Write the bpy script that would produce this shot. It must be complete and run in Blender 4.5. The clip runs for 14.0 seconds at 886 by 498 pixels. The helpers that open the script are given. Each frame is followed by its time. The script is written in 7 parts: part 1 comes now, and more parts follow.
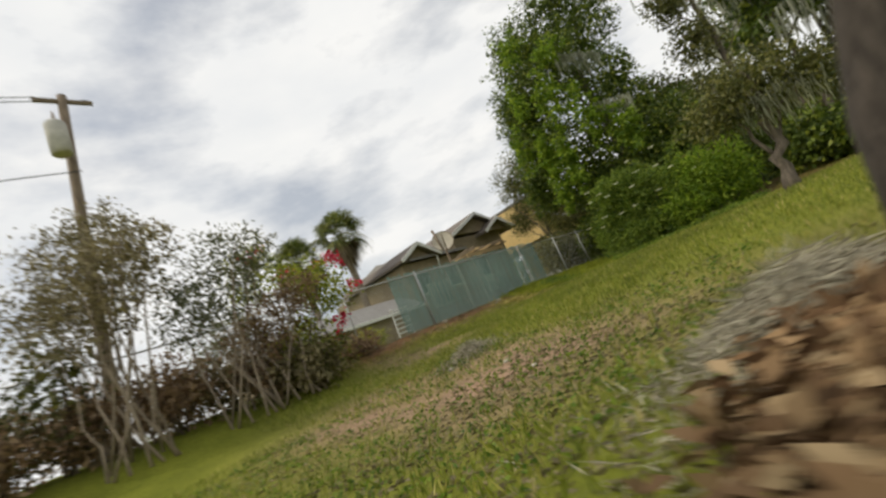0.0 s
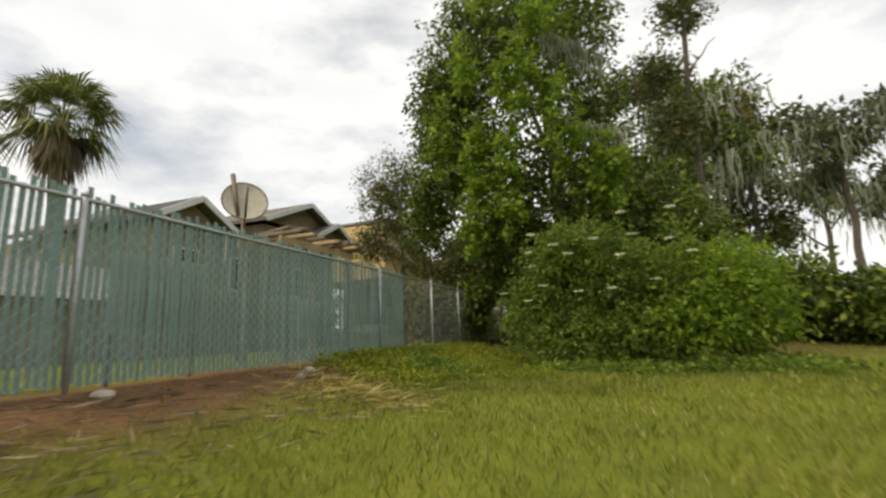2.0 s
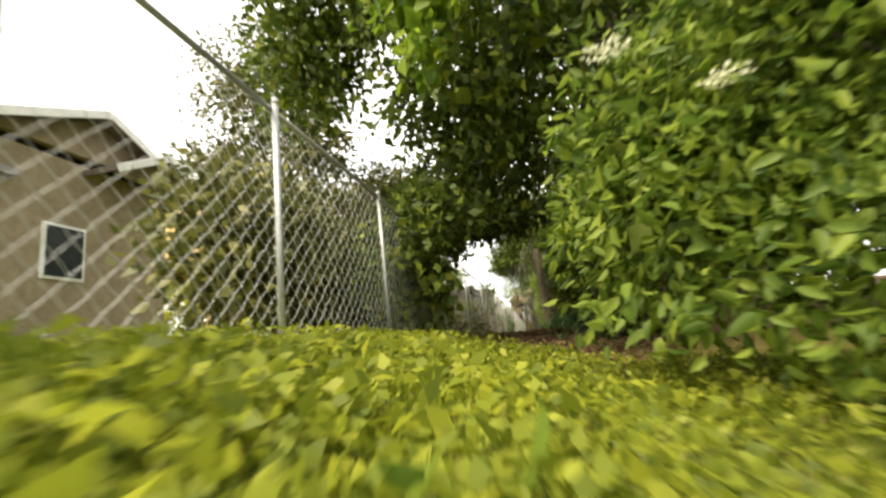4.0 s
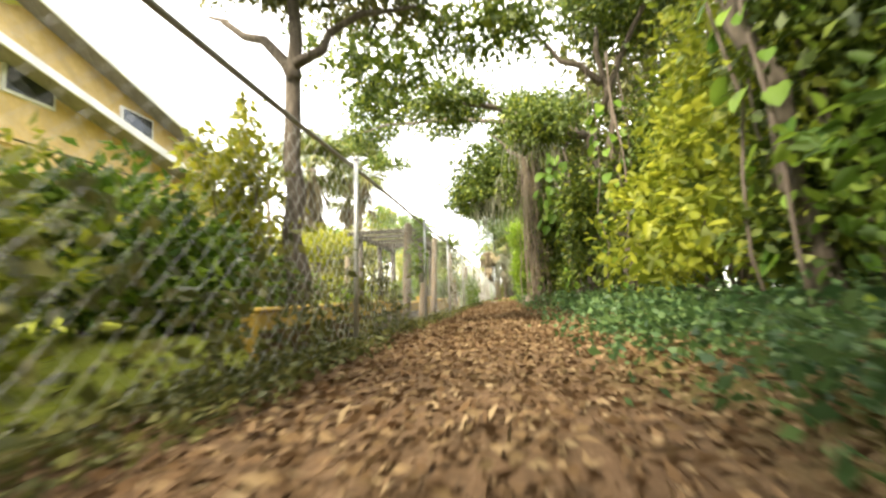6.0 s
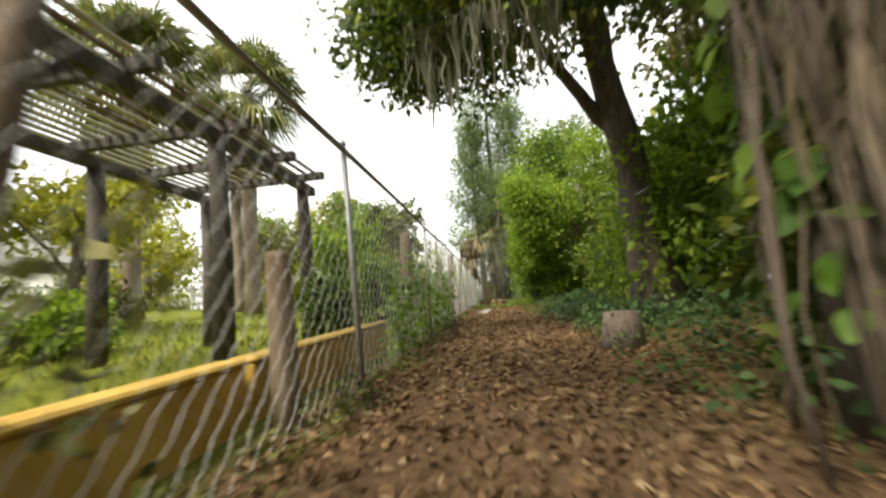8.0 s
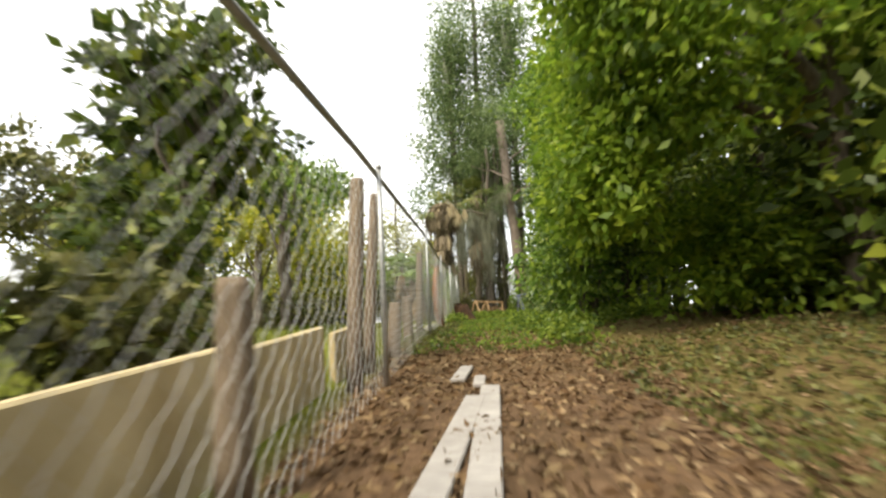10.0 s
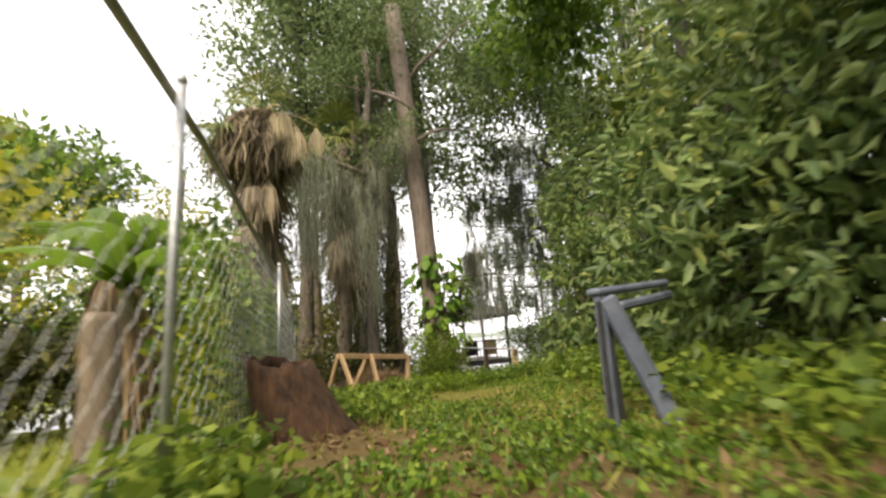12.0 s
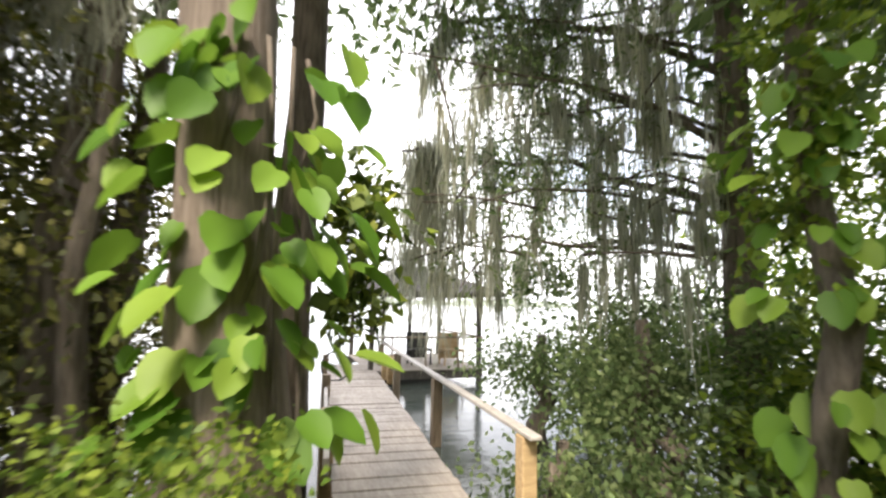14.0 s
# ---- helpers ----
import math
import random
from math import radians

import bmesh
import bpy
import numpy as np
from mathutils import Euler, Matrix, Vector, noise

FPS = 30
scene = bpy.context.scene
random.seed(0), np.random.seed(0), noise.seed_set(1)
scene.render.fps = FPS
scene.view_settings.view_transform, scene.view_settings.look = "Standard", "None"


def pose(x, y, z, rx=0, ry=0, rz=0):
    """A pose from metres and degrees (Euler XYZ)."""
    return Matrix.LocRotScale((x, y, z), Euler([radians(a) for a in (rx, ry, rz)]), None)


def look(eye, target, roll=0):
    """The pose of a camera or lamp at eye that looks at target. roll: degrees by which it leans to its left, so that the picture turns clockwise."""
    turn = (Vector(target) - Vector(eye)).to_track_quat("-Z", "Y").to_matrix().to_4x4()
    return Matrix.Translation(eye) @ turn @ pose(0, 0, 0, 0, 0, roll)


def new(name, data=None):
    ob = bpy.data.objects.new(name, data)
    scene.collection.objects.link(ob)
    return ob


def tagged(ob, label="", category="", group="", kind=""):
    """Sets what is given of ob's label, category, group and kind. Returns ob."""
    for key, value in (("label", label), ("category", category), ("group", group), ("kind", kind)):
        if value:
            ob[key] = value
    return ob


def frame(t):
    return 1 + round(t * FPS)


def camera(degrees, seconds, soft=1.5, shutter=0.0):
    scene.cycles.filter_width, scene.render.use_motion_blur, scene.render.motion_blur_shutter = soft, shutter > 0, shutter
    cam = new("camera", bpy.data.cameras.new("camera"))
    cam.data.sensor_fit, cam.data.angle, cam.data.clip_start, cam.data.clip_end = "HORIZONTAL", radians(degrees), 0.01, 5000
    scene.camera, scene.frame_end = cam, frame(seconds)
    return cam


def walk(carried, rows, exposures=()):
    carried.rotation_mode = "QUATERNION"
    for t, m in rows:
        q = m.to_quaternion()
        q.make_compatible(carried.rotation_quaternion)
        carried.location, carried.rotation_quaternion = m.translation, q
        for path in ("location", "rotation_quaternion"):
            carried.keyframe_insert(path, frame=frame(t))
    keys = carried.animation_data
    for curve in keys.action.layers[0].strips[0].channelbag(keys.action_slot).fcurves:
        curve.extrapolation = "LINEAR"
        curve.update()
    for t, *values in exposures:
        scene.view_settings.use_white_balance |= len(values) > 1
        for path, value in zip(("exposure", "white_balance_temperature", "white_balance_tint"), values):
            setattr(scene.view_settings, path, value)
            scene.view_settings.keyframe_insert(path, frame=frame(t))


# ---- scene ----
cam = camera(87.3, 14.0, soft=2.4, shutter=0.25)
PATH = [
    (0, (11.222, -14.266, -0.608), (9.882, -12.826, -0.247), -23.3),
    (0.5, (8.421, -12.783, -0.896), (7.42, -11.086, -0.548), -17.9),
    (1, (6.528, -10.895, -0.906), (5.769, -9.091, -0.497), -11.0),
    (1.5, (5.484, -9.038, -0.42), (4.941, -7.157, -0.014), -9.8),
    (2, (4.712, -6.837, 0.372), (4.04, -4.989, 0.737), -2.1),
    (2.5, (4.114, -4.442, 0.557), (3.362, -2.624, 0.912), 1.6),
    (3, (3.418, -2.357, 0.183), (2.666, -0.542, 0.56), 1.1),
    (3.5, (2.468, -0.177, -0.15), (1.989, 1.716, 0.28), -6.0),
    (4.3, (1.42, 3.55, 0.13), (1.13, 5.48, 0.48), -4.5),
    (5.2, (1.22, 8.3, 0.27), (1.08, 10.27, 0.53), -3.0),
    (6, (1.479, 12.803, 0.487), (1.211, 14.775, 0.686), -2.0),
    (6.5, (1.492, 15.789, 0.666), (1.218, 17.756, 0.9), 0.0),
    (7, (1.472, 18.751, 0.758), (1.171, 20.716, 0.973), 2.5),
    (7.5, (1.208, 21.856, 0.653), (1.0, 23.834, 0.865), -4.6),
    (9.8, (0.775, 36.885, 0.817), (0.658, 38.875, 0.976), -3.1),
    (10, (0.748, 38.275, 0.822), (0.643, 40.267, 0.978), -2.9),
    (10.5, (0.784, 41.896, 0.749), (0.756, 43.888, 0.927), -3.7),
    (11, (0.712, 45.368, 0.523), (0.772, 47.347, 0.805), -3.9),
    (11.5, (0.605, 48.636, 0.266), (0.899, 50.585, 0.603), -4.9),
    (12, (0.743, 51.41, 0.158), (1.247, 53.307, 0.54), -4.6),
    (12.5, (1.32, 53.546, 0.166), (1.91, 55.42, 0.538), -2.4),
    (13, (2.233, 55.917, 0.277), (2.815, 57.799, 0.623), 2.9),
    (13.5, (2.989, 58.121, 0.604), (3.616, 59.995, 0.914), 2.6),
    (14, (3.758, 60.043, 0.824), (4.404, 61.921, 1.059), 1.3),
]
EXPOSURES = [(0, 0.0, 6900, 8), (1.0, 0.15, 7000, 8), (2.0, 0.15, 7000, 8), (2.5, 0.5, 7200, 8), (3.5, 1.4, 7400, 8), (5.0, 1.9, 7300, 8), (6.0, 2.65, 7200, 8), (6.6, 2.2, 7200, 8), (7.5, 1.4, 7000, 8), (10.0, 1.38, 6900, 9), (12.0, 1.3, 7000, 14), (12.6, 2.15, 6800, 13), (13.2, 2.3, 6600, 12), (14.0, 2.1, 6700, 14)]
walk(cam, [(t, look(eye, target, roll)) for t, eye, target, roll in PATH], EXPOSURES)

# ---- daylight: bright broken cloud with a veiled sun ----
SUN_ELEVATION, SUN_TURN = radians(50), radians(215)
world = bpy.data.worlds.new("cloudy_sky")
scene.world = world
world.use_nodes = True
wt = world.node_tree
bg = wt.nodes["Background"]
sky = wt.nodes.new("ShaderNodeTexSky")
sky.sky_type, sky.sun_disc = "NISHITA", False
sky.sun_elevation, sky.sun_rotation = SUN_ELEVATION, SUN_TURN
sky.dust_density, sky.ozone_density = 2.0, 1.0
coord = wt.nodes.new("ShaderNodeTexCoord")
squash = wt.nodes.new("ShaderNodeMapping")
squash.inputs["Scale"].default_value = (1.0, 1.0, 2.4)
cloud = wt.nodes.new("ShaderNodeTexNoise")
cloud.inputs["Scale"].default_value, cloud.inputs["Detail"].default_value = 2.3, 7
cloud.inputs["Roughness"].default_value = 0.55
cover = wt.nodes.new("ShaderNodeValToRGB")
cover.color_ramp.elements[0].position, cover.color_ramp.elements[1].position = 0.34, 0.52
cover.color_ramp.elements[0].color, cover.color_ramp.elements[1].color = (0.42, 0.42, 0.42, 1), (1, 1, 1, 1)
puff = wt.nodes.new("ShaderNodeTexNoise")
puff.inputs["Scale"].default_value, puff.inputs["Detail"].default_value = 4.0, 6
shade = wt.nodes.new("ShaderNodeValToRGB")
shade.color_ramp.elements[0].position, shade.color_ramp.elements[1].position = 0.3, 0.7
shade.color_ramp.elements[0].color, shade.color_ramp.elements[1].color = (8.3, 8.6, 9.2, 1), (9.6, 9.7, 10.0, 1)
mixer = wt.nodes.new("ShaderNodeMix")
mixer.data_type = "RGBA"
wt.links.new(coord.outputs["Generated"], squash.inputs["Vector"])
wt.links.new(squash.outputs["Vector"], cloud.inputs["Vector"])
wt.links.new(squash.outputs["Vector"], puff.inputs["Vector"])
wt.links.new(cloud.outputs["Fac"], cover.inputs["Fac"])
wt.links.new(puff.outputs["Fac"], shade.inputs["Fac"])
wt.links.new(cover.outputs["Color"], mixer.inputs["Factor"])
wt.links.new(sky.outputs["Color"], mixer.inputs["A"])
wt.links.new(shade.outputs["Color"], mixer.inputs["B"])
wt.links.new(mixer.outputs["Result"], bg.inputs["Color"])
bg.inputs["Strength"].default_value = 0.1
sun_data = bpy.data.lights.new("sun", "SUN")
sun_data.energy, sun_data.angle, sun_data.color = 1.9, radians(16), (1.0, 0.92, 0.78)
sun = new("sun", sun_data)
sun.matrix_world = look((0, 0, 0), (-math.sin(SUN_TURN) * math.cos(SUN_ELEVATION), -math.cos(SUN_TURN) * math.cos(SUN_ELEVATION), -math.sin(SUN_ELEVATION)))


# ---- materials ----
def material(name):
    m = bpy.data.materials.new(name)
    m.use_nodes = True
    return m, m.node_tree, m.node_tree.nodes["Principled BSDF"]


def ramp_node(t, stops):
    r = t.nodes.new("ShaderNodeValToRGB")
    e = r.color_ramp.elements
    while len(e) < len(stops):
        e.new(0.5)
    for k, (p, c) in zip(e, stops):
        k.position, k.color = p, (*c, 1)
    return r


def noise_node(t, scale, detail=5, rough=0.6, stretch=None):
    c, n = t.nodes.new("ShaderNodeTexCoord"), t.nodes.new("ShaderNodeTexNoise")
    n.inputs["Scale"].default_value, n.inputs["Detail"].default_value, n.inputs["Roughness"].default_value = scale, detail, rough
    if stretch:
        m = t.nodes.new("ShaderNodeMapping")
        m.inputs["Scale"].default_value = stretch
        t.links.new(c.outputs["Object"], m.inputs["Vector"])
        t.links.new(m.outputs["Vector"], n.inputs["Vector"])
    else:
        t.links.new(c.outputs["Object"], n.inputs["Vector"])
    return n


def blend(t, kind, a, b, factor):
    x = t.nodes.new("ShaderNodeMix")
    x.data_type, x.blend_type = "RGBA", kind
    if isinstance(factor, float):
        x.inputs["Factor"].default_value = factor
    else:
        t.links.new(factor, x.inputs["Factor"])
    t.links.new(a, x.inputs["A"])
    t.links.new(b, x.inputs["B"])
    return x.outputs["Result"]


def bump_from(t, b, source, strength, distance=0.01):
    n = t.nodes.new("ShaderNodeBump")
    n.inputs["Strength"].default_value, n.inputs["Distance"].default_value = strength, distance
    t.links.new(source, n.inputs["Height"])
    t.links.new(n.outputs["Normal"], b.inputs["Normal"])


def foliage(name, stops, rough=0.5, glow=0.3, spec=0.35):
    """Leaves: a colour for each leaf, patches of tone through the crown, light through the blade."""
    m, t, b = material(name)
    g = t.nodes.new("ShaderNodeNewGeometry")
    r = ramp_node(t, stops)
    t.links.new(g.outputs["Random Per Island"], r.inputs["Fac"])
    n = noise_node(t, 0.9, 3)
    tone = ramp_node(t, [(0.3, (0.7, 0.74, 0.62)), (0.7, (1.45, 1.4, 1.2))])
    t.links.new(n.outputs["Fac"], tone.inputs["Fac"])
    c = blend(t, "MULTIPLY", r.outputs["Color"], tone.outputs["Color"], 0.8)
    t.links.new(c, b.inputs["Base Color"])
    b.inputs["Roughness"].default_value = rough
    b.inputs["Specular IOR Level"].default_value = spec
    tr = t.nodes.new("ShaderNodeBsdfTranslucent")
    mx = t.nodes.new("ShaderNodeMixShader")
    mx.inputs["Fac"].default_value = glow
    t.links.new(c, tr.inputs["Color"])
    out = t.nodes["Material Output"]
    t.links.new(b.outputs["BSDF"], mx.inputs[1])
    t.links.new(tr.outputs["BSDF"], mx.inputs[2])
    t.links.new(mx.outputs["Shader"], out.inputs["Surface"])
    return m


def grained(name, dark, light, scale=6, stretch=(1, 1, 1), rough=0.8, relief=0.5, metal=0.0, spots=0.5):
    """Bark, wood, stone, paint: long or even grain with stains, and relief from the same grain."""
    m, t, b = material(name)
    n = noise_node(t, scale, 8, 0.65, stretch)
    r = ramp_node(t, [(0.3, dark), (0.7, light)])
    t.links.new(n.outputs["Fac"], r.inputs["Fac"])
    n2 = noise_node(t, scale * 0.23, 4)
    r2 = ramp_node(t, [(0.3, (0.6, 0.58, 0.55)), (0.65, (1.1, 1.1, 1.1))])
    t.links.new(n2.outputs["Fac"], r2.inputs["Fac"])
    t.links.new(blend(t, "MULTIPLY", r.outputs["Color"], r2.outputs["Color"], spots), b.inputs["Base Color"])
    b.inputs["Roughness"].default_value, b.inputs["Metallic"].default_value = rough, metal
    bump_from(t, b, n.outputs["Fac"], relief, 0.03 if relief > 0.8 else 0.01)
    return m


LEAF_DEEP = foliage("deep_green_leaves", [(0, (0.04, 0.066, 0.014)), (0.5, (0.085, 0.13, 0.022)), (0.85, (0.16, 0.21, 0.03)), (1, (0.28, 0.31, 0.04))])
LEAF_VINE = foliage("vine_leaves", [(0, (0.055, 0.11, 0.018)), (0.5, (0.115, 0.2, 0.028)), (1, (0.24, 0.33, 0.045))], glow=0.48)
LEAF_ELDER = foliage("elder_leaves", [(0, (0.066, 0.119, 0.021)), (0.5, (0.146, 0.221, 0.034)), (1, (0.285, 0.355, 0.058))], glow=0.52)
LEAF_BRIGHT = foliage("bright_leaves", [(0, (0.1, 0.18, 0.02)), (0.5, (0.18, 0.28, 0.03)), (1, (0.33, 0.42, 0.05))], glow=0.6)
LEAF_OLIVE = foliage("olive_leaves", [(0, (0.05, 0.06, 0.022)), (0.5, (0.11, 0.12, 0.035)), (1, (0.2, 0.19, 0.06))])
LEAF_GREY = foliage("grey_green_leaves", [(0, (0.07, 0.085, 0.05)), (0.6, (0.14, 0.15, 0.09)), (1, (0.24, 0.23, 0.15))])
LEAF_ORANGE = foliage("orange_brown_leaves", [(0, (0.12, 0.07, 0.02)), (0.5, (0.25, 0.14, 0.03)), (1, (0.4, 0.24, 0.05))])
LEAF_RUST = foliage("rusty_brown_leaves", [(0, (0.13, 0.085, 0.06)), (0.5, (0.25, 0.165, 0.11)), (1, (0.38, 0.27, 0.17))], glow=0.45)
LEAF_YELLOW = foliage("yellow_green_leaves", [(0, (0.16, 0.18, 0.02)), (0.5, (0.3, 0.32, 0.03)), (1, (0.45, 0.42, 0.05))], glow=0.45)
POTHOS = foliage("broad_climber_leaves", [(0, (0.075, 0.17, 0.02)), (0.55, (0.14, 0.26, 0.035)), (1, (0.25, 0.36, 0.055))], rough=0.5, glow=0.42, spec=0.3)
PETAL_RED = foliage("magenta_red_bracts", [(0, (0.45, 0.01, 0.05)), (1, (0.75, 0.05, 0.12))], glow=0.4)
PETAL_WHITE = foliage("cream_white_blossom", [(0, (0.6, 0.6, 0.45)), (1, (0.85, 0.85, 0.75))], glow=0.4)
PALM_GREEN = foliage("palm_blades", [(0, (0.07, 0.1, 0.025)), (0.6, (0.15, 0.18, 0.05)), (1, (0.28, 0.27, 0.1))])
LEAF_DRY = foliage("dry_brown_leaves", [(0, (0.1, 0.085, 0.045)), (0.5, (0.19, 0.16, 0.09)), (1, (0.3, 0.26, 0.15))], glow=0.35)
LEAF_GRAPE = foliage("grey_green_vine_leaves", [(0, (0.07, 0.12, 0.045)), (0.5, (0.16, 0.235, 0.08)), (0.9, (0.27, 0.34, 0.13)), (1, (0.38, 0.41, 0.12))], rough=0.45, glow=0.42)
LEAF_TEAL = foliage("blue_green_weed_leaves", [(0, (0.03, 0.07, 0.03)), (0.5, (0.07, 0.14, 0.05)), (1, (0.14, 0.225, 0.08))], glow=0.4)
LEAF_WEED = foliage("yellow_green_weed_leaves", [(0, (0.13, 0.17, 0.02)), (0.5, (0.24, 0.28, 0.03)), (1, (0.42, 0.44, 0.06))], glow=0.55)
PALM_DEAD = foliage("dead_palm_blades", [(0, (0.1, 0.08, 0.06)), (0.6, (0.21, 0.17, 0.125)), (1, (0.36, 0.29, 0.2))], rough=0.9, glow=0.2)
FROND_TAN = foliage("tan_dead_fronds", [(0, (0.24, 0.19, 0.12)), (0.6, (0.38, 0.31, 0.2)), (1, (0.52, 0.44, 0.31))], rough=0.8, glow=0.25)
STRAW = foliage("yellow_straw", [(0, (0.25, 0.2, 0.06)), (0.6, (0.4, 0.34, 0.11)), (1, (0.55, 0.48, 0.2))], rough=0.8, glow=0.2)
MOSS = foliage("hanging_moss", [(0, (0.28, 0.29, 0.25)), (0.6, (0.44, 0.45, 0.4)), (1, (0.6, 0.6, 0.54))], rough=0.95, glow=0.7, spec=0.05)
GRASS = foliage("lawn_blades", [(0, (0.09, 0.125, 0.016)), (0.6, (0.2, 0.235, 0.03)), (0.9, (0.3, 0.29, 0.065)), (1, (0.44, 0.37, 0.18))], rough=0.6, glow=0.35)
MOSS_HEAP = foliage("fallen_moss", [(0, (0.16, 0.145, 0.12)), (0.6, (0.34, 0.31, 0.265)), (1, (0.52, 0.49, 0.43))], rough=0.95, glow=0.1, spec=0.05)
NEEDLES = foliage("cypress_needles", [(0, (0.075, 0.12, 0.05)), (0.5, (0.15, 0.21, 0.095)), (1, (0.27, 0.33, 0.17))], rough=0.7, glow=0.55, spec=0.1)
LITTER = foliage("fallen_leaves", [(0, (0.1, 0.06, 0.036)), (0.5, (0.17, 0.105, 0.062)), (0.85, (0.24, 0.165, 0.1)), (1, (0.31, 0.23, 0.15))], rough=0.85, glow=0.08, spec=0.15)
BARK = grained("bark", (0.06, 0.048, 0.036), (0.2, 0.165, 0.13), 7, (3, 3, 0.5), 0.92, 0.9)
BARK_DARK = grained("dark_oak_bark", (0.025, 0.02, 0.016), (0.11, 0.09, 0.075), 9, (3, 3, 0.6), 0.95, 1.0)
BARK_PALE = grained("pale_smooth_bark", (0.18, 0.14, 0.1), (0.38, 0.31, 0.23), 8, (3, 3, 0.5), 0.85, 0.4)
BARK_GREY = grained("grey_fibrous_bark", (0.12, 0.09, 0.07), (0.3, 0.245, 0.2), 9, (4, 4, 0.3), 0.92, 0.9)
PALM_TRUNK = grained("palm_trunk_fibre", (0.14, 0.11, 0.08), (0.34, 0.28, 0.21), 10, (1.5, 1.5, 4), 0.9, 0.9)
WOOD_GREY = grained("weathered_post_wood", (0.1, 0.075, 0.05), (0.3, 0.23, 0.16), 8, (4, 4, 0.4), 0.88, 0.6)
WOOD_RUST = grained("rusty_orange_wood", (0.16, 0.06, 0.025), (0.42, 0.19, 0.08), 7, (4, 4, 0.5), 0.85, 0.6)
WOOD_NEW = grained("pale_new_lumber", (0.3, 0.185, 0.09), (0.5, 0.34, 0.19), 6, (5, 5, 0.5), 0.7, 0.2)
WOOD_BEAM = grained("yellowed_lumber", (0.32, 0.21, 0.1), (0.55, 0.4, 0.22), 6, (0.6, 5, 5), 0.75, 0.3)
WOOD_DARK = grained("dark_stained_lumber", (0.035, 0.03, 0.026), (0.11, 0.095, 0.08), 7, (3, 3, 0.6), 0.8, 0.4)
PLANK = grained("silvered_planks", (0.26, 0.24, 0.22), (0.5, 0.47, 0.43), 9, (1, 6, 6), 0.85, 0.4)
DECK = grained("sun_bleached_deck", (0.28, 0.245, 0.21), (0.45, 0.4, 0.35), 7, (4, 0.6, 4), 0.85, 0.4)
ROTTEN = grained("rotten_wood", (0.018, 0.01, 0.006), (0.13, 0.065, 0.03), 9, (2, 2, 0.7), 0.95, 0.9)
STEEL = grained("galvanised_steel", (0.36, 0.37, 0.37), (0.58, 0.59, 0.59), 30, rough=0.48, relief=0.05, metal=0.65, spots=0.3)
WIRE = grained("galvanised_wire", (0.5, 0.51, 0.5), (0.74, 0.75, 0.74), 20, rough=0.55, relief=0.0, metal=0.1, spots=0.4)
RAIL_DARK = grained("weathered_pipe", (0.24, 0.235, 0.225), (0.44, 0.43, 0.41), 18, rough=0.6, relief=0.1, metal=0.4)
SLAT = grained("green_plastic_slat", (0.15, 0.25, 0.22), (0.26, 0.38, 0.34), 4, (2, 2, 0.6), 0.5, 0.05, spots=0.6)
OCHRE = grained("ochre_painted_block", (0.46, 0.29, 0.05), (0.7, 0.48, 0.11), 3, rough=0.85, relief=0.25, spots=0.6)
# Stain and the shadow at the wall's base, both put into one dark colour.
OCHRE_FOOT = grained("stained_shaded_block", (0.035, 0.025, 0.014), (0.2, 0.12, 0.04), 4, rough=0.92, relief=0.4, spots=0.7)
# Tan block, its colour lifted so the shaded lane side reads as lit.
OCHRE_PALE = grained("brightened_tan_block", (0.5, 0.4, 0.22), (0.68, 0.56, 0.33), 3, rough=0.9, relief=0.25, spots=0.7)
STUCCO_YELLOW = grained("yellow_stucco", (0.6, 0.42, 0.16), (0.74, 0.56, 0.27), 5, rough=0.9, relief=0.15, spots=0.25)
STUCCO_TAN = grained("tan_siding", (0.22, 0.175, 0.115), (0.34, 0.275, 0.18), 4, rough=0.85, relief=0.1, spots=0.3)
ROOF = grained("brown_shingle", (0.11, 0.09, 0.075), (0.22, 0.185, 0.16), 14, (1, 4, 4), 0.9, 0.5)
# Brown shingle with the shade of a backlit roof put into its colour.
ROOF_SHADED = grained("shade_darkened_shingle", (0.04, 0.035, 0.032), (0.12, 0.105, 0.095), 14, (1, 4, 4), 0.92, 0.5)
ROOF_GREY = grained("grey_shingle", (0.2, 0.19, 0.185), (0.34, 0.33, 0.32), 14, (1, 4, 4), 0.9, 0.4)
TRIM_WHITE = grained("white_painted_trim", (0.68, 0.68, 0.66), (0.82, 0.82, 0.8), 5, rough=0.55, relief=0.05, spots=0.25)
CREAM = grained("cream_panel", (0.5, 0.47, 0.38), (0.66, 0.62, 0.5), 4, rough=0.7, relief=0.1, spots=0.4)
GLASS_DARK = grained("dark_window", (0.02, 0.025, 0.03), (0.05, 0.06, 0.065), 3, rough=0.08, relief=0.0, spots=0.2)
DISH_MESH = grained("aged_dish_mesh", (0.4, 0.36, 0.28), (0.6, 0.55, 0.45), 12, rough=0.7, relief=0.1)
METAL_BROWN = grained("brown_metal", (0.14, 0.1, 0.07), (0.26, 0.2, 0.14), 12, rough=0.6, relief=0.1, metal=0.3)
GREY_PAINT = grained("blue_grey_moulded_panel", (0.06, 0.075, 0.1), (0.17, 0.19, 0.24), 5, rough=0.45, relief=0.05, spots=0.3)
RUBBER = grained("black_rubber", (0.012, 0.012, 0.012), (0.04, 0.04, 0.04), 12, rough=0.7, relief=0.1)
CONCRETE = grained("pale_concrete", (0.42, 0.41, 0.38), (0.6, 0.58, 0.54), 6, rough=0.9, relief=0.2)
STONE = grained("pale_stone", (0.34, 0.31, 0.25), (0.55, 0.5, 0.42), 7, rough=0.9, relief=0.5)
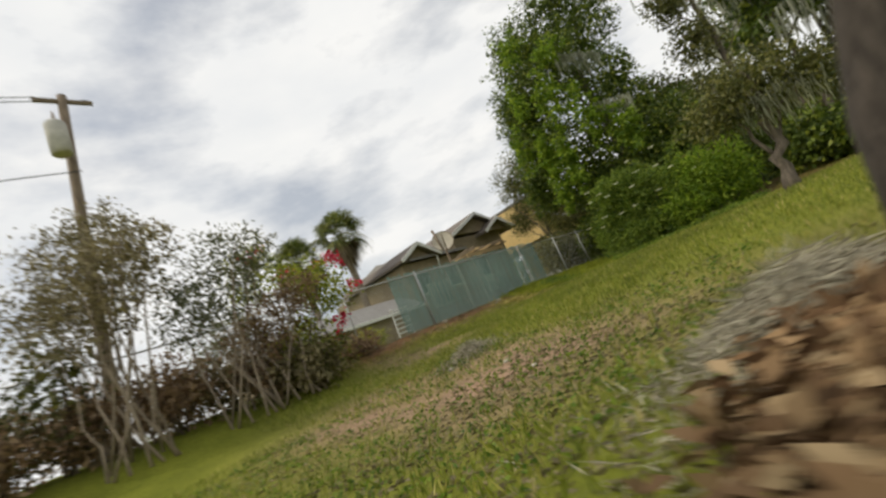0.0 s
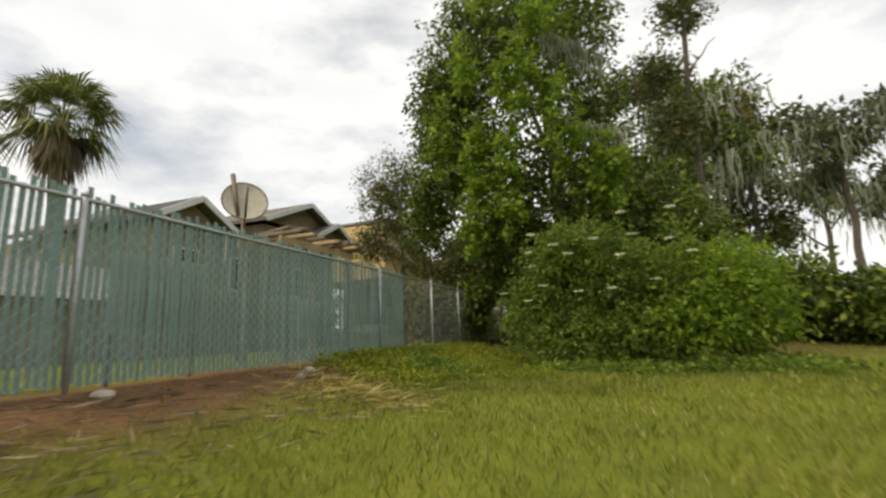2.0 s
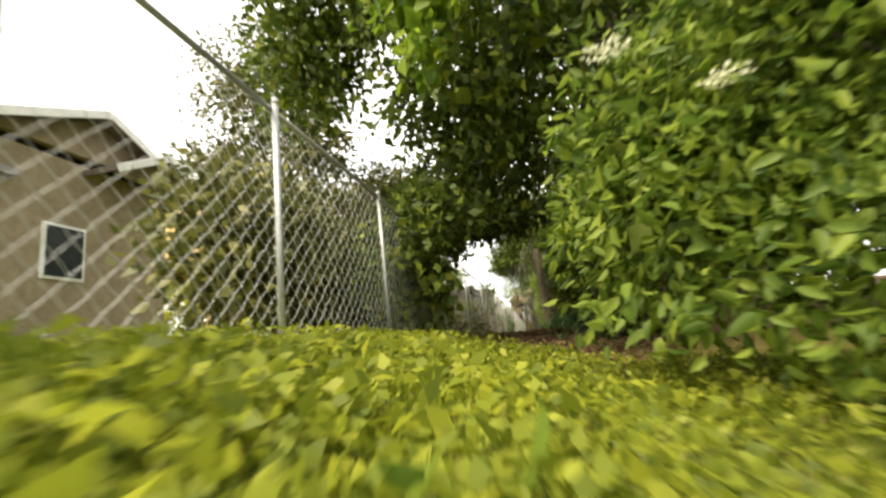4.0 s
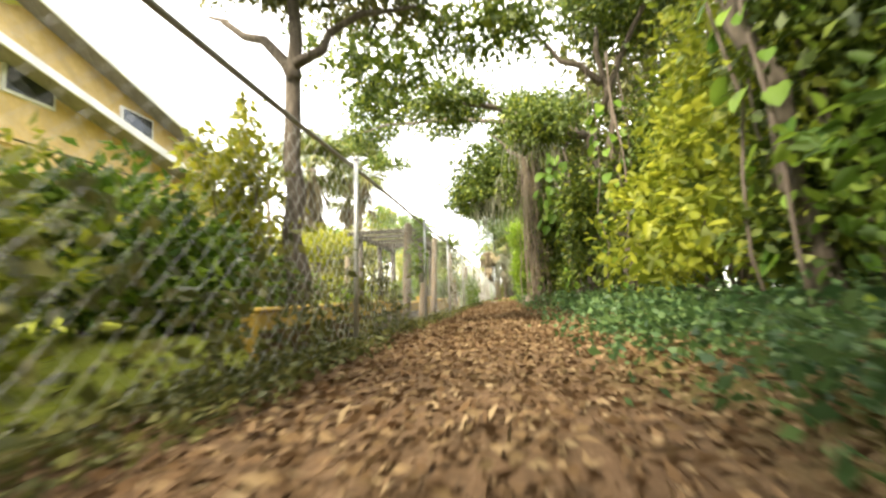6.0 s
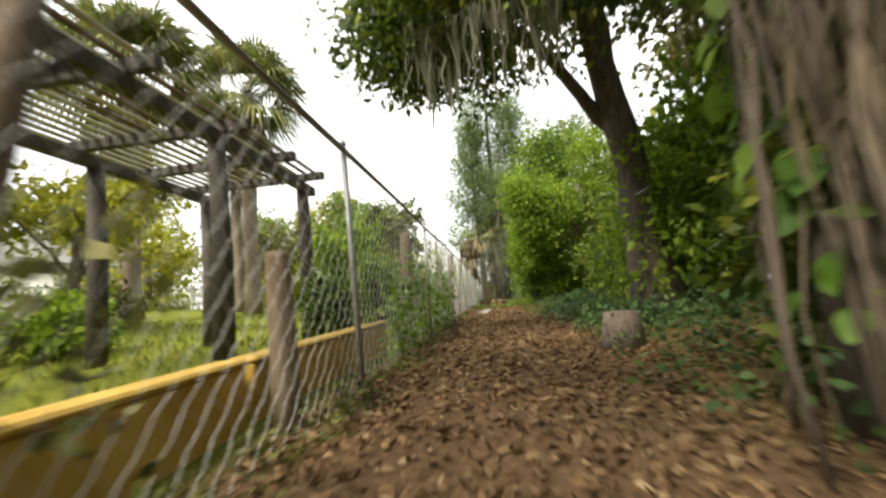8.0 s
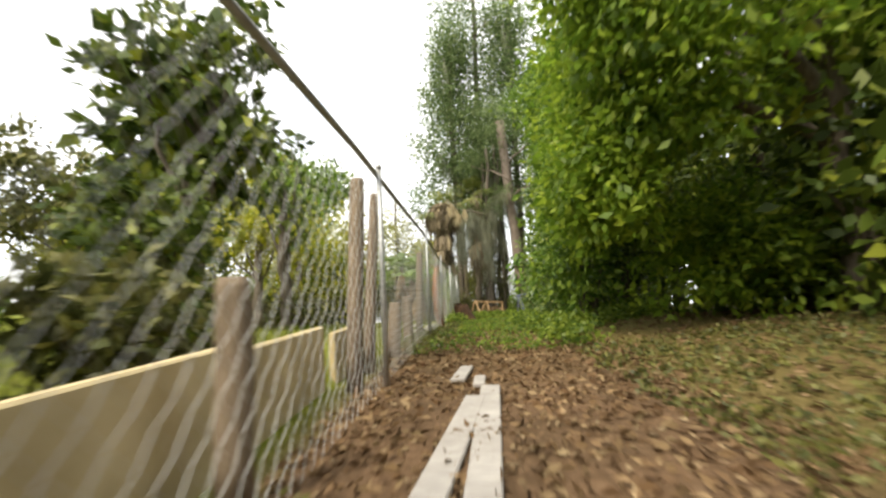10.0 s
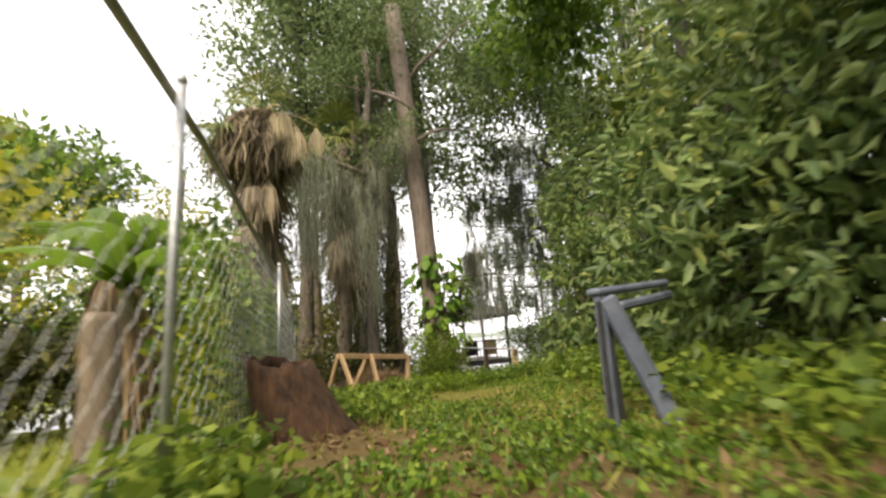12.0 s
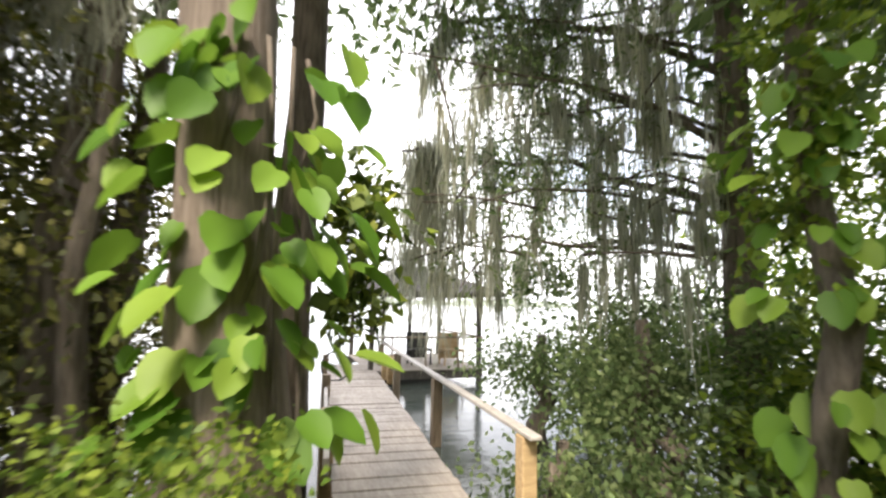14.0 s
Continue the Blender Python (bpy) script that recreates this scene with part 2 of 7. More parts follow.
SHED_RED = grained("faded_red_brown_boards", (0.09, 0.05, 0.04), (0.2, 0.12, 0.1), 6, (1, 1, 4), 0.85, 0.3)
BLUE_PLASTIC = grained("blue_plastic", (0.08, 0.16, 0.4), (0.15, 0.27, 0.55), 6, rough=0.45, relief=0.0)
# Distance haze is put into this pale grey-green leaf colour.
HAZY_WOODS = foliage("haze_paled_woods", [(0, (0.14, 0.17, 0.16)), (1, (0.24, 0.27, 0.25))], rough=1.0, glow=0.0, spec=0.0)


def soil_material():
    """Lawn soil, bare dirt and leaf mould, mixed by the zone stored on the ground sheet."""
    m, t, b = material("ground")
    a = t.nodes.new("ShaderNodeVertexColor")
    a.layer_name = "zone"
    sep = t.nodes.new("ShaderNodeSeparateColor")
    t.links.new(a.outputs["Color"], sep.inputs["Color"])
    fine, wide = noise_node(t, 22, 8, 0.7), noise_node(t, 1.3, 5)
    lawn = ramp_node(t, [(0.25, (0.1, 0.115, 0.02)), (0.55, (0.2, 0.225, 0.03)), (0.8, (0.32, 0.29, 0.08))])
    dirt = ramp_node(t, [(0.25, (0.17, 0.11, 0.075)), (0.55, (0.36, 0.245, 0.175)), (0.8, (0.56, 0.43, 0.33))])
    mould = ramp_node(t, [(0.25, (0.06, 0.038, 0.022)), (0.55, (0.16, 0.1, 0.06)), (0.8, (0.3, 0.2, 0.13))])
    for r in (lawn, dirt, mould):  # the same fine grain runs through all three
        t.links.new(fine.outputs["Fac"], r.inputs["Fac"])
    c = blend(t, "MIX", lawn.outputs["Color"], dirt.outputs["Color"], sep.outputs["Red"])
    c = blend(t, "MIX", c, mould.outputs["Color"], sep.outputs["Green"])
    red = ramp_node(t, [(0.25, (0.1, 0.05, 0.026)), (0.55, (0.22, 0.12, 0.065)), (0.8, (0.36, 0.23, 0.14))])
    t.links.new(fine.outputs["Fac"], red.inputs["Fac"])
    c = blend(t, "MIX", c, red.outputs["Color"], sep.outputs["Blue"])
    patch = ramp_node(t, [(0.3, (0.7, 0.72, 0.65)), (0.7, (1.15, 1.12, 1.05))])
    t.links.new(wide.outputs["Fac"], patch.inputs["Fac"])
    t.links.new(blend(t, "MULTIPLY", c, patch.outputs["Color"], 0.9), b.inputs["Base Color"])
    b.inputs["Roughness"].default_value, b.inputs["Specular IOR Level"].default_value = 0.95, 0.1
    bump_from(t, b, fine.outputs["Fac"], 0.8, 0.03)
    return m


def water_material():
    m, t, b = material("lake_water")
    b.inputs["Base Color"].default_value = (0.05, 0.06, 0.05, 1)
    b.inputs["Roughness"].default_value, b.inputs["IOR"].default_value = 0.12, 1.33
    n = noise_node(t, 2.2, 4, 0.6, (1.0, 2.2, 1))
    bump_from(t, b, n.outputs["Fac"], 0.25, 0.03)
    return m


SOIL, WATER = soil_material(), water_material()


# ---- geometry helpers ----
rng = np.random.default_rng(7)


def smooth(a, b, v):
    u = np.clip((np.asarray(v, float) - a) / (b - a), 0, 1)
    return u * u * (3 - 2 * u)


def height(x, y):
    """The lie of the land: a dip on the lawn, a level lane, then a fall to the lake; the yard behind the fence lies higher."""
    x, y = np.asarray(x, float), np.asarray(y, float)
    near = 1 - smooth(6, 12, y)
    z = near * (-0.5 * smooth(0, 2.6, x) - 0.78 * np.exp(-((x - 8) ** 2 / 40 + (y + 12.5) ** 2 / 34)) + 0.35 * smooth(10, 30, x))
    z = z + np.interp(y, [42, 46, 50.3, 54, 59.5, 63, 65.5, 70, 90], [0, -0.05, -0.3, -0.42, -0.8, -0.98, -1.45, -2.4, -4])
    z = z + smooth(-6, -12, x) * np.interp(y, [63, 67, 90, 160], [0, 1.4, 3.7, 3.7])
    yard = smooth(-0.45, -0.6, x) * smooth(14, 17, y) * (1 - smooth(46, 52, y))
    z = z + 0.22 * yard + 0.9 * smooth(-3, -15, x) * smooth(12, 20, y) * (1 - smooth(44, 60, y))
    z = z + 0.25 * smooth(2.2, 4.5, x) * smooth(8, 12, y) * (1 - smooth(56, 62, y))
    return z + 0.03 * np.sin(1.7 * x + 0.6 * y) * np.sin(1.3 * y - 0.4 * x) * smooth(0.0, 0.4, np.abs(x))


def ground_z(x, y):
    return float(height(x, y))


def link_mesh(name, verts, faces, mat, parent=None, label="", flat=False, kind=""):
    """Links one mesh object; vertices are in the world, and are taken relative to the thing's root."""
    verts = np.asarray(verts, float)
    base = np.zeros(3)
    p = parent
    while p is not None:
        base += np.array(p.location)
        p = p.parent
    me = bpy.data.meshes.new(name)
    me.from_pydata((verts - base).tolist(), [], faces if isinstance(faces, list) else faces.tolist())
    me.materials.append(mat)
    if not flat:
        me.polygons.foreach_set("use_smooth", np.ones(len(me.polygons), bool))
    me.update()
    ob = new(name, me)
    ob.parent = parent
    return tagged(ob, label, kind=kind)


def part(name, bm, mat, parent, label=""):
    """Links a bmesh, built in the world, as one part of a thing."""
    me = bpy.data.meshes.new(name)
    base = Vector((0, 0, 0))
    p = parent
    while p is not None:
        base += p.location
        p = p.parent
    bmesh.ops.translate(bm, verts=bm.verts, vec=-base)
    bm.to_mesh(me)
    bm.free()
    me.materials.append(mat)
    ob = new(name, me)
    ob.parent = parent
    return tagged(ob, label)


def root(name, at, label, category, group="", kind=""):
    ob = new(name)
    ob.location = at
    ob.empty_display_size = 0.1
    return tagged(ob, label, category, group, kind)


def box_bm(bm, lo, hi, bevel=0.0, turn=None):
    """A bevelled block between two corners, turned about its centre by a matrix."""
    lo, hi = Vector(lo), Vector(hi)
    geo = bmesh.ops.create_cube(bm, size=1.0)
    vs = geo["verts"]
    bmesh.ops.scale(bm, verts=vs, vec=hi - lo)
    if bevel > 0:
        es = list({e for v in vs for e in v.link_edges})
        vs = list({v for f in bmesh.ops.bevel(bm, geom=es, offset=bevel, segments=1, affect="EDGES")["faces"] for v in f.verts} | set(v for v in vs if v.is_valid))
    if turn is not None:
        bmesh.ops.transform(bm, matrix=turn, verts=vs)
    bmesh.ops.translate(bm, verts=vs, vec=(lo + hi) / 2)
    return vs


def block(name, lo, hi, mat, parent, label="", bevel=0.01, turn=None):
    bm = bmesh.new()
    box_bm(bm, lo, hi, bevel, turn)
    return part(name, bm, mat, parent, label)


def beam_between(bm, a, b, wide, deep, bevel=0.008):
    """A board from a to b, with its depth upright."""
    a, b = Vector(a), Vector(b)
    d = b - a
    q = d.to_track_quat("X", "Z").to_matrix().to_4x4()
    geo = bmesh.ops.create_cube(bm, size=1.0)["verts"]
    bmesh.ops.scale(bm, verts=geo, vec=(d.length, wide, deep))
    es = list({e for v in geo for e in v.link_edges})
    out = bmesh.ops.bevel(bm, geom=es, offset=bevel, segments=1, affect="EDGES")
    vs = list({v for f in out["faces"] for v in f.verts})
    bmesh.ops.transform(bm, matrix=Matrix.Translation((a + b) / 2) @ q, verts=vs)


def board(name, a, b, wide, deep, mat, parent, label="", bevel=0.008):
    bm = bmesh.new()
    beam_between(bm, a, b, wide, deep, bevel)
    return part(name, bm, mat, parent, label)


def tube(points, radii, sides=8, rough=0.0, cap=True):
    """Rings along a line of points: vertices and faces of a tapered, slightly lumpy tube."""
    p = np.asarray(points, float)
    r = np.broadcast_to(np.asarray(radii, float), (len(p),))
    d = np.gradient(p, axis=0)
    d /= np.linalg.norm(d, axis=1)[:, None]
    side = np.cross(d, (0.31, 0.17, 0.93) if abs(d[0, 2]) < 0.9 else (1, 0.05, 0))
    side /= np.linalg.norm(side, axis=1)[:, None]
    up = np.cross(d, side)
    a = np.arange(sides) * 2 * np.pi / sides
    lump = 1 + rough * rng.normal(size=(len(p), sides))
    v = p[:, None] + (r[:, None] * lump)[:, :, None] * (np.cos(a)[None, :, None] * side[:, None] + np.sin(a)[None, :, None] * up[:, None])
    f = []
    for i in range(len(p) - 1):
        for k in range(sides):
            n = (k + 1) % sides
            f.append((i * sides + k, i * sides + n, (i + 1) * sides + n, (i + 1) * sides + k))
    if cap:
        f.append(tuple(range(sides))[::-1])
        f.append(tuple(range((len(p) - 1) * sides, len(p) * sides)))
    return v.reshape(-1, 3), f


def join(pieces):
    """Several (verts, faces) as one."""
    vs, fs, n = [], [], 0
    for v, f in pieces:
        vs.append(v)
        fs += [tuple(i + n for i in q) for q in f]
        n += len(v)
    return np.concatenate(vs), fs


def bend(a, b, sag=0.0, steps=6, wander=0.0):
    a, b = np.asarray(a, float), np.asarray(b, float)
    u = np.linspace(0, 1, steps)[:, None]
    p = a + (b - a) * u
    p[:, 2] -= sag * 4 * u[:, 0] * (1 - u[:, 0])
    if wander:
        p[1:-1] += rng.normal(0, wander, (steps - 2, 3))
    return p


def units(n):
    v = rng.normal(size=(n, 3))
    return v / np.linalg.norm(v, axis=1)[:, None]


def blades(at, along, size, wide=0.5, fold=0.25, side=None, fine=False):
    """Folded leaves from at, along a direction, of a size each: four corners, or six with a rounder outline and a drooping tip."""
    n = len(at)
    along = along / np.linalg.norm(along, axis=1)[:, None]
    s = np.cross(along, units(n) if side is None else side)
    s /= np.maximum(np.linalg.norm(s, axis=1)[:, None], 1e-6)
    up = np.cross(s, along)
    size = np.asarray(size)[:, None] * np.ones((n, 1))
    if fine:
        a, b = at + along * size * 0.28, at + along * size * 0.68
        tip = at + along * size - up * size * 0.12
        w, h = s * size * wide / 2, up * size * fold * wide * 0.8
        v = np.stack([at, a + w + h, b + w * 0.78 + h * 0.6, tip, b - w * 0.78 + h * 0.6, a - w + h], 1).reshape(-1, 3)
        i = np.arange(n)[:, None] * 6
        return v, np.concatenate([i + (0, 1, 2, 3), i + (0, 3, 4, 5)])
    mid = at + along * size * 0.45
    l, r = mid + s * size * wide / 2 + up * size * fold * wide, mid - s * size * wide / 2 + up * size * fold * wide
    v = np.stack([at, l, at + along * size, r], 1).reshape(-1, 3)
    f = np.arange(4 * n).reshape(-1, 4)
    return v, f


def lane_x(y):
    """The middle of the lane that is kept clear along the fence."""
    return np.interp(y, [-20, -14.5, -11, -9, -5, -2.5, 0, 2, 4, 8, 12.9, 22, 38, 45, 50, 53.5, 56, 58, 60, 64, 75],
                     [14, 11.4, 6.6, 5.4, 4.2, 3.4, 2.4, 1.8, 1.38, 1.24, 1.46, 1.3, 0.78, 0.74, 0.75, 1.5, 2.3, 3.0, 3.8, 4.9, 5.6])


def clear(p, half=0.75, top=1.75):
    """Keeps what does not stand in the lane."""
    return ~((np.abs(p[:, 0] - lane_x(p[:, 1])) < half) & (p[:, 2] < top + ground_lane(p[:, 1])) & (p[:, 1] < 63) & (p[:, 1] > -16))


def ground_lane(y):
    return height(lane_x(y), y)


def crown(clumps, leaf, mat, name, parent, wide=0.5, droop=0.35, twig=0.28, per=14, shell=0.62, keep_clear=True, label="", half=0.75, top=1.75, fine=False, thin=0.62, core=0.06):
    """A crown of leaf sprays on uneven ellipsoids: clumps are (centre, radii, leaves)."""
    vs, fs, n = [], [], 0
    for c, r, count in clumps:
        count = int(count * thin)
        k = max(3, count // per)
        d = units(k)
        rad = (shell + (1 - shell) * rng.random(k)) * np.where(rng.random(k) < 0.28, rng.random(k) ** 0.5, 1.0)
        lump = np.array([0.82 + 0.32 * noise.noise(Vector(q * 1.9) + Vector(c) * 0.37) + 0.18 * noise.noise(Vector(q * 4.3) + Vector(c)) for q in d])
        tw = np.asarray(c, float) + d * np.asarray(r, float) * (rad * lump)[:, None]
        who = rng.integers(0, k, count)
        at = tw[who] + rng.normal(0, twig, (count, 3)) * (0.7, 0.7, 0.5)
        along = d[who] * 0.6 + rng.normal(0, 0.7, (count, 3)) - (0, 0, droop)
        ok = at[:, 2] > height(at[:, 0], at[:, 1]) + 0.03
        if keep_clear:
            ok &= clear(at, half, top)
        at, along = at[ok], along[ok]
        v, f = blades(at, along, leaf * 1.17 * (0.6 + 0.8 * rng.random(len(at))), wide, fine=fine)
        vs.append(v)
        fs.append(f + n)
        n += len(v)
        if core:
            q = int(count * core)
            at = np.asarray(c, float) + units(q) * np.asarray(r, float) * (0.55 * rng.random((q, 1)) ** 0.5)
            ok = at[:, 2] > height(at[:, 0], at[:, 1]) + 0.03
            if keep_clear:
                ok &= clear(at, half + 0.2, top + 0.2)
            at = at[ok]
            v, f = blades(at, units(len(at)), leaf * 2.0 * (0.7 + 0.6 * rng.random(len(at))), 0.8)
            vs.append(v)
            fs.append(f + n)
            n += len(v)
    return link_mesh(name, np.concatenate(vs), np.concatenate(fs), mat, parent, label)


def trunk_and_limbs(base, top, r, limbs, mat, parent, wander=0.05, flare=1.5, taper=0.55):
    """A tapered trunk as one part and each limb as a part of its own."""
    p = bend(base, top, 0, 10, wander)
    rr = np.linspace(r, r * taper, 10)
    rr[0] *= flare
    rr[1] *= 1 + (flare - 1) * 0.35
    v, f = tube(p, rr, 12, 0.04)
    t = link_mesh("trunk", v, f, mat, parent)
    for a, b, q in limbs:
        v, f = tube(bend(a, b, -0.15, 7, 0.06), np.linspace(q, q * 0.3, 7), 7, 0.05)
        link_mesh("limb", v, f, mat, parent)
    return t


def strands(at, length, wide=0.03, parts=4, sway=0.2):
    """Hanging strips with a ragged outline."""
    n = len(at)
    vs, fs = [], []
    a = rng.random(n) * np.pi
    s = np.stack([np.cos(a), np.sin(a), np.zeros(n)], 1)
    off = np.zeros((n, 3))
    ring = []
    for k in range(parts + 1):
        u = k / parts
        w = wide * (0.5 + rng.random(n)) * (1 - u) ** 0.6 + 0.002
        c = at + off - np.stack([np.zeros(n), np.zeros(n), length * u], 1)
        ring.append(np.stack([c + s * w[:, None], c - s * w[:, None]], 1))
        off = off + rng.normal(0, sway, (n, 3)) * (1, 1, 0) * length[:, None] / parts
    v = np.stack(ring, 1).reshape(-1, 3)
    base = np.arange(n)[:, None] * (2 * (parts + 1))
    for k in range(parts):
        q = base + 2 * k
        fs.append(np.concatenate([q, q + 1, q + 3, q + 2], 1))
    return v, np.concatenate(fs)


def moss_on(name, lines, count, longest, parent, wide=0.03, top=1.9):
    """Moss hung along limbs, given as start and end points."""
    at = []
    each = count // len(lines)
    for a, b in lines:
        u = rng.random(each)[:, None]
        cl = np.where(rng.random((each, 1)) < 0.45, np.round(u * 7) / 7 + rng.normal(0, 0.035, (each, 1)), u)
        at.append(np.asarray(a) + (np.asarray(b) - a) * np.clip(cl, 0, 1) + rng.normal(0, 0.07, (each, 3)))
    at = np.concatenate(at)
    ln = longest * (0.15 + 0.85 * rng.random(len(at)) ** 1.6)
    low = height(at[:, 0], at[:, 1]) + np.where(np.abs(at[:, 0] - lane_x(at[:, 1])) < 1.0, top, 0.3)
    ln = np.minimum(ln, np.maximum(at[:, 2] - low, 0.05))
    v, f = strands(at, ln, wide)
    return link_mesh(name, v, f, MOSS, parent, "grey hanging moss", kind="stuff")


def fan_leaf(at, along, size, count=16, spread=2.6, droop=0.35):
    """One palm fan: pleated blades that spread from a stalk's end."""
    along = np.asarray(along, float) / np.linalg.norm(along)
    s = np.cross(along, (0, 0, 1))
    s /= max(np.linalg.norm(s), 1e-6)
    up = np.cross(s, along)
    a = np.linspace(-spread / 2, spread / 2, count)
    d = np.cos(a)[:, None] * along + np.sin(a)[:, None] * s + 0.12 * np.cos(a * 2)[:, None] * up
    ln = size * (0.75 + 0.25 * np.cos(a)) * (0.9 + 0.2 * rng.random(count))
    pts = np.tile(at, (count, 1))
    mid = pts + d * ln[:, None] * 0.55
    tip = pts + d * ln[:, None] - np.array([0, 0, 1]) * (droop * ln * (0.6 + 0.8 * rng.random(count)))[:, None]
    w = np.cross(d, up)
    hw = size * 0.032
    v = np.stack([pts, mid + w * hw, tip, mid - w * hw], 1).reshape(-1, 3)
    return v, [tuple(r) for r in np.arange(4 * count).reshape(-1, 4)]


def palm(base, top, r, label, size=0.95, green=26, dead=14, skirt=0.0, category="palm tree"):
    """A cabbage palm: ringed trunk, a ball of fans, dead fans hanging under it."""
    p = root("palm_tree", base, label, category)
    v, f = tube(bend(base, top, 0, 14, 0.03), [r * (1.35 if k == 0 else 1 + 0.07 * (k % 2)) for k in range(14)], 12, 0.03)
    link_mesh("trunk", v, f, PALM_TRUNK, p)
    top = np.asarray(top, float)
    fans = []
    for k in range(green):
        az, el = k * 2.4 + rng.normal(0, 0.15), np.interp(k / green, [0, 1], [1.35, -0.6]) + rng.normal(0, 0.18)
        d = np.array([np.cos(az) * np.cos(el), np.sin(az) * np.cos(el), np.sin(el)])
        fans.append(fan_leaf(top + d * size * 0.7, d, size * rng.uniform(0.8, 1.1), 22, 3.2, 0.42))
        st = tube([top, top + d * size * 0.78], [0.02, 0.012], 4)
        fans.append(st)
    v, f = join(fans)
    link_mesh("crown", v, f, PALM_GREEN, p)
    if dead:
        fans = []
        for k in range(dead):
            az, el = k * 2.4 + rng.normal(0, 0.5), -0.55 - 0.95 * rng.random()
            hang = top - (0, 0, skirt * rng.random() ** 1.7)
            d = np.array([np.cos(az) * np.cos(el), np.sin(az) * np.cos(el), np.sin(el)])
            fans.append(fan_leaf(hang + d * size * 0.35 + rng.normal(0, 0.08, 3), d * (0.4, 0.4, 1) + rng.normal(0, 0.16, 3), size * rng.uniform(0.4, 0.9), 11, rng.uniform(0.35, 0.95), 0.5))
        v, f = join(fans)
        link_mesh("dead_fronds", v, f, PALM_DEAD, p, "dry brown hanging fronds")
    return p


def heart_leaves(at, along, size, name, mat, parent, label=""):
    """Broad ovate leaves with a raised midrib, each of ten corners."""
    shape = np.array([(0, 0), (-0.05, 0.22), (0.14, 0.43), (0.48, 0.47), (0.82, 0.27), (1.0, 0.0), (0.82, -0.27), (0.48, -0.47), (0.14, -0.43), (-0.05, -0.22)])
    n = len(at)
    along = along / np.linalg.norm(along, axis=1)[:, None]
    s = np.cross(along, units(n) * 0.5 + (0, 0, 1))
    s /= np.linalg.norm(s, axis=1)[:, None]
    up = np.cross(s, along)
    size = np.asarray(size)[:, None, None]
    x, y = shape[None, :, 0:1], shape[None, :, 1:2]
    v = at[:, None] + size * (x * along[:, None] + 0.88 * y * s[:, None] + (np.abs(y) * 0.22 - 0.18 * x * x) * up[:, None])
    base = np.arange(n)[:, None] * 10
    quads = [(0, 1, 2, 3), (0, 3, 4, 5), (0, 5, 6, 7), (0, 7, 8, 9)]
    f = np.concatenate([base + np.array(q) for q in quads])
    return link_mesh(name, v.reshape(-1, 3), f, mat, parent, label)


def scatter(n, x0, x1, y0, y1, edge=0.0):
    """Random places in a stretch of the plan, on the ground."""
    x, y = rng.uniform(x0, x1, n), rng.uniform(y0, y1, n)
    return np.stack([x, y, height(x, y)], 1)


def bare_dirt(x, y):
    """How bare the lawn is: a worn patch where the ground dips, and another by the fence."""
    w = 0.5 * np.sin(1.9 * x + 0.7 * y) + 0.4 * np.sin(3.7 * y - 1.3 * x) + 0.25 * np.sin(8.1 * x + 5.3 * y)
    a = np.exp(-(((x - 7.0) / 3.3) ** 2 + ((y + 10.4) / 1.7) ** 2) ** 1.4)
    b = 0.85 * np.exp(-(((x - 2.9) / 1.7) ** 2 + ((y + 7.4) / 1.0) ** 2) ** 1.3)
    return np.clip((a + b) * (0.98 + 0.4 * w), 0, 1)


def red_dirt(x, y):
    """A strip of red soil along the foot of the slatted fence."""
    w = 0.3 * np.sin(2.1 * y) + 0.2 * np.sin(5.3 * y + x)
    return np.clip(1.05 * np.exp(-np.abs((x - 0.45 + 0.2 * w) / 0.95) ** 3) * smooth(-9, -7, y) * (1 - smooth(0.2, 1.4, y)), 0, 1)


# ---- the land and the lake ----
def build_ground():
    near_x = np.concatenate([-np.geomspace(1500, 14, 16), np.arange(-13, -3, 0.7), np.arange(-2.9, -0.8, 0.3), [-0.62, -0.52, -0.43, -0.3], np.arange(-0.1, 8, 0.2), np.arange(8, 20, 0.6), np.geomspace(20.5, 1500, 18)])
    near_y = np.concatenate([-np.geomspace(1500, 22, 14), np.arange(-21, 66, 0.3), np.arange(66, 92, 2), np.geomspace(95, 160, 5)])
    gx, gy = np.meshgrid(near_x, near_y)
    gz = height(gx, gy)
    v = np.stack([gx, gy, gz], 2).reshape(-1, 3)
    w, h = len(near_x), len(near_y)
    i = (np.arange(h - 1)[:, None] * w + np.arange(w - 1)).ravel()
    f = np.stack([i, i + 1, i + w + 1, i + w], 1)
    ob = link_mesh("ground", v, f, SOIL)
    tagged(ob, "grassy ground with bare dirt and a leaf-strewn lane", "ground", kind="structure")
    x, y = v[:, 0], v[:, 1]
    wob = 0.35 * np.sin(2.1 * y) + 0.25 * np.sin(5.3 * y + 1.0 * x)
    bare = bare_dirt(x, y)
    lane = smooth(5.5, 9, y) * (1 - smooth(2.0, 3.0, x + 0.3 * wob)) * smooth(-0.5, -0.1, x) * (1 - 0.2 * smooth(41, 48, y))
    lane = np.maximum(lane, 0.75 * smooth(5.5, 9, y) * (1 - smooth(64, 66, y)) * smooth(-0.5, -0.1, x) * (1 - smooth(9, 14, x)) * (1 - 0.4 * smooth(43, 50, y)))
    col = np.stack([np.clip(bare, 0, 1), np.clip(lane, 0, 1), red_dirt(x, y), np.ones_like(x)], 1)
    at = ob.data.color_attributes.new("zone", "FLOAT_COLOR", "POINT")
    at.data.foreach_set("color", col.ravel())


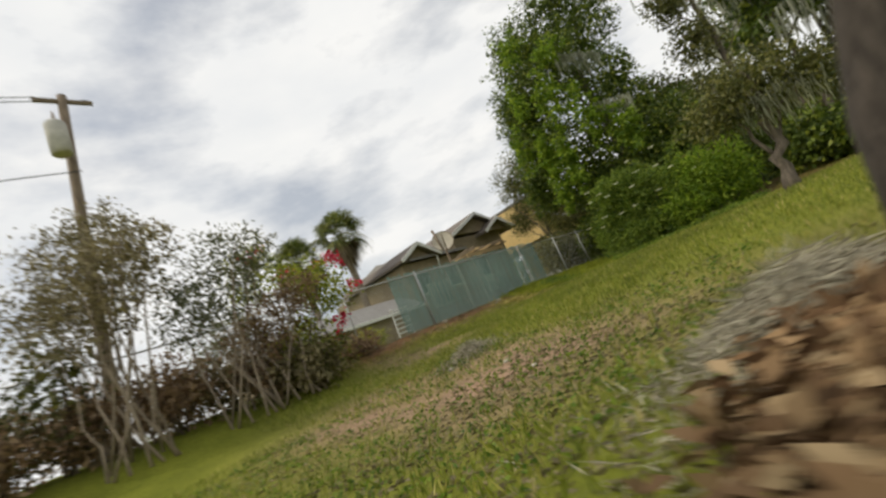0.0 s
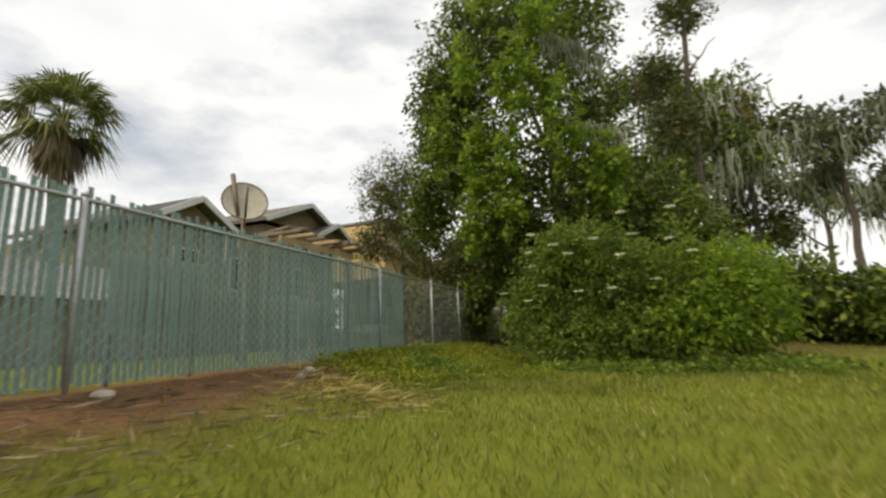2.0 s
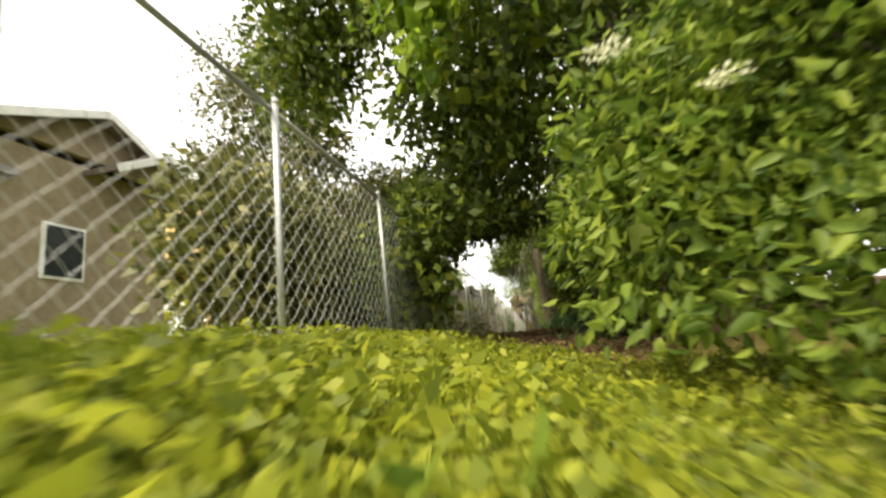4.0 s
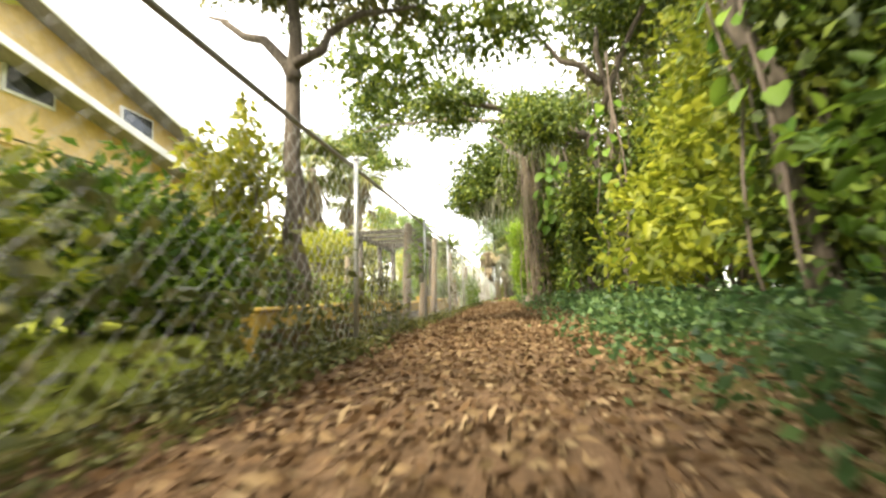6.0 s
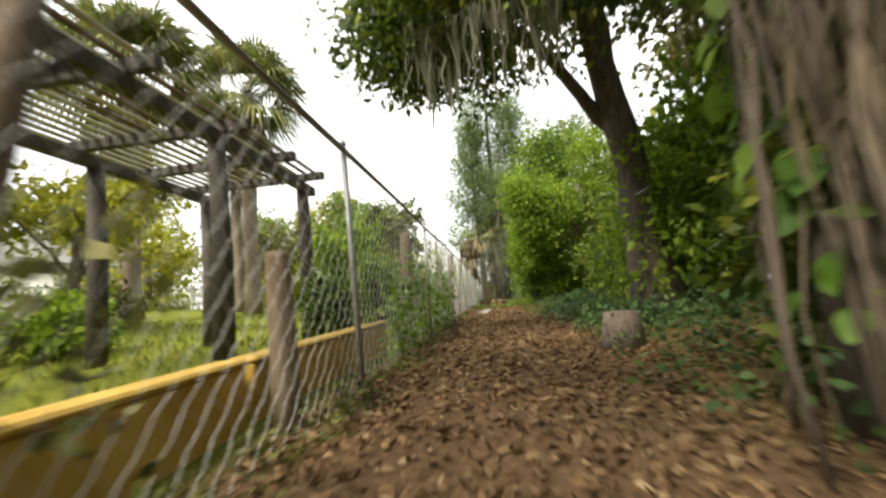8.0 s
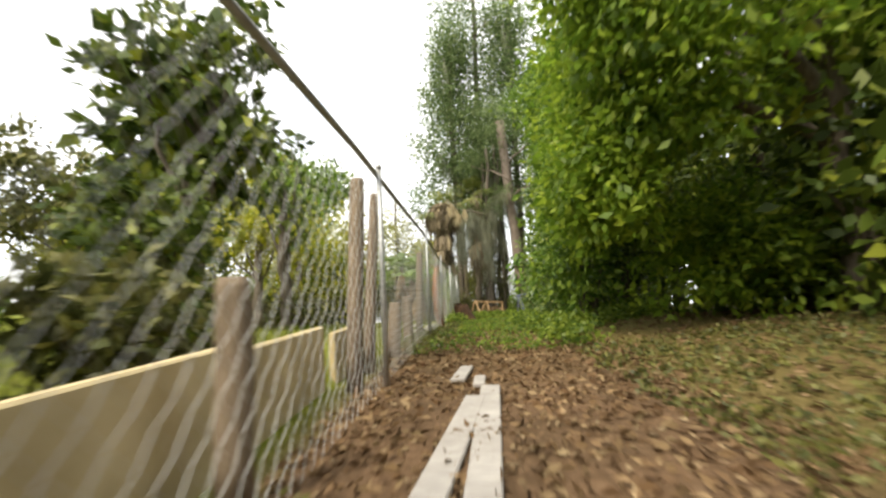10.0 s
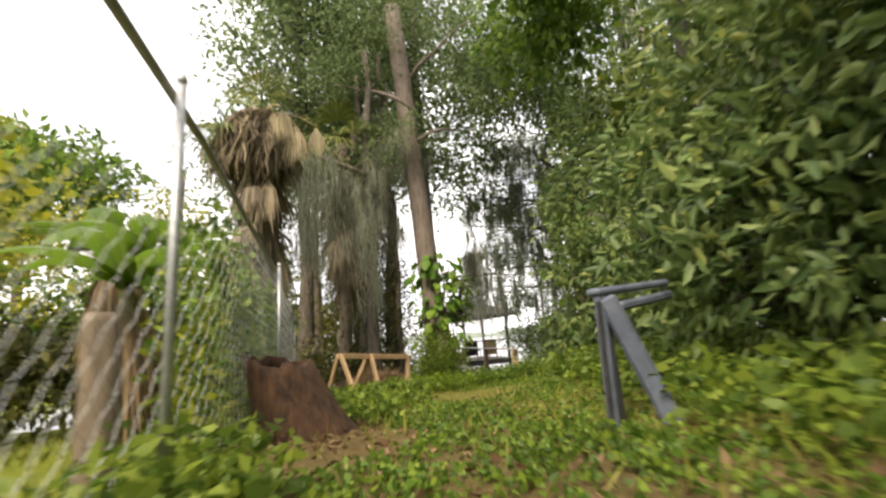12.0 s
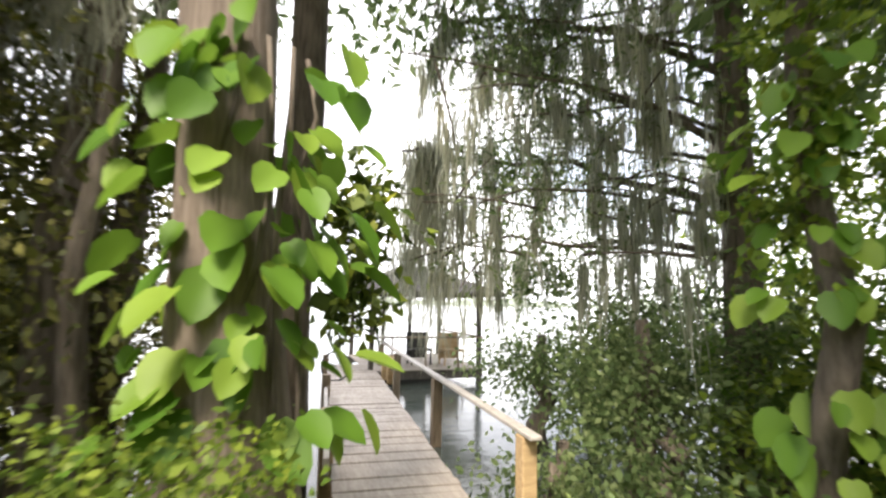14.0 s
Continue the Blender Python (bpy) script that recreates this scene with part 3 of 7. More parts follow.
build_ground()
lake = link_mesh("lake_water", [(-1500, 63.2, -1.22), (1500, 63.2, -1.22), (1500, 2400, -1.22), (-1500, 2400, -1.22)], [(0, 1, 2, 3)], WATER)
tagged(lake, "pale rippled lake water reflecting the white sky", "water", kind="structure")


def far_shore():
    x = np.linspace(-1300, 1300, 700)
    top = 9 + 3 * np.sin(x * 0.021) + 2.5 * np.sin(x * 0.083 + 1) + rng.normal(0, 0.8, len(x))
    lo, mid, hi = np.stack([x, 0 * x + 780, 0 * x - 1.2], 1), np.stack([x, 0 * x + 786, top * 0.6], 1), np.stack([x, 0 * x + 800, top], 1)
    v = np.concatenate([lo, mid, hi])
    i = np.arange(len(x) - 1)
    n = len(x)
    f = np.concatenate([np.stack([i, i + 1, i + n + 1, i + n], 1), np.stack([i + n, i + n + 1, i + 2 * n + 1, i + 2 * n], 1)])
    # The haze over the far bank comes only from its paled colour.
    ob = link_mesh("far_shore_woods", v, f, HAZY_WOODS)
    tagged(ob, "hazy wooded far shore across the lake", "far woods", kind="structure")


far_shore()


# ---- fences ----
def fence_x(y):
    """The fence runs straight and bears a little toward the lane at its lake end."""
    return np.interp(y, [51.0, 53.0, 54.4, 57.0], [0.0, 0.03, 0.12, 0.18])


def wire_mesh(y0, y1, name, parent, pitch=0.07, high=1.78, r=0.0019):
    """Zigzag wires that lock into diamonds, each stretch of wire a three-sided rod."""
    ys = np.arange(y0, y1, pitch)
    k = int(high / pitch)
    z = np.arange(k + 1) * pitch + 0.03
    zig = np.where(np.arange(k + 1) % 2 == 0, -0.5, 0.5) * pitch
    flip = np.where(np.arange(len(ys)) % 2 == 0, 1.0, -1.0)
    gy = ys[:, None] + flip[:, None] * zig[None] * 1.04
    gz = height(np.zeros_like(gy), gy) + z[None]
    wave = 0.012 * np.sin(gy * 2.1) * np.sin(gz * 1.7)
    p = np.stack([fence_x(gy) + wave + 0.006 * np.where(np.arange(k + 1) % 2 == 0, 1, -1)[None], gy, gz], 2)
    a, b = p[:, :-1].reshape(-1, 3), p[:, 1:].reshape(-1, 3)
    d = b - a
    d /= np.linalg.norm(d, axis=1)[:, None]
    s = np.cross(d, (1, 0, 0))
    o = [np.array([r, 0, 0]) + 0 * s, s * r * 0.87 - (r * 0.5, 0, 0), -s * r * 0.87 - (r * 0.5, 0, 0)]
    v = np.stack([a + q for q in o] + [b + q for q in o], 1).reshape(-1, 3)
    i = np.arange(len(a))[:, None] * 6
    f = np.concatenate([i + (0, 1, 4, 3), i + (1, 2, 5, 4), i + (2, 0, 3, 5)])
    return link_mesh(name, v, f, WIRE, parent, "galvanised diamond wire mesh", kind="stuff")


def fence_post(y, parent, high=1.83, r=0.03, lean=0.0, mat=None):
    g, x = ground_z(0, y), 0.035 + float(fence_x(y))
    v, f = tube([(x, y, g - 0.1), (x + lean * 0.5, y, g + high * 0.5), (x + lean, y, g + high)], r, 10)
    p = link_mesh("post", v, f, mat or STEEL, parent)
    v, f = tube([(x + lean, y, g + high), (x + lean, y, g + high + 0.03), (x + lean, y, g + high + 0.05)], [r * 1.2, r * 1.1, r * 0.4], 10)
    link_mesh("cap", v, f, STEEL, p)


def top_rail(y0, y1, parent, mat, r=0.021, z=1.8):
    ys = np.linspace(y0, y1, max(3, int((y1 - y0) / 1.5)))
    v, f = tube(np.stack([fence_x(ys), ys, height(0 * ys, ys) + z + 0.012 * np.sin(ys * 1.1)], 1), r, 8)
    return link_mesh("top_rail", v, f, mat, parent)


green_fence = root("slatted_fence", (0, -3.98, 0), "chain-link fence filled with upright green plastic slats", "fence")
for y in (-12.9, -9.9, -6.9, -3.98, 2.0, 4.97):
    fence_post(y, green_fence, r=0.025)
top_rail(-14, 5.0, green_fence, STEEL)
wire_mesh(-14, 5.0, "wire_mesh", green_fence)

lane_fence = root("chain_link_fence", (0, 5.0, 0), "weathered chain-link fence with a pipe top rail along the lane", "fence")
for y, lean in ((7.3, -0.02), (10.3, 0.02), (13.6, 0.05), (17.1, 0.03), (20.94, 0.02), (24.3, 0.0), (28.3, -0.04), (32, 0.02), (35.6, 0.0),
                (38.4, 0.04), (42.1, 0.0), (46.2, 0.02), (50.1, 0.02), (53.6, 0.03), (57.3, 0.02), (60.4, 0.0)):
    fence_post(y, lane_fence, 1.83, 0.022, lean)
top_rail(5.0, 57.3, lane_fence, RAIL_DARK)
wire_mesh(5.0, 61, "wire_mesh", lane_fence, r=0.0018)


def green_slats():
    """Flat strips threaded through the mesh; they share four meshes."""
    made = []
    for k in range(4):
        bm = bmesh.new()
        box_bm(bm, (-0.002, -0.0265, 0), (0.002, 0.0265, 1.8 + 0.025 * k), 0.001)
        me = bpy.data.meshes.new("slat")
        bm.to_mesh(me)
        bm.free()
        me.materials.append(SLAT)
        made.append(me)
    ys = np.arange(-5.1, 3.25, 0.07)
    for i, y in enumerate(ys):
        ob = new("slat", made[int(rng.integers(0, 4))])
        ob.parent = green_fence
        ob.location = (-0.012, y + 3.98 + rng.normal(0, 0.002), 0.03 + rng.normal(0, 0.01))
        ob.rotation_euler = (rng.normal(0, 0.004), 0, rng.normal(0, 0.09))


# ---- plants of many kinds ----
def broad_tree(name, base, top, r, limbs, clumps, leaf, mat, label, category="tree", bark=None, wide=0.5, moss=None, **more):
    t = root(name, base, label, category)
    trunk_and_limbs(base, top, r, limbs, bark or BARK, t)
    crown(clumps, leaf, mat, "crown", t, wide, **more)
    if moss:
        moss_on("moss", *moss, t)
    return t


def shrub(base, clumps, leaf, mat, label, stems=7, category="shrub", wide=0.5, name="shrub", spread=0.5, bark=None, **more):
    s = root(name, base, label, category)
    for k in range(stems):
        a = k * 2.4
        c, rr, _ = clumps[k % len(clumps)]
        tip = np.array(c) + rng.normal(0, 0.25, 3) * rr
        foot = np.array(base) + (np.cos(a) * 0.2 * spread, np.sin(a) * 0.2 * spread, -0.05)
        if abs(tip[0] - lane_x(tip[1])) < 0.8:
            continue
        v, f = tube(bend(foot, tip, -0.1, 6, 0.05), np.linspace(0.03, 0.008, 6), 6, 0.05)
        link_mesh("stem", v, f, bark or BARK, s)
    crown(clumps, leaf, mat, "foliage", s, wide, **more)
    return s


def on(x, y, dz=0.0):
    return (x, y, ground_z(x, y) + dz)


# --- lawn: the vine-covered tree, the elder, the thicket ---
vine_tree = root("vine_covered_tree", on(3.5, 9.6), "tall dark green tree smothered in bright climbing vines", "tree")
trunk_and_limbs(on(3.5, 9.6), (3.0, 9.4, 9.5), 0.34, [((3.3, 9.5, 3.5), (-0.4, 8.3, 6.0), 0.14), ((3.2, 9.5, 4.5), (5.4, 9.0, 6.0), 0.14), ((3.1, 9.5, 6.5), (1.6, 8.5, 11.0), 0.1), ((3.2, 9.5, 6.0), (4.0, 9.5, 11.5), 0.1)], BARK, vine_tree)
crown([((2.4, 9.0, 5.6), (3.3, 3.0, 4.0), 13000), ((-0.2, 8.2, 6.6), (2.3, 2.0, 3.0), 11000), ((2.5, 9.0, 10.4), (3.4, 2.8, 2.8), 12000), ((0.0, 8.4, 9.6), (2.0, 2.0, 2.0), 6000),
       ((5.4, 9.4, 4.6), (2.2, 2.4, 2.8), 9000), ((1.4, 8.4, 3.6), (2.0, 2.0, 1.4), 6000), ((4.8, 7.9, 3.2), (2.4, 1.9, 1.9), 7500), ((4.2, 10.0, 12.0), (2.4, 2.2, 2.2), 5500), ((-1.3, 8.4, 4.8), (1.1, 1.2, 1.6), 3800), ((7.6, 9.6, 2.2), (1.8, 1.8, 1.6), 4500), ((4.6, 8.8, 7.6), (1.5, 1.5, 2.6), 5000), ((1.2, 11.8, 3.9), (2.0, 1.6, 1.3), 4500), ((0.9, 10.4, 2.3), (1.5, 0.9, 1.1), 3500), ((0.8, 9.2, 12.4), (2.5, 2.2, 2.3), 9000), ((3.6, 9.6, 13.8), (2.2, 2.0, 1.7), 6000), ((-0.9, 8.8, 9.0), (1.4, 1.6, 2.2), 5000), ((0.4, 9.0, 1.6), (1.1, 1.3, 1.3), 3500), ((6.6, 8.4, 3.2), (1.8, 1.4, 2.2), 6000)], 0.14, LEAF_DEEP, "crown", vine_tree, 0.55, twig=0.24, thin=0.54)
broad_tree("slender_tree", on(8.3, 13.2), (8.5, 13.2, 14.5), 0.16, [((8.3, 13.2, 6.5), (9.7, 13.0, 8.0), 0.05), ((8.4, 13.2, 8.6), (7.1, 13.0, 10.2), 0.05), ((8.4, 13.2, 10.4), (9.7, 13.6, 12.2), 0.05)], [((8.5, 13.2, 13.6), (1.5, 1.4, 1.6), 2600), ((7.3, 13.0, 10.8), (1.4, 1.2, 1.4), 2200), ((7.7, 12.6, 8.2), (1.5, 1.2, 1.6), 2400)], 0.15, LEAF_OLIVE, "slender open-crowned tree behind the vine-clad tree", twig=0.3)
crown([((1.2, 5.9, 5.2), (0.55, 0.4, 2.4), 1920), ((2.2, 5.75, 4.6), (0.5, 0.4, 2.0), 1560), ((2.6, 5.8, 7.8), (0.9, 0.6, 2.0), 1440), ((0.9, 6.2, 3.4), (0.45, 0.4, 0.9), 720), ((3.8, 5.9, 6.2), (0.7, 0.6, 2.2), 1200),
       ((3.4, 6.0, 9.8), (0.9, 0.6, 0.8), 660), ((4.9, 6.4, 4.8), (0.7, 0.6, 1.6), 720), ((0.0, 6.0, 6.6), (0.5, 0.4, 1.8), 780), ((1.8, 6.0, 11.2), (1.0, 0.6, 1.2), 720), ((1.0, 6.0, 8.6), (0.5, 0.4, 1.6), 720), ((4.8, 6.1, 4.6), (0.9, 0.4, 1.2), 780)], 0.12, LEAF_BRIGHT, "climbing_vine", vine_tree, 0.7, 0.6, 0.15, fine=True, label="bright yellow-green climbing vine")
moss_on("moss", [((3.4, 6.5, 9.6), (5.0, 7.0, 8.6)), ((3.4, 6.4, 6.6), (5.4, 6.8, 6.0))], 300, 1.3, vine_tree, 0.025)

elder = shrub(on(5.0, 5.0), [((4.3, 4.9, 1.5), (1.9, 1.2, 1.65), 15000), ((6.1, 5.1, 1.3), (1.5, 1.2, 1.5), 9000), ((2.75, 5.3, 0.9), (1.0, 1.1, 1.25), 8000), ((4.6, 4.4, 0.2), (2.6, 1.0, 0.9), 9500), ((3.6, 4.6, 2.2), (1.0, 0.9, 0.85), 5500)],
              0.09, LEAF_ELDER, "broad elder bush with flat creamy white flower heads", 12, "bush", 0.42, "elder_bush", twig=0.16, fine=True, half=0.5, top=2.4, thin=0.62, core=0.04)


def blossoms():
    """Flat flower heads on the elder's outer twigs."""
    spots = [(3.83, 3.6, 2.03), (5.57, 3.85, 1.37), (3.2, 4.0, 1.4), (4.4, 3.5, 2.3), (4.9, 3.5, 1.9), (5.2, 3.7, 2.35), (6.3, 3.8, 1.9), (2.2, 4.3, 1.3), (2.9, 4.0, 2.2), (3.0, 3.9, 2.6), (6.0, 3.9, 2.9), (5.0, 3.9, 2.9), (2.75, 4.4, 1.1), (4.0, 3.7, 1.2), (6.9, 4.1, 1.5), (3.5, 3.8, 2.3), (5.9, 3.8, 2.2), (4.7, 3.4, 1.2)]
    for s in spots:
        n = 46
        a, r = rng.random(n) * 6.28, 0.11 * rng.random(n) ** 0.5
        at = np.array(s) + np.stack([r * np.cos(a), r * np.sin(a), 0.02 * rng.random(n)], 1)
        v, f = blades(at, units(n) * (1, 1, 0.2) + (0, -0.3, 0.3), np.full(n, 0.035), 0.9)
        link_mesh("flower_head", v, f, PETAL_WHITE, elder, "flat cream-white flower head", kind="stuff")


blossoms()
shrub(on(7.3, 5.0), [((6.9, 4.7, 1.0), (1.3, 1.2, 1.5), 7500), ((7.6, 5.4, 1.0), (1.0, 1.3, 1.6), 5500), ((6.4, 4.2, 0.5), (1.5, 0.9, 0.9), 3500)], 0.11, LEAF_BRIGHT, "bright yellow-green bush at the lawn's edge", 8, "bush", twig=0.22, name="bush")
shrub(on(11.0, 9.2), [((9.9, 9.6, 0.9), (1.6, 1.5, 1.6), 5000), ((11.6, 9.0, 0.7), (1.6, 1.6, 1.2), 3200), ((13.2, 10.5, 1.0), (1.6, 1.6, 1.5), 2600)], 0.2, LEAF_DEEP, "dark green bush behind the lawn", 6, "bush", twig=0.25, name="bush")
broad_tree("small_tree", on(-4.4, 12.6), (-4.4, 12.5, 7.0), 0.13, [((-4.4, 12.5, 2.8), (-6.0, 12.0, 6.0), 0.06), ((-4.4, 12.5, 3.2), (-3.0, 12.2, 6.4), 0.06), ((-4.4, 12.5, 4.0), (-4.2, 11.6, 8.2), 0.06), ((-4.4, 12.5, 2.4), (-6.4, 12.8, 4.4), 0.05), ((-4.4, 12.5, 2.2), (-2.6, 11.8, 4.6), 0.05)],
           [((-4.6, 12.4, 6.8), (2.3, 1.9, 2.7), 11000), ((-3.0, 11.8, 4.6), (1.4, 1.2, 1.6), 4200), ((-6.0, 12.6, 4.8), (1.2, 1.1, 1.4), 3200), ((-2.4, 11.4, 3.0), (1.3, 1.0, 1.0), 3200)], 0.11, LEAF_OLIVE, "airy small-leaved tree showing sky through its branches")
shrub(on(-1.6, 9.0), [((-1.6, 8.8, 1.3), (0.9, 1.9, 1.3), 7000), ((-1.2, 6.6, 1.2), (0.8, 1.6, 1.25), 6500), ((-1.8, 11.4, 1.5), (1.0, 1.6, 1.3), 4500)], 0.12, LEAF_OLIVE, "brown-green thicket pressed against the fence", 8, "thicket", name="thicket", twig=0.2)

shrub(on(-0.3, 9.4), [((-0.25, 9.2, 1.0), (0.3, 2.0, 1.3), 3500)], 0.12, LEAF_DEEP, "dark thicket growing through the wire fence", 3, "thicket", name="thicket", twig=0.2, half=0.7)
shrub(on(3.0, 9.6), [((2.9, 9.0, 1.4), (0.9, 2.2, 1.7), 6000), ((2.6, 12.4, 1.6), (0.7, 1.4, 1.8), 4000)], 0.12, LEAF_DEEP, "dark thicket under the vine-clad tree", 5, "thicket", name="thicket", twig=0.2, half=0.7)

# --- far trees round the lawn ---
for x, y, h, w, m, nm in ((14.5, 30, 17, 3.2, LEAF_OLIVE, 7000), (18.5, 27, 14, 3.0, LEAF_GREY, 6000), (10.5, 24, 15, 3.2, LEAF_DEEP, 8000), (26, 30, 11, 4.0, LEAF_OLIVE, 7000), (33, 24, 10, 4.2, LEAF_DEEP, 7000), (39, 15, 11, 4.5, LEAF_OLIVE, 6500), (44, 4, 11, 5, LEAF_DEEP, 6500), (22, 40, 14, 4, LEAF_DEEP, 6000), (9.2, 29, 21, 3.4, LEAF_OLIVE, 9000), (12.4, 36, 22, 4.0, LEAF_DEEP, 9000), (31, 38, 13, 5, LEAF_OLIVE, 6000)):
    b = on(x, y)
    limbs = [((x, y, h * q), (x + w * 0.8 * math.cos(k * 2.1 + x), y + w * 0.8 * math.sin(k * 2.1 + x), h * (q + 0.14)), 0.1) for k, q in enumerate((0.45, 0.55, 0.66, 0.75))]
    cl = [((x, y, h * 0.82), (w * 0.7, w * 0.7, h * 0.2), nm // 4)] + [((lb[1][0], lb[1][1], lb[1][2]), (w * 0.55, w * 0.55, h * 0.11), nm // 9) for lb in limbs]
    t = root("moss_hung_tree", b, "tall tree hung with grey moss beyond the lawn", "tree", "trees beyond the lawn")
    trunk_and_limbs(b, (x, y, h * 0.95), 0.24, limbs, BARK, t)
    crown(cl, 0.34, m, "crown", t, 0.5, twig=0.45, keep_clear=False)
    v, f = strands(np.concatenate([np.array(lb[1]) + rng.normal(0, w * 0.4, (75, 3)) * (1, 1, 0.3) for lb in limbs]), 0.6 + 2.2 * rng.random(300), 0.07)
    link_mesh("moss", v, f, MOSS, t, "grey hanging moss", kind="stuff")
backing = root("lawn_backing", on(12, 27), "olive undergrowth closing the lawn under tall trees", "undergrowth", kind="stuff")
crown([((x, 27.5 + 1.5 * math.sin(x), 2.6 + 0.8 * math.sin(x * 1.7)), (1.8, 1.6, 2.6), 2200) for x in np.arange(7.5, 15.5, 1.8)] + [((x, 31.0, 6.5 + math.sin(x * 2.1)), (2.4, 2.0, 3.6), 2400) for x in np.arange(8.5, 18, 2.4)], 0.24, LEAF_OLIVE, "foliage", backing, 0.55, twig=0.4, core=0.05)
lawn_tree = broad_tree("small_tree", on(9.95, -3.2), (10.2, -3.1, 1.5), 0.12, [((9.97, -3.2, 0.1), (9.5, -3.3, 1.3), 0.05), ((10.0, -3.2, 0.2), (10.9, -2.8, 1.4), 0.05), ((10.1, -3.1, 0.7), (10.2, -3.7, 1.8), 0.045)],
                       [((10.15, -3.1, 1.65), (1.15, 1.1, 0.7), 4200), ((9.5, -3.3, 1.3), (0.7, 0.7, 0.55), 1800), ((11.0, -2.8, 1.3), (0.75, 0.7, 0.55), 1800)], 0.08, LEAF_OLIVE, "small low-branched lawn tree with trailing grey moss")
moss_on("moss", [((9.6, -3.3, 1.3), (10.9, -2.8, 1.4)), ((10.0, -3.6, 1.3), (11.2, -3.0, 1.2))], 200, 0.8, lawn_tree, 0.015, 0.1)
hedgerow = root("street_hedgerow", on(-9, -18), "dusky hedgerow beyond the utility pole", "hedgerow", kind="stuff")
crown([((x, -20.5 + 0.55 * (x + 9) + math.sin(x), 1.0 + 0.5 * math.sin(x * 1.7)), (1.8, 1.6, 1.9), 2400) for x in np.arange(-17, -3.2, 1.9)], 0.15, LEAF_OLIVE, "foliage", hedgerow, 0.5, twig=0.25)

# --- shrubs on the fence corner ---
bougain = root("bougainvillea", on(0.7, -8.9), "straggling bougainvillea with magenta-red bracts", "shrub")
arms = [((1.9, -8.0, 2.2), 0.03), ((0.4, -7.2, 2.7), 0.03), ((0.9, -9.8, 3.2), 0.03), ((-0.6, -8.2, 2.9), 0.03), ((1.5, -7.4, 1.7), 0.025), ((0.2, -9.4, 3.6), 0.03)]
for tip, q in arms:
    v, f = tube(bend(on(0.7, -8.9), tip, -0.5, 8, 0.06), np.linspace(q, 0.008, 8), 6, 0.05)
    link_mesh("branch", v, f, BARK, bougain)
crown([((1.3, -8.2, 1.7), (0.9, 0.8, 0.7), 1300), ((0.5, -8.0, 2.2), (1.0, 0.9, 0.8), 1500), ((0.6, -9.4, 2.6), (1.0, 0.9, 0.9), 1500), ((0.8, -8.8, 0.6), (1.3, 1.1, 0.9), 2600)], 0.09, LEAF_WEED, "foliage", bougain, 0.55, twig=0.18, core=0.0, thin=0.6)
bract_spray = crown([((1.9, -8.0, 2.25), (0.25, 0.25, 0.15), 90), ((0.5, -7.3, 2.7), (0.35, 0.25, 0.15), 110), ((0.9, -9.4, 3.1), (0.3, 0.3, 0.2), 90), ((1.5, -7.5, 1.6), (0.2, 0.2, 0.2), 60), ((1.5, -8.2, 0.9), (0.3, 0.3, 0.25), 90), ((-0.2, -8.2, 2.8), (0.3, 0.3, 0.2), 80), ((0.9, -7.9, 0.6), (0.25, 0.2, 0.2), 70)],
      0.075, PETAL_RED, "bract_spray", bougain, 0.8, twig=0.09, label="magenta-red papery bracts")
tagged(bract_spray, kind="stuff")
for x, y, h, m, w, n in ((1.5, -12.6, 4.4, LEAF_DRY, 1.3, 4200), (1.4, -10.6, 4.0, LEAF_GREY, 1.2, 3800), (0.2, -12.6, 5.0, LEAF_DRY, 1.5, 5500), (-1.4, -17.0, 4.6, LEAF_ORANGE, 1.6, 4500), (1.4, -9.6, 2.6, LEAF_RUST, 1.0, 2600), (-3.6, -8.8, 3.0, LEAF_OLIVE, 1.0, 2600)):
    g = ground_z(x, y)
    shrub(on(x, y), [((x, y, g + h * 0.72), (w, w, h * 0.28), n // 2), ((x + 0.5, y + 0.5, g + h * 0.84), (w * 0.7, w * 0.7, h * 0.16), n // 5), ((x - 0.5, y - 0.6, g + h * 0.62), (w * 0.7, w * 0.7, h * 0.2), n // 5)], 0.08, m, "tall many-stemmed myrtle with pale trunks and sparse leaves", 12, "shrub", name="myrtle_shrub", spread=2.6, twig=0.16, core=0.0, thin=1.0, bark=BARK_PALE)
for x, y, h, m in ((-0.4, -11.4, 1.6, LEAF_RUST), (0.5, -11.7, 1.3, LEAF_RUST), (0.3, -12.9, 1.5, LEAF_RUST), (0.2, -13.4, 2.6, LEAF_OLIVE), (0.9, -9.9, 1.5, LEAF_RUST), (-1.0, -15.0, 2.4, LEAF_RUST), (1.5, -9.3, 1.1, LEAF_DRY), (1.2, -9.0, 1.2, LEAF_OLIVE), (0.4, -10.6, 1.2, LEAF_DRY), (1.0, -14.6, 1.6, LEAF_RUST), (0.0, -14.2, 1.3, LEAF_DRY), (-0.5, -16.0, 1.6, LEAF_RUST), (-2.2, -13.0, 1.5, LEAF_RUST), (-4.5, -15, 1.6, LEAF_OLIVE), (0.2, -7.4, 0.5, LEAF_RUST), (-4.5, -6.6, 1.2, LEAF_YELLOW), (-3.0, -4.6, 0.9, LEAF_YELLOW), (-6.8, -10.5, 1.7, LEAF_OLIVE)):
    g = ground_z(x, y)
    shrub(on(x, y), [((x, y, g + h * 0.5), (1.0, 1.1, h * 0.6), 2000)], 0.1, m, "low rusty green shrub along the fence", 5, "shrub", name="low_shrub", twig=0.18)
palm(on(-12.0, 2.5), (-12.0, 2.4, 7.9), 0.2, "cabbage palm with a shaggy round crown", 1.3, 36, 90, 0.7)
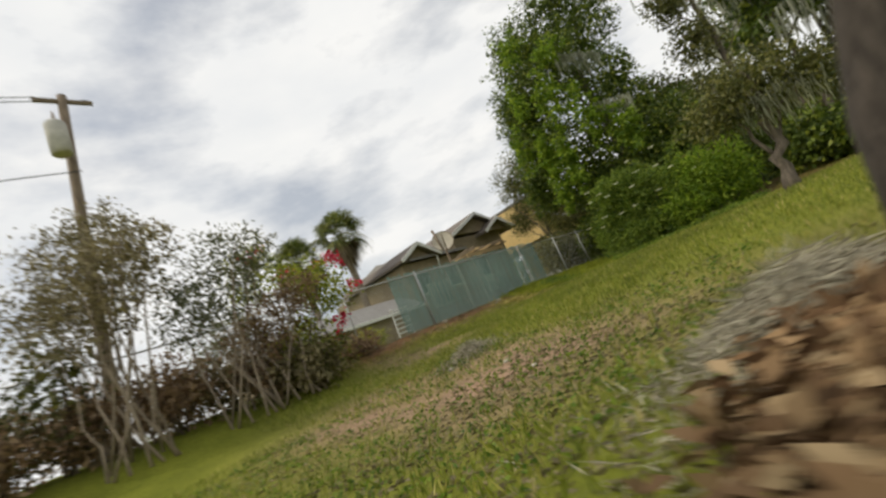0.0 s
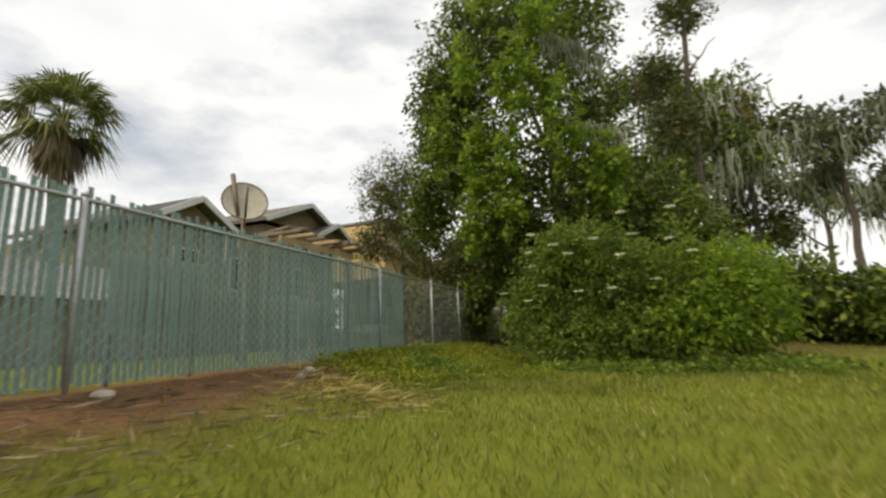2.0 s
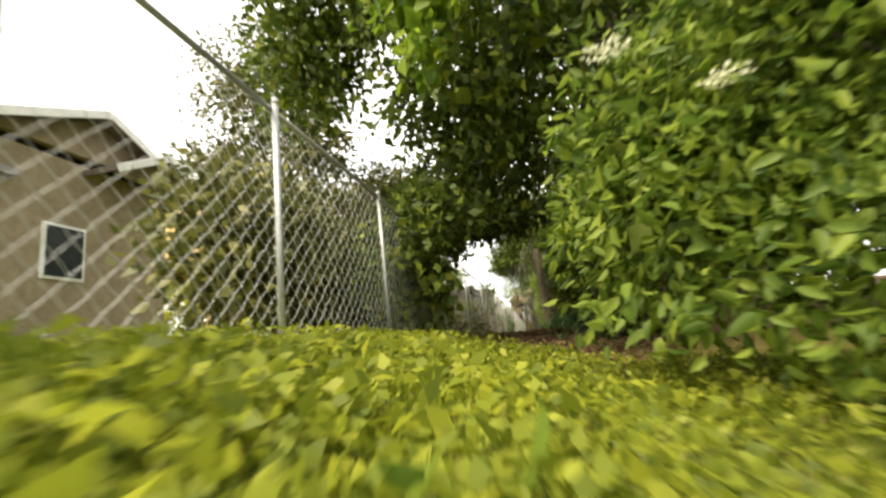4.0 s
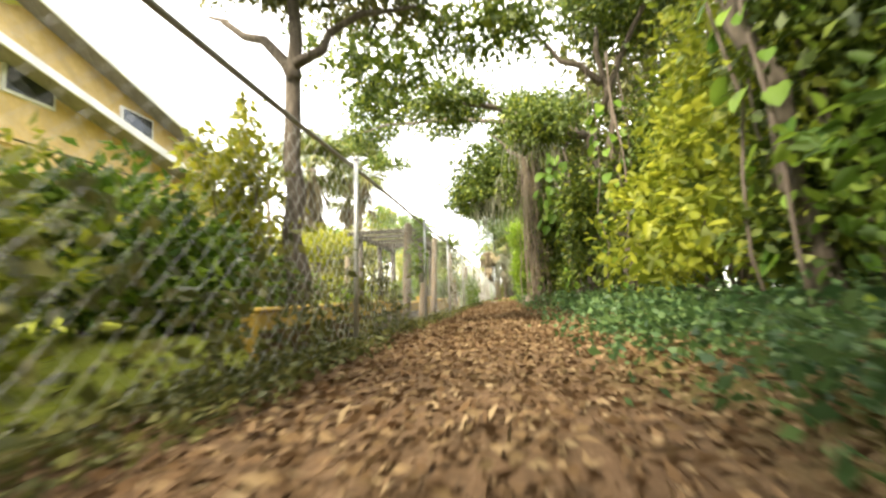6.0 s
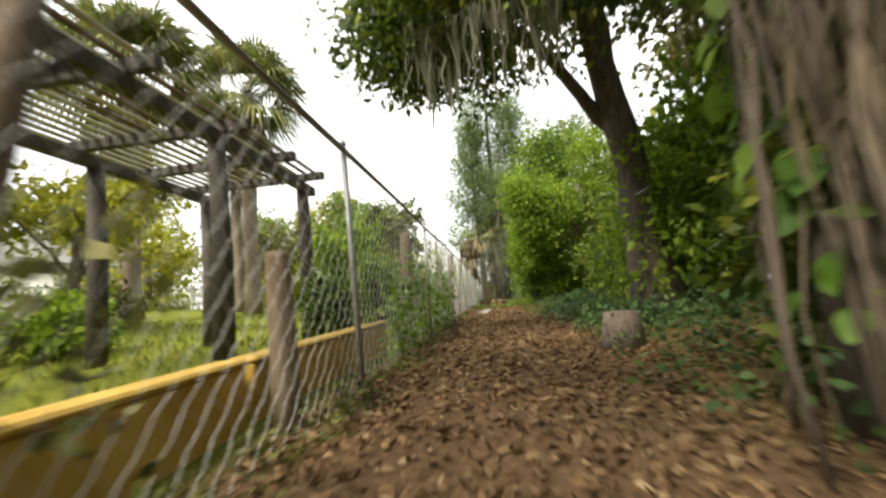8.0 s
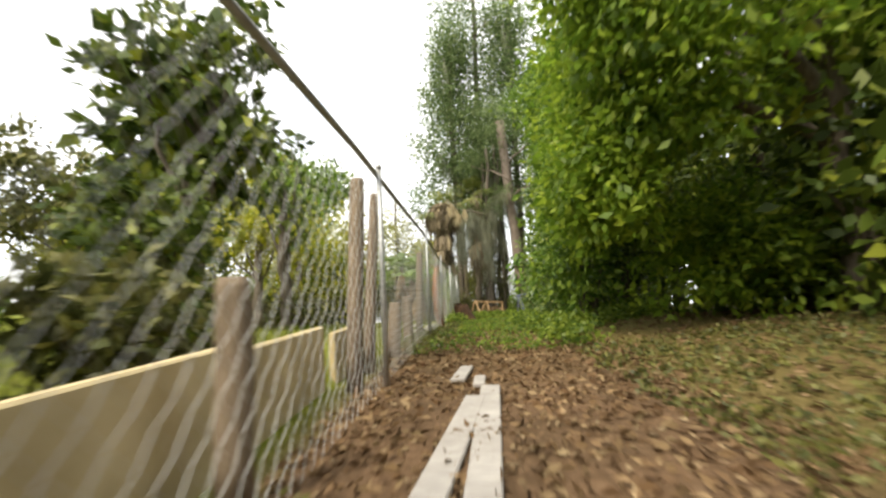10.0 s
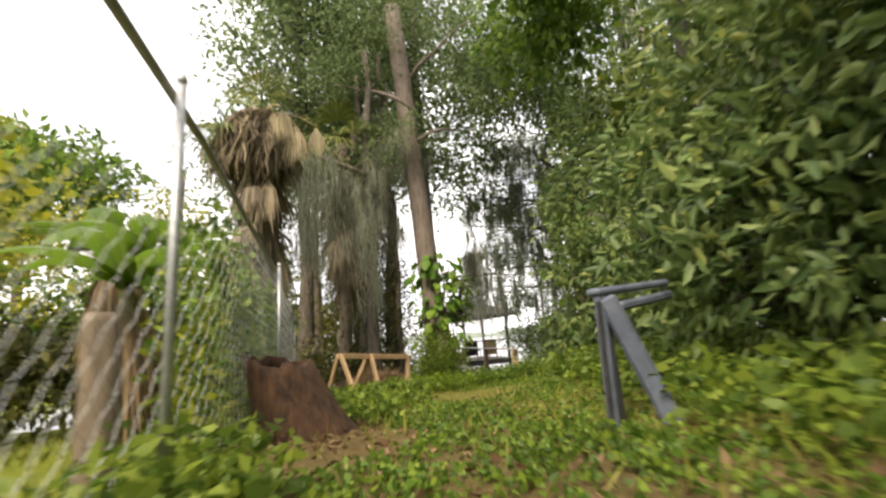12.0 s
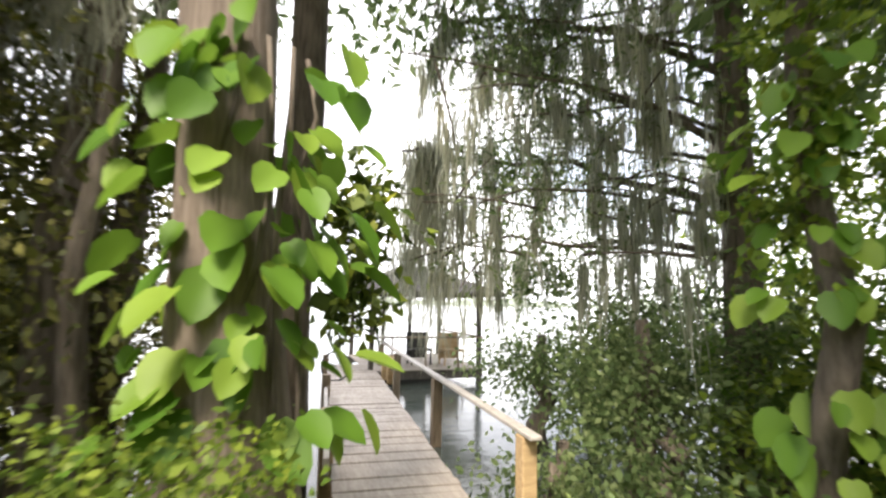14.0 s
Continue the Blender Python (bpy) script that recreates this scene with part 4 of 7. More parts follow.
palm(on(-14.2, 0.4), (-14.2, 0.3, 7.3), 0.19, "cabbage palm with a shaggy round crown beside a taller one", 1.25, 34, 80, 0.7)


# ---- things behind the green fence ----
def tan_house():
    h = root("tan_house", on(-13, 10), "tan gabled house with brown shingle roofs behind the fence", "house")
    block("wall", (-18, 4.15, 0), (-9.6, 9.3, 4.55), STUCCO_TAN, h, bevel=0.02)
    block("wall", (-18, 9.32, 0), (-9.6, 14.7, 5.55), STUCCO_TAN, h, bevel=0.02)

    def gable(y0, y1, x0, x1, eave, ridge, name):
        ym = (y0 + y1) / 2
        v = [(x0, y0 - 0.5, eave - 0.2), (x1, y0 - 0.5, eave - 0.2), (x0, ym, ridge), (x1, ym, ridge), (x0, y1 + 0.5, eave - 0.2), (x1, y1 + 0.5, eave - 0.2)]
        v = v + [(a, b, c + 0.16) for a, b, c in v]
        f = [(0, 1, 3, 2), (2, 3, 5, 4), (6, 8, 9, 7), (8, 10, 11, 9), (1, 7, 9, 3), (3, 9, 11, 5), (0, 2, 8, 6), (2, 4, 10, 8), (0, 6, 7, 1), (4, 5, 11, 10)]
        r = link_mesh("roof", np.array(v), f, ROOF, h, flat=True)
        for a, b in (((x1 + 0.02, y0 - 0.5, eave - 0.15), (x1 + 0.02, ym, ridge + 0.05)), ((x1 + 0.02, ym, ridge + 0.05), (x1 + 0.02, y1 + 0.5, eave - 0.15))):
            board("fascia", a, b, 0.05, 0.22, TRIM_WHITE, r)
        g = link_mesh("gable_wall", np.array([(x1 - 0.5, y0, eave), (x1 - 0.5, y1, eave), (x1 - 0.5, ym, ridge - 0.05), (x1 - 0.7, y0, eave), (x1 - 0.7, y1, eave), (x1 - 0.7, ym, ridge - 0.05)]), [(0, 1, 2), (3, 5, 4), (0, 2, 5, 3), (1, 4, 5, 2), (0, 3, 4, 1)], STUCCO_TAN, h, flat=True)

    gable(9.3, 14.7, -18, -9.0, 5.75, 6.95, "main")
    gable(12.3, 14.9, -17, -8.5, 5.45, 6.2, "low")
    gable(4.2, 6.6, -17, -8.9, 4.75, 5.5, "side")
    v = [(-18, 4.6, 4.75), (-9.25, 4.6, 4.75), (-9.25, 10, 4.75), (-18, 10, 4.75), (-13.5, 5.4, 5.9), (-13.5, 10, 5.9)]
    v = v + [(a, b, c - 0.16) for a, b, c in v]
    link_mesh("roof", np.array(v), [(0, 1, 4), (1, 2, 5, 4), (3, 0, 4, 5), (2, 3, 5), (6, 10, 7), (7, 10, 11, 8), (9, 11, 10, 6), (8, 11, 9), (0, 6, 7, 1), (1, 7, 8, 2), (2, 8, 9, 3), (3, 9, 6, 0)], ROOF_GREY, h, flat=True)
    board("downpipe", (-9.2, 6.9, 4.6), (-9.45, 7.0, 3.4), 0.09, 0.09, TRIM_WHITE, h)
    for y in (5.4, 8.0, 11.4):
        w = block("window", (-9.62, y - 0.55, 2.4), (-9.54, y + 0.55, 3.8), TRIM_WHITE, h, bevel=0.01)
        block("pane", (-9.55, y - 0.47, 2.48), (-9.52, y + 0.47, 3.72), GLASS_DARK, w, bevel=0.005)


tan_house()
shed = root("garden_shed", on(-9, -2), "long low shed with a grey shingle roof", "shed")
block("wall", (-11, -6.5, 0), (-8.4, 3.2, 1.75), STUCCO_TAN, shed, bevel=0.02)
link_mesh("roof", np.array([(-11.3, -7, 1.75), (-8.0, -7, 1.7), (-8.0, 3.6, 1.7), (-11.3, 3.6, 1.75), (-9.8, -6.6, 2.75), (-9.8, 3.2, 2.75)]), [(0, 1, 4), (1, 2, 5, 4), (2, 3, 5), (3, 0, 4, 5), (3, 2, 1, 0)], ROOF_GREY, shed, flat=True)
board("fascia", (-7.98, -7, 1.68), (-7.98, 3.6, 1.68), 0.04, 0.16, TRIM_WHITE, shed)


def satellite_dish():
    d = root("satellite_dish", on(-3.5, 1.75), "large round mesh satellite dish on a steel mast", "satellite dish")
    c = np.array((-3.5, 1.75, 3.72))
    n = np.array((0.72, -0.62, 0.3))
    n /= np.linalg.norm(n)
    s = np.cross(n, (0, 0, 1))
    s /= np.linalg.norm(s)
    u = np.cross(s, n)
    R = 0.52
    rings = []
    for i in range(7):
        q = i / 6 * R
        a = np.arange(24) * 2 * np.pi / 24
        rings.append(c + (np.cos(a)[:, None] * s + np.sin(a)[:, None] * u) * q + n * (q * q * 0.28))
    v = np.concatenate(rings)
    f = [(i * 24 + k, i * 24 + (k + 1) % 24, (i + 1) * 24 + (k + 1) % 24, (i + 1) * 24 + k) for i in range(6) for k in range(24)]
    link_mesh("reflector", v, f, DISH_MESH, d)
    for k in range(8):
        a = k * np.pi / 4
        pts = [c + (np.cos(a) * s + np.sin(a) * u) * q + n * (q * q * 0.28 - 0.02) for q in np.linspace(0.03, R, 5)]
        v, f = tube(pts, 0.014, 5)
        link_mesh("rib", v, f, METAL_BROWN, d)
    v, f = tube(np.concatenate([rings[-1], rings[-1][:1]]), 0.018, 6, cap=False)
    link_mesh("rim", v, f, METAL_BROWN, d)
    v, f = tube([(-3.5 - 0.1, 1.85, ground_z(-3.5, 1.75)), (-3.6, 1.85, 2.2), c - n * 0.12], 0.05, 8)
    link_mesh("mast", v, f, METAL_BROWN, d)
    v, f = tube([c - u * 0.5 + n * 0.1, c + n * 0.55 + u * 0.1], 0.03, 6)
    link_mesh("feed_arm", v, f, METAL_BROWN, d)
    v, f = tube([c + s * 0.15 - u * 0.45 + n * 0.05, c + s * 0.28 + u * 0.72 + n * 0.1], [0.045, 0.06], 8)
    link_mesh("actuator", v, f, METAL_BROWN, d)


satellite_dish()


def lumber_rack():
    r = root("lumber_rack", on(-0.75, 0.6), "timber frame stacked with old boards behind the fence", "rack")
    for x, y in ((-0.62, -0.2), (-0.62, 1.75), (-1.5, -0.2), (-1.5, 1.75)):
        block("leg", (x - 0.045, y - 0.045, 0), (x + 0.045, y + 0.045, 2.06), WOOD_GREY, r, bevel=0.006)
    for x in (-0.6, -1.5):
        board("beam", (x, -0.45, 2.1), (x, 1.95, 2.14), 0.05, 0.14, WOOD_BEAM, r)
    for k, y in enumerate((-0.35, 0.0, 0.35, 0.75, 1.1, 1.45, 1.8)):
        board("rafter", (-0.22, y, 2.23), (-1.75, y + 0.1, 2.25), 0.09, 0.06, WOOD_BEAM if k % 2 else WOOD_GREY, r)
    for k in range(9):
        y = rng.uniform(-0.4, 1.8)
        board("scrap", (rng.uniform(-0.6, -0.3), y, 2.3 + 0.03 * (k % 3)), (rng.uniform(-1.6, -1.0), y + rng.uniform(-0.5, 0.5), 2.32 + 0.05 * (k % 3)), 0.12, 0.05, WOOD_GREY, r)


lumber_rack()
rack = root("white_rack", on(-0.8, -4.5), "white slatted metal rack standing by the fence", "rack")
for y in (-4.85, -4.2):
    board("side", (-0.8, y, 0.02), (-0.8, y + 0.04, 1.0), 0.04, 0.05, TRIM_WHITE, rack)
for k in range(6):
    board("rung", (-0.8, -4.85, 0.16 + 0.155 * k), (-0.8, -4.18, 0.18 + 0.155 * k), 0.04, 0.06, TRIM_WHITE, rack)
for y0, y1, z0, z1 in ((-3.55, -2.4, 0.5, 1.37), (-0.47, 0.13, 0.4, 1.03)):
    p = root("cream_panel", on(-0.16, y0), "ribbed cream panel propped on legs behind the fence", "panel", "cream panels behind the fence")
    block("frame", (-0.18, y0, z0), (-0.15, y1, z1), CREAM, p, bevel=0.005)
    for y in np.arange(y0 + 0.08, y1 - 0.04, 0.12):
        block("ridge", (-0.152, y, z0 + 0.04), (-0.13, y + 0.05, z1 - 0.04), CREAM, p, bevel=0.004)
    for y in (y0 + 0.06, y1 - 0.1):
        block("leg", (-0.22, y, -0.05), (-0.18, y + 0.04, z1 - 0.1), WOOD_GREY, p, bevel=0.004)


def utility_pole():
    p = root("utility_pole", on(-3.8, -12.1), "wooden utility pole with a grey transformer can and wires", "utility pole")
    v, f = tube([(-3.8, -12.1, -0.3), (-3.4, -11.75, 5), (-3, -11.4, 10.2)], [0.17, 0.15, 0.12], 12)
    link_mesh("pole", v, f, WOOD_GREY, p)
    v, f = tube([(-2.65, -11.8, 8.0), (-2.65, -11.8, 8.05), (-2.65, -11.8, 8.95), (-2.65, -11.8, 9.05)], [0.2, 0.26, 0.26, 0.18], 14)
    can = link_mesh("transformer", v, f, CONCRETE, p, "pale grey transformer can")
    for dx in (-0.1, 0.1):
        v, f = tube([(-2.65 + dx, -11.8, 9.0), (-2.65 + dx, -11.8, 9.3)], [0.04, 0.025], 6)
        link_mesh("bushing", v, f, METAL_BROWN, can)
    board("crossarm", (-3.0, -12.1, 10.0), (-3.0, -10.7, 10.0), 0.1, 0.12, WOOD_GREY, p)
    for a, b, s in (((-3, -12.0, 10.1), (-3.5, -40, 9.6), 0.8), ((-3, -10.8, 10.1), (-3.5, -40, 9.9), 0.8), ((-3, -11.4, 7.7), (-3.4, -40, 7.2), 0.9)):
        v, f = tube(bend(a, b, s, 14), 0.016, 4)
        link_mesh("wire", v, f, RUBBER, p)


utility_pole()
leaner = root("lawn_oak", on(11.32, -11.35), "dark oak trunk with grey moss heaped at its foot", "tree")
trunk_and_limbs(on(11.32, -11.35), (12.1, -11.0, 4.4), 0.135, [((11.9, -11.1, 3.4), (10.6, -10.6, 3.5), 0.05), ((11.9, -11.1, 3.6), (11.2, -11.2, 4.3), 0.05), ((11.9, -11.1, 3.8), (13.6, -10.8, 4.6), 0.06)], BARK_DARK, leaner, 0.03, 1.6)
for k in range(9):
    sx = 10.7 + 0.16 * k
    v, f = tube(bend((sx, -10.7 - 0.08 * k, 3.45), (sx - 0.5 - 0.3 * rng.random(), -10.3 - 0.3 * rng.random(), 2.9 + 0.4 * rng.random()), 0, 5, 0.05), np.linspace(0.014, 0.004, 5), 5)
    link_mesh("twig", v, f, BARK, leaner)
n = 8000
at = np.stack([rng.normal(10.75, 0.32, n), rng.normal(-11.9, 0.55, n), np.zeros(n)], 1)
at[:, 2] = height(at[:, 0], at[:, 1]) + 0.28 * rng.random(n) * np.exp(-((at[:, 0] - 10.8) / 0.4) ** 2 - ((at[:, 1] + 11.9) / 0.7) ** 2)
v, f = blades(at, units(n) * (1, 1, 0.4), 0.05 + 0.1 * rng.random(n), 0.06)
link_mesh("moss_heap", v, f, MOSS_HEAP, leaner, "grey moss heaped on the roots", kind="stuff")
n = 5200
mulch = np.stack([rng.normal(11.12, 0.16, n), rng.normal(-12.75, 0.42, n), np.zeros(n)], 1)
mulch[:, 2] = height(mulch[:, 0], mulch[:, 1]) + 0.02 + 0.1 * rng.random(n)
v, f = blades(mulch, units(n) * (1, 1, 0.3), 0.05 + 0.08 * rng.random(n), 0.5)
tagged(link_mesh("bark_mulch", v, f, LITTER), "dark rotten bark mulch at the oak's foot", "mulch", kind="stuff")
n = 2600
tuft = np.stack([rng.normal(5.95, 0.22, n), rng.normal(-8.95, 0.32, n), np.zeros(n)], 1)
tuft[:, 2] = height(tuft[:, 0], tuft[:, 1]) + 0.2 * rng.random(n) * np.exp(-((tuft[:, 0] - 5.95) ** 2 + (tuft[:, 1] + 8.95) ** 2) / 0.09)
v, f = blades(tuft, units(n) * (1, 1, 0.5) + (0, 0, 0.2), 0.04 + 0.09 * rng.random(n), 0.1)
tagged(link_mesh("moss_tuft", v, f, MOSS_HEAP), "grey clump of fallen moss on bare dirt", "moss", kind="stuff")
stones = (((0.35, -3.85), 0.09), ((0.6, -1.2), 0.11), ((0.75, -1.6), 0.07), ((7.4, -9.9), 0.05), ((8.3, -10.6), 0.045), ((6.1, -9.6), 0.05), ((-1.6, 22.4), 0.16), ((-2.4, 23.6), 0.13), ((-1.2, 24.4), 0.12), ((-3.0, 22.0), 0.15), ((-2.0, 25.6), 0.11))
for (x, y), s in stones:
    bm = bmesh.new()
    bmesh.ops.create_icosphere(bm, subdivisions=2, radius=s)
    for v in bm.verts:
        v.co *= 1 + 0.35 * noise.noise(v.co * 9 + Vector((x, y, 0)))
        v.co.z *= 0.6
    bmesh.ops.translate(bm, verts=bm.verts, vec=on(x, y, s * 0.25))
    st = part("stone", bm, STONE, None)
    tagged(st, "pale half-buried stone on bare soil", "stone", "loose stones")


def ribbon(name, pts, wide, lift, mat, label, category):
    """A strip of paving that follows the ground."""
    p = np.asarray(pts, float)
    d = np.gradient(p, axis=0)
    d /= np.linalg.norm(d, axis=1)[:, None]
    s = np.stack([-d[:, 1], d[:, 0]], 1)
    l, r = p + s * wide / 2, p - s * wide / 2
    v = np.concatenate([np.column_stack([q, height(q[:, 0], q[:, 1]) + z]) for q, z in ((l, lift), (r, lift), (l, -0.1), (r, -0.1))])
    n, i = len(p), np.arange(len(p) - 1)
    f = np.concatenate([np.stack([i, i + n, i + n + 1, i + 1], 1), np.stack([i + 2 * n, i, i + 1, i + 2 * n + 1], 1), np.stack([i + n, i + 3 * n, i + 3 * n + 1, i + n + 1], 1)])
    tagged(link_mesh(name, v, f, mat), label, category, kind="structure")


ribbon("road", np.stack([np.linspace(19, 60, 30), np.linspace(28.5, 6, 30)], 1), 3.0, 0.06, CONCRETE, "pale concrete drive beyond the lawn", "road")
deck_shed = root("timber_deck", on(17.2, 26.4), "dark red-brown timber deck with a rail under the trees", "deck")
block("skirt", (15.6, 26.0, 0.1), (18.9, 26.9, 0.95), SHED_RED, deck_shed, bevel=0.02)
for x in (15.7, 16.5, 17.3, 18.1, 18.8):
    block("post", (x - 0.04, 26.0, 0.95), (x + 0.04, 26.08, 1.7), SHED_RED, deck_shed)
board("rail", (15.6, 26.04, 1.72), (18.9, 26.04, 1.72), 0.08, 0.06, SHED_RED, deck_shed)


# ---- the lane: wall, posts and yard behind the fence ----
for y0, y1, h in ((16.2, 20.9, 0.4), (20.95, 23.05, 0.34), (23.3, 24.55, 0.44), (24.6, 27.6, 0.36), (27.7, 31.2, 0.36), (39.2, 40.55, 0.58), (40.6, 42.0, 0.54), (42.3, 43.92, 0.46)):
    w = root("ochre_wall", on(-0.3, y0, 0), "low ochre-painted retaining wall with stain and shadow darkening its foot", "wall", "ochre wall lengths", "structure")
    block("block_course", (-0.6 if y0 < 33 else -0.5, y0, -0.15), (-0.44, y1, h), OCHRE if y0 < 33 else OCHRE_PALE, w, bevel=0.012)
    if y0 < 21:
        # Thin dark facing: stain plus base shadow as colour.
        block("stained_shaded_foot", (-0.44, y0 + 0.01, -0.14), (-0.434, y1 - 0.01, h - 0.14), OCHRE_FOOT, w, "foot of the wall darkened by stain and painted shadow", bevel=0.002)
    if y0 < 33:
        block("coping", (-0.615, y0 - 0.01, h), (-0.425, y1 + 0.01, h + 0.04), OCHRE, w, bevel=0.015)
for x, y, h, r, lean, fall, mt in ((-0.22, 20.45, 1.75, 0.07, 0.05, 0.12, WOOD_GREY), (-0.22, 23.35, 1.86, 0.07, 0.03, 0.3, WOOD_GREY), (-0.12, 25.75, 1.7, 0.055, 0.0, 0.3, WOOD_GREY), (-0.2, 21.75, 0.75, 0.07, 0.05, 0.05, WOOD_GREY), (-0.2, 27.6, 1.0, 0.08, -0.03, 0.0, WOOD_GREY),
                                   (-0.22, 38.75, 1.85, 0.085, 0.08, 0.15, WOOD_GREY), (-0.2, 40.08, 0.9, 0.075, 0.02, -0.03, WOOD_GREY), (-0.22, 42.05, 1.8, 0.065, 0.03, 0.2, WOOD_GREY), (-0.3, 42.95, 1.85, 0.055, 0.08, 0.2, WOOD_GREY), (-0.22, 44.0, 0.66, 0.08, 0.03, 0.05, WOOD_GREY), (-0.22, 45.4, 0.72, 0.08, -0.02, 0.1, WOOD_GREY),
                                   (-0.24, 47.1, 1.6, 0.065, 0.05, 0.15, WOOD_GREY), (-0.12, 53.6, 0.78, 0.075, -0.02, 0.0, WOOD_GREY), (-0.2, 52.6, 0.5, 0.07, 0.0, 0.0, WOOD_GREY), (-0.25, 35.9, 1.5, 0.08, 0.06, 0.1, WOOD_GREY), (-0.22, 31.5, 1.6, 0.08, 0.06, 0.0, WOOD_GREY)):
    g = ground_z(-0.1, y) - 0.1
    v, f = tube([(x, y, g), (x + lean * 0.25, y + fall * 0.25, g + h * 0.35), (x + lean * 0.6, y + 0.02 + fall * 0.6, g + h * 0.7), (x + lean, y + 0.01 + fall, g + h + 0.06), (x + lean * 1.02, y + 0.01 + fall, g + h + 0.1)], [r * 1.15, r, r * 1.04, r * 0.92, r * 0.75], 11, 0.045)
    tagged(link_mesh("wooden_post", v, f, mt), "rusty orange timber post leaning at the fence" if mt is WOOD_RUST else "grey weathered round timber post behind the wire", "post", "old timber posts")


def rust_post():
    """A bowed trunk of rusty wood with a splintered black top, at the fence."""
    p = root("bowed_post", on(-0.08, 50.0), "bowed rusty orange timber post with a splintered black top", "post")
    g = ground_z(0, 50.0)
    v, f = tube([(0.06, 50.25, g - 0.1), (-0.02, 50.05, g + 0.12), (-0.08, 49.85, g + 0.45), (-0.1, 49.78, g + 0.9), (-0.08, 49.85, g + 1.3), (-0.05, 49.95, g + 1.56)], [0.1, 0.085, 0.08, 0.075, 0.07, 0.055], 11, 0.06)
    link_mesh("shaft", v, f, WOOD_RUST, p)
    for dx, dy, h, q in ((0.0, 0.03, 0.26, 0.03), (-0.03, -0.02, 0.14, 0.022), (0.03, 0.0, 0.17, 0.02)):
        v, f = tube([(-0.05 + dx, 49.95 + dy, g + 1.5), (-0.04 + dx * 1.4, 49.99 + dy, g + 1.56 + h * 0.5), (-0.03 + dx * 1.7, 50.04 + dy, g + 1.56 + h)], [q, q * 0.8, q * 0.2], 6, 0.05)
        link_mesh("splinter", v, f, WOOD_DARK, p)


rust_post()


def pergola():
    p = root("pergola", on(-2.4, 29.3), "dark timber pergola with a lath roof in the yard", "pergola")
    g = ground_z(-2.4, 29.3)
    rows = [(-1.6, (27.0, 29.3, 31.4)), (-3.2, (27.3, 29.6, 31.6))]
    for x, ys in rows:
        for y in ys:
            v, f = tube([(x, y, g - 0.1), (x + 0.02, y, 1.3), (x, y, 2.42)], [0.11, 0.1, 0.085], 9, 0.03)
            link_mesh("post", v, f, WOOD_DARK, p)
        board("beam", (x, ys[0] - 0.55, 2.46), (x, ys[-1] + 0.4, 2.4), 0.11, 0.13, WOOD_DARK, p)
    for y in (27.0, 28.1, 29.4, 30.5, 31.5):
        board("crossbeam", (-1.3, y, 2.56), (-3.5, y, 2.54), 0.09, 0.11, WOOD_DARK, p)
    for x in np.arange(-3.4, -1.35, 0.14):
        board("lath", (x, 26.8, 2.635), (x, 31.8, 2.615), 0.055, 0.025, CREAM if int(x * 10) % 3 else WOOD_GREY, p, bevel=0.004)
    board("brace", (-1.6, 27.05, 1.9), (-1.6, 27.7, 2.4), 0.06, 0.08, WOOD_DARK, p)


pergola()


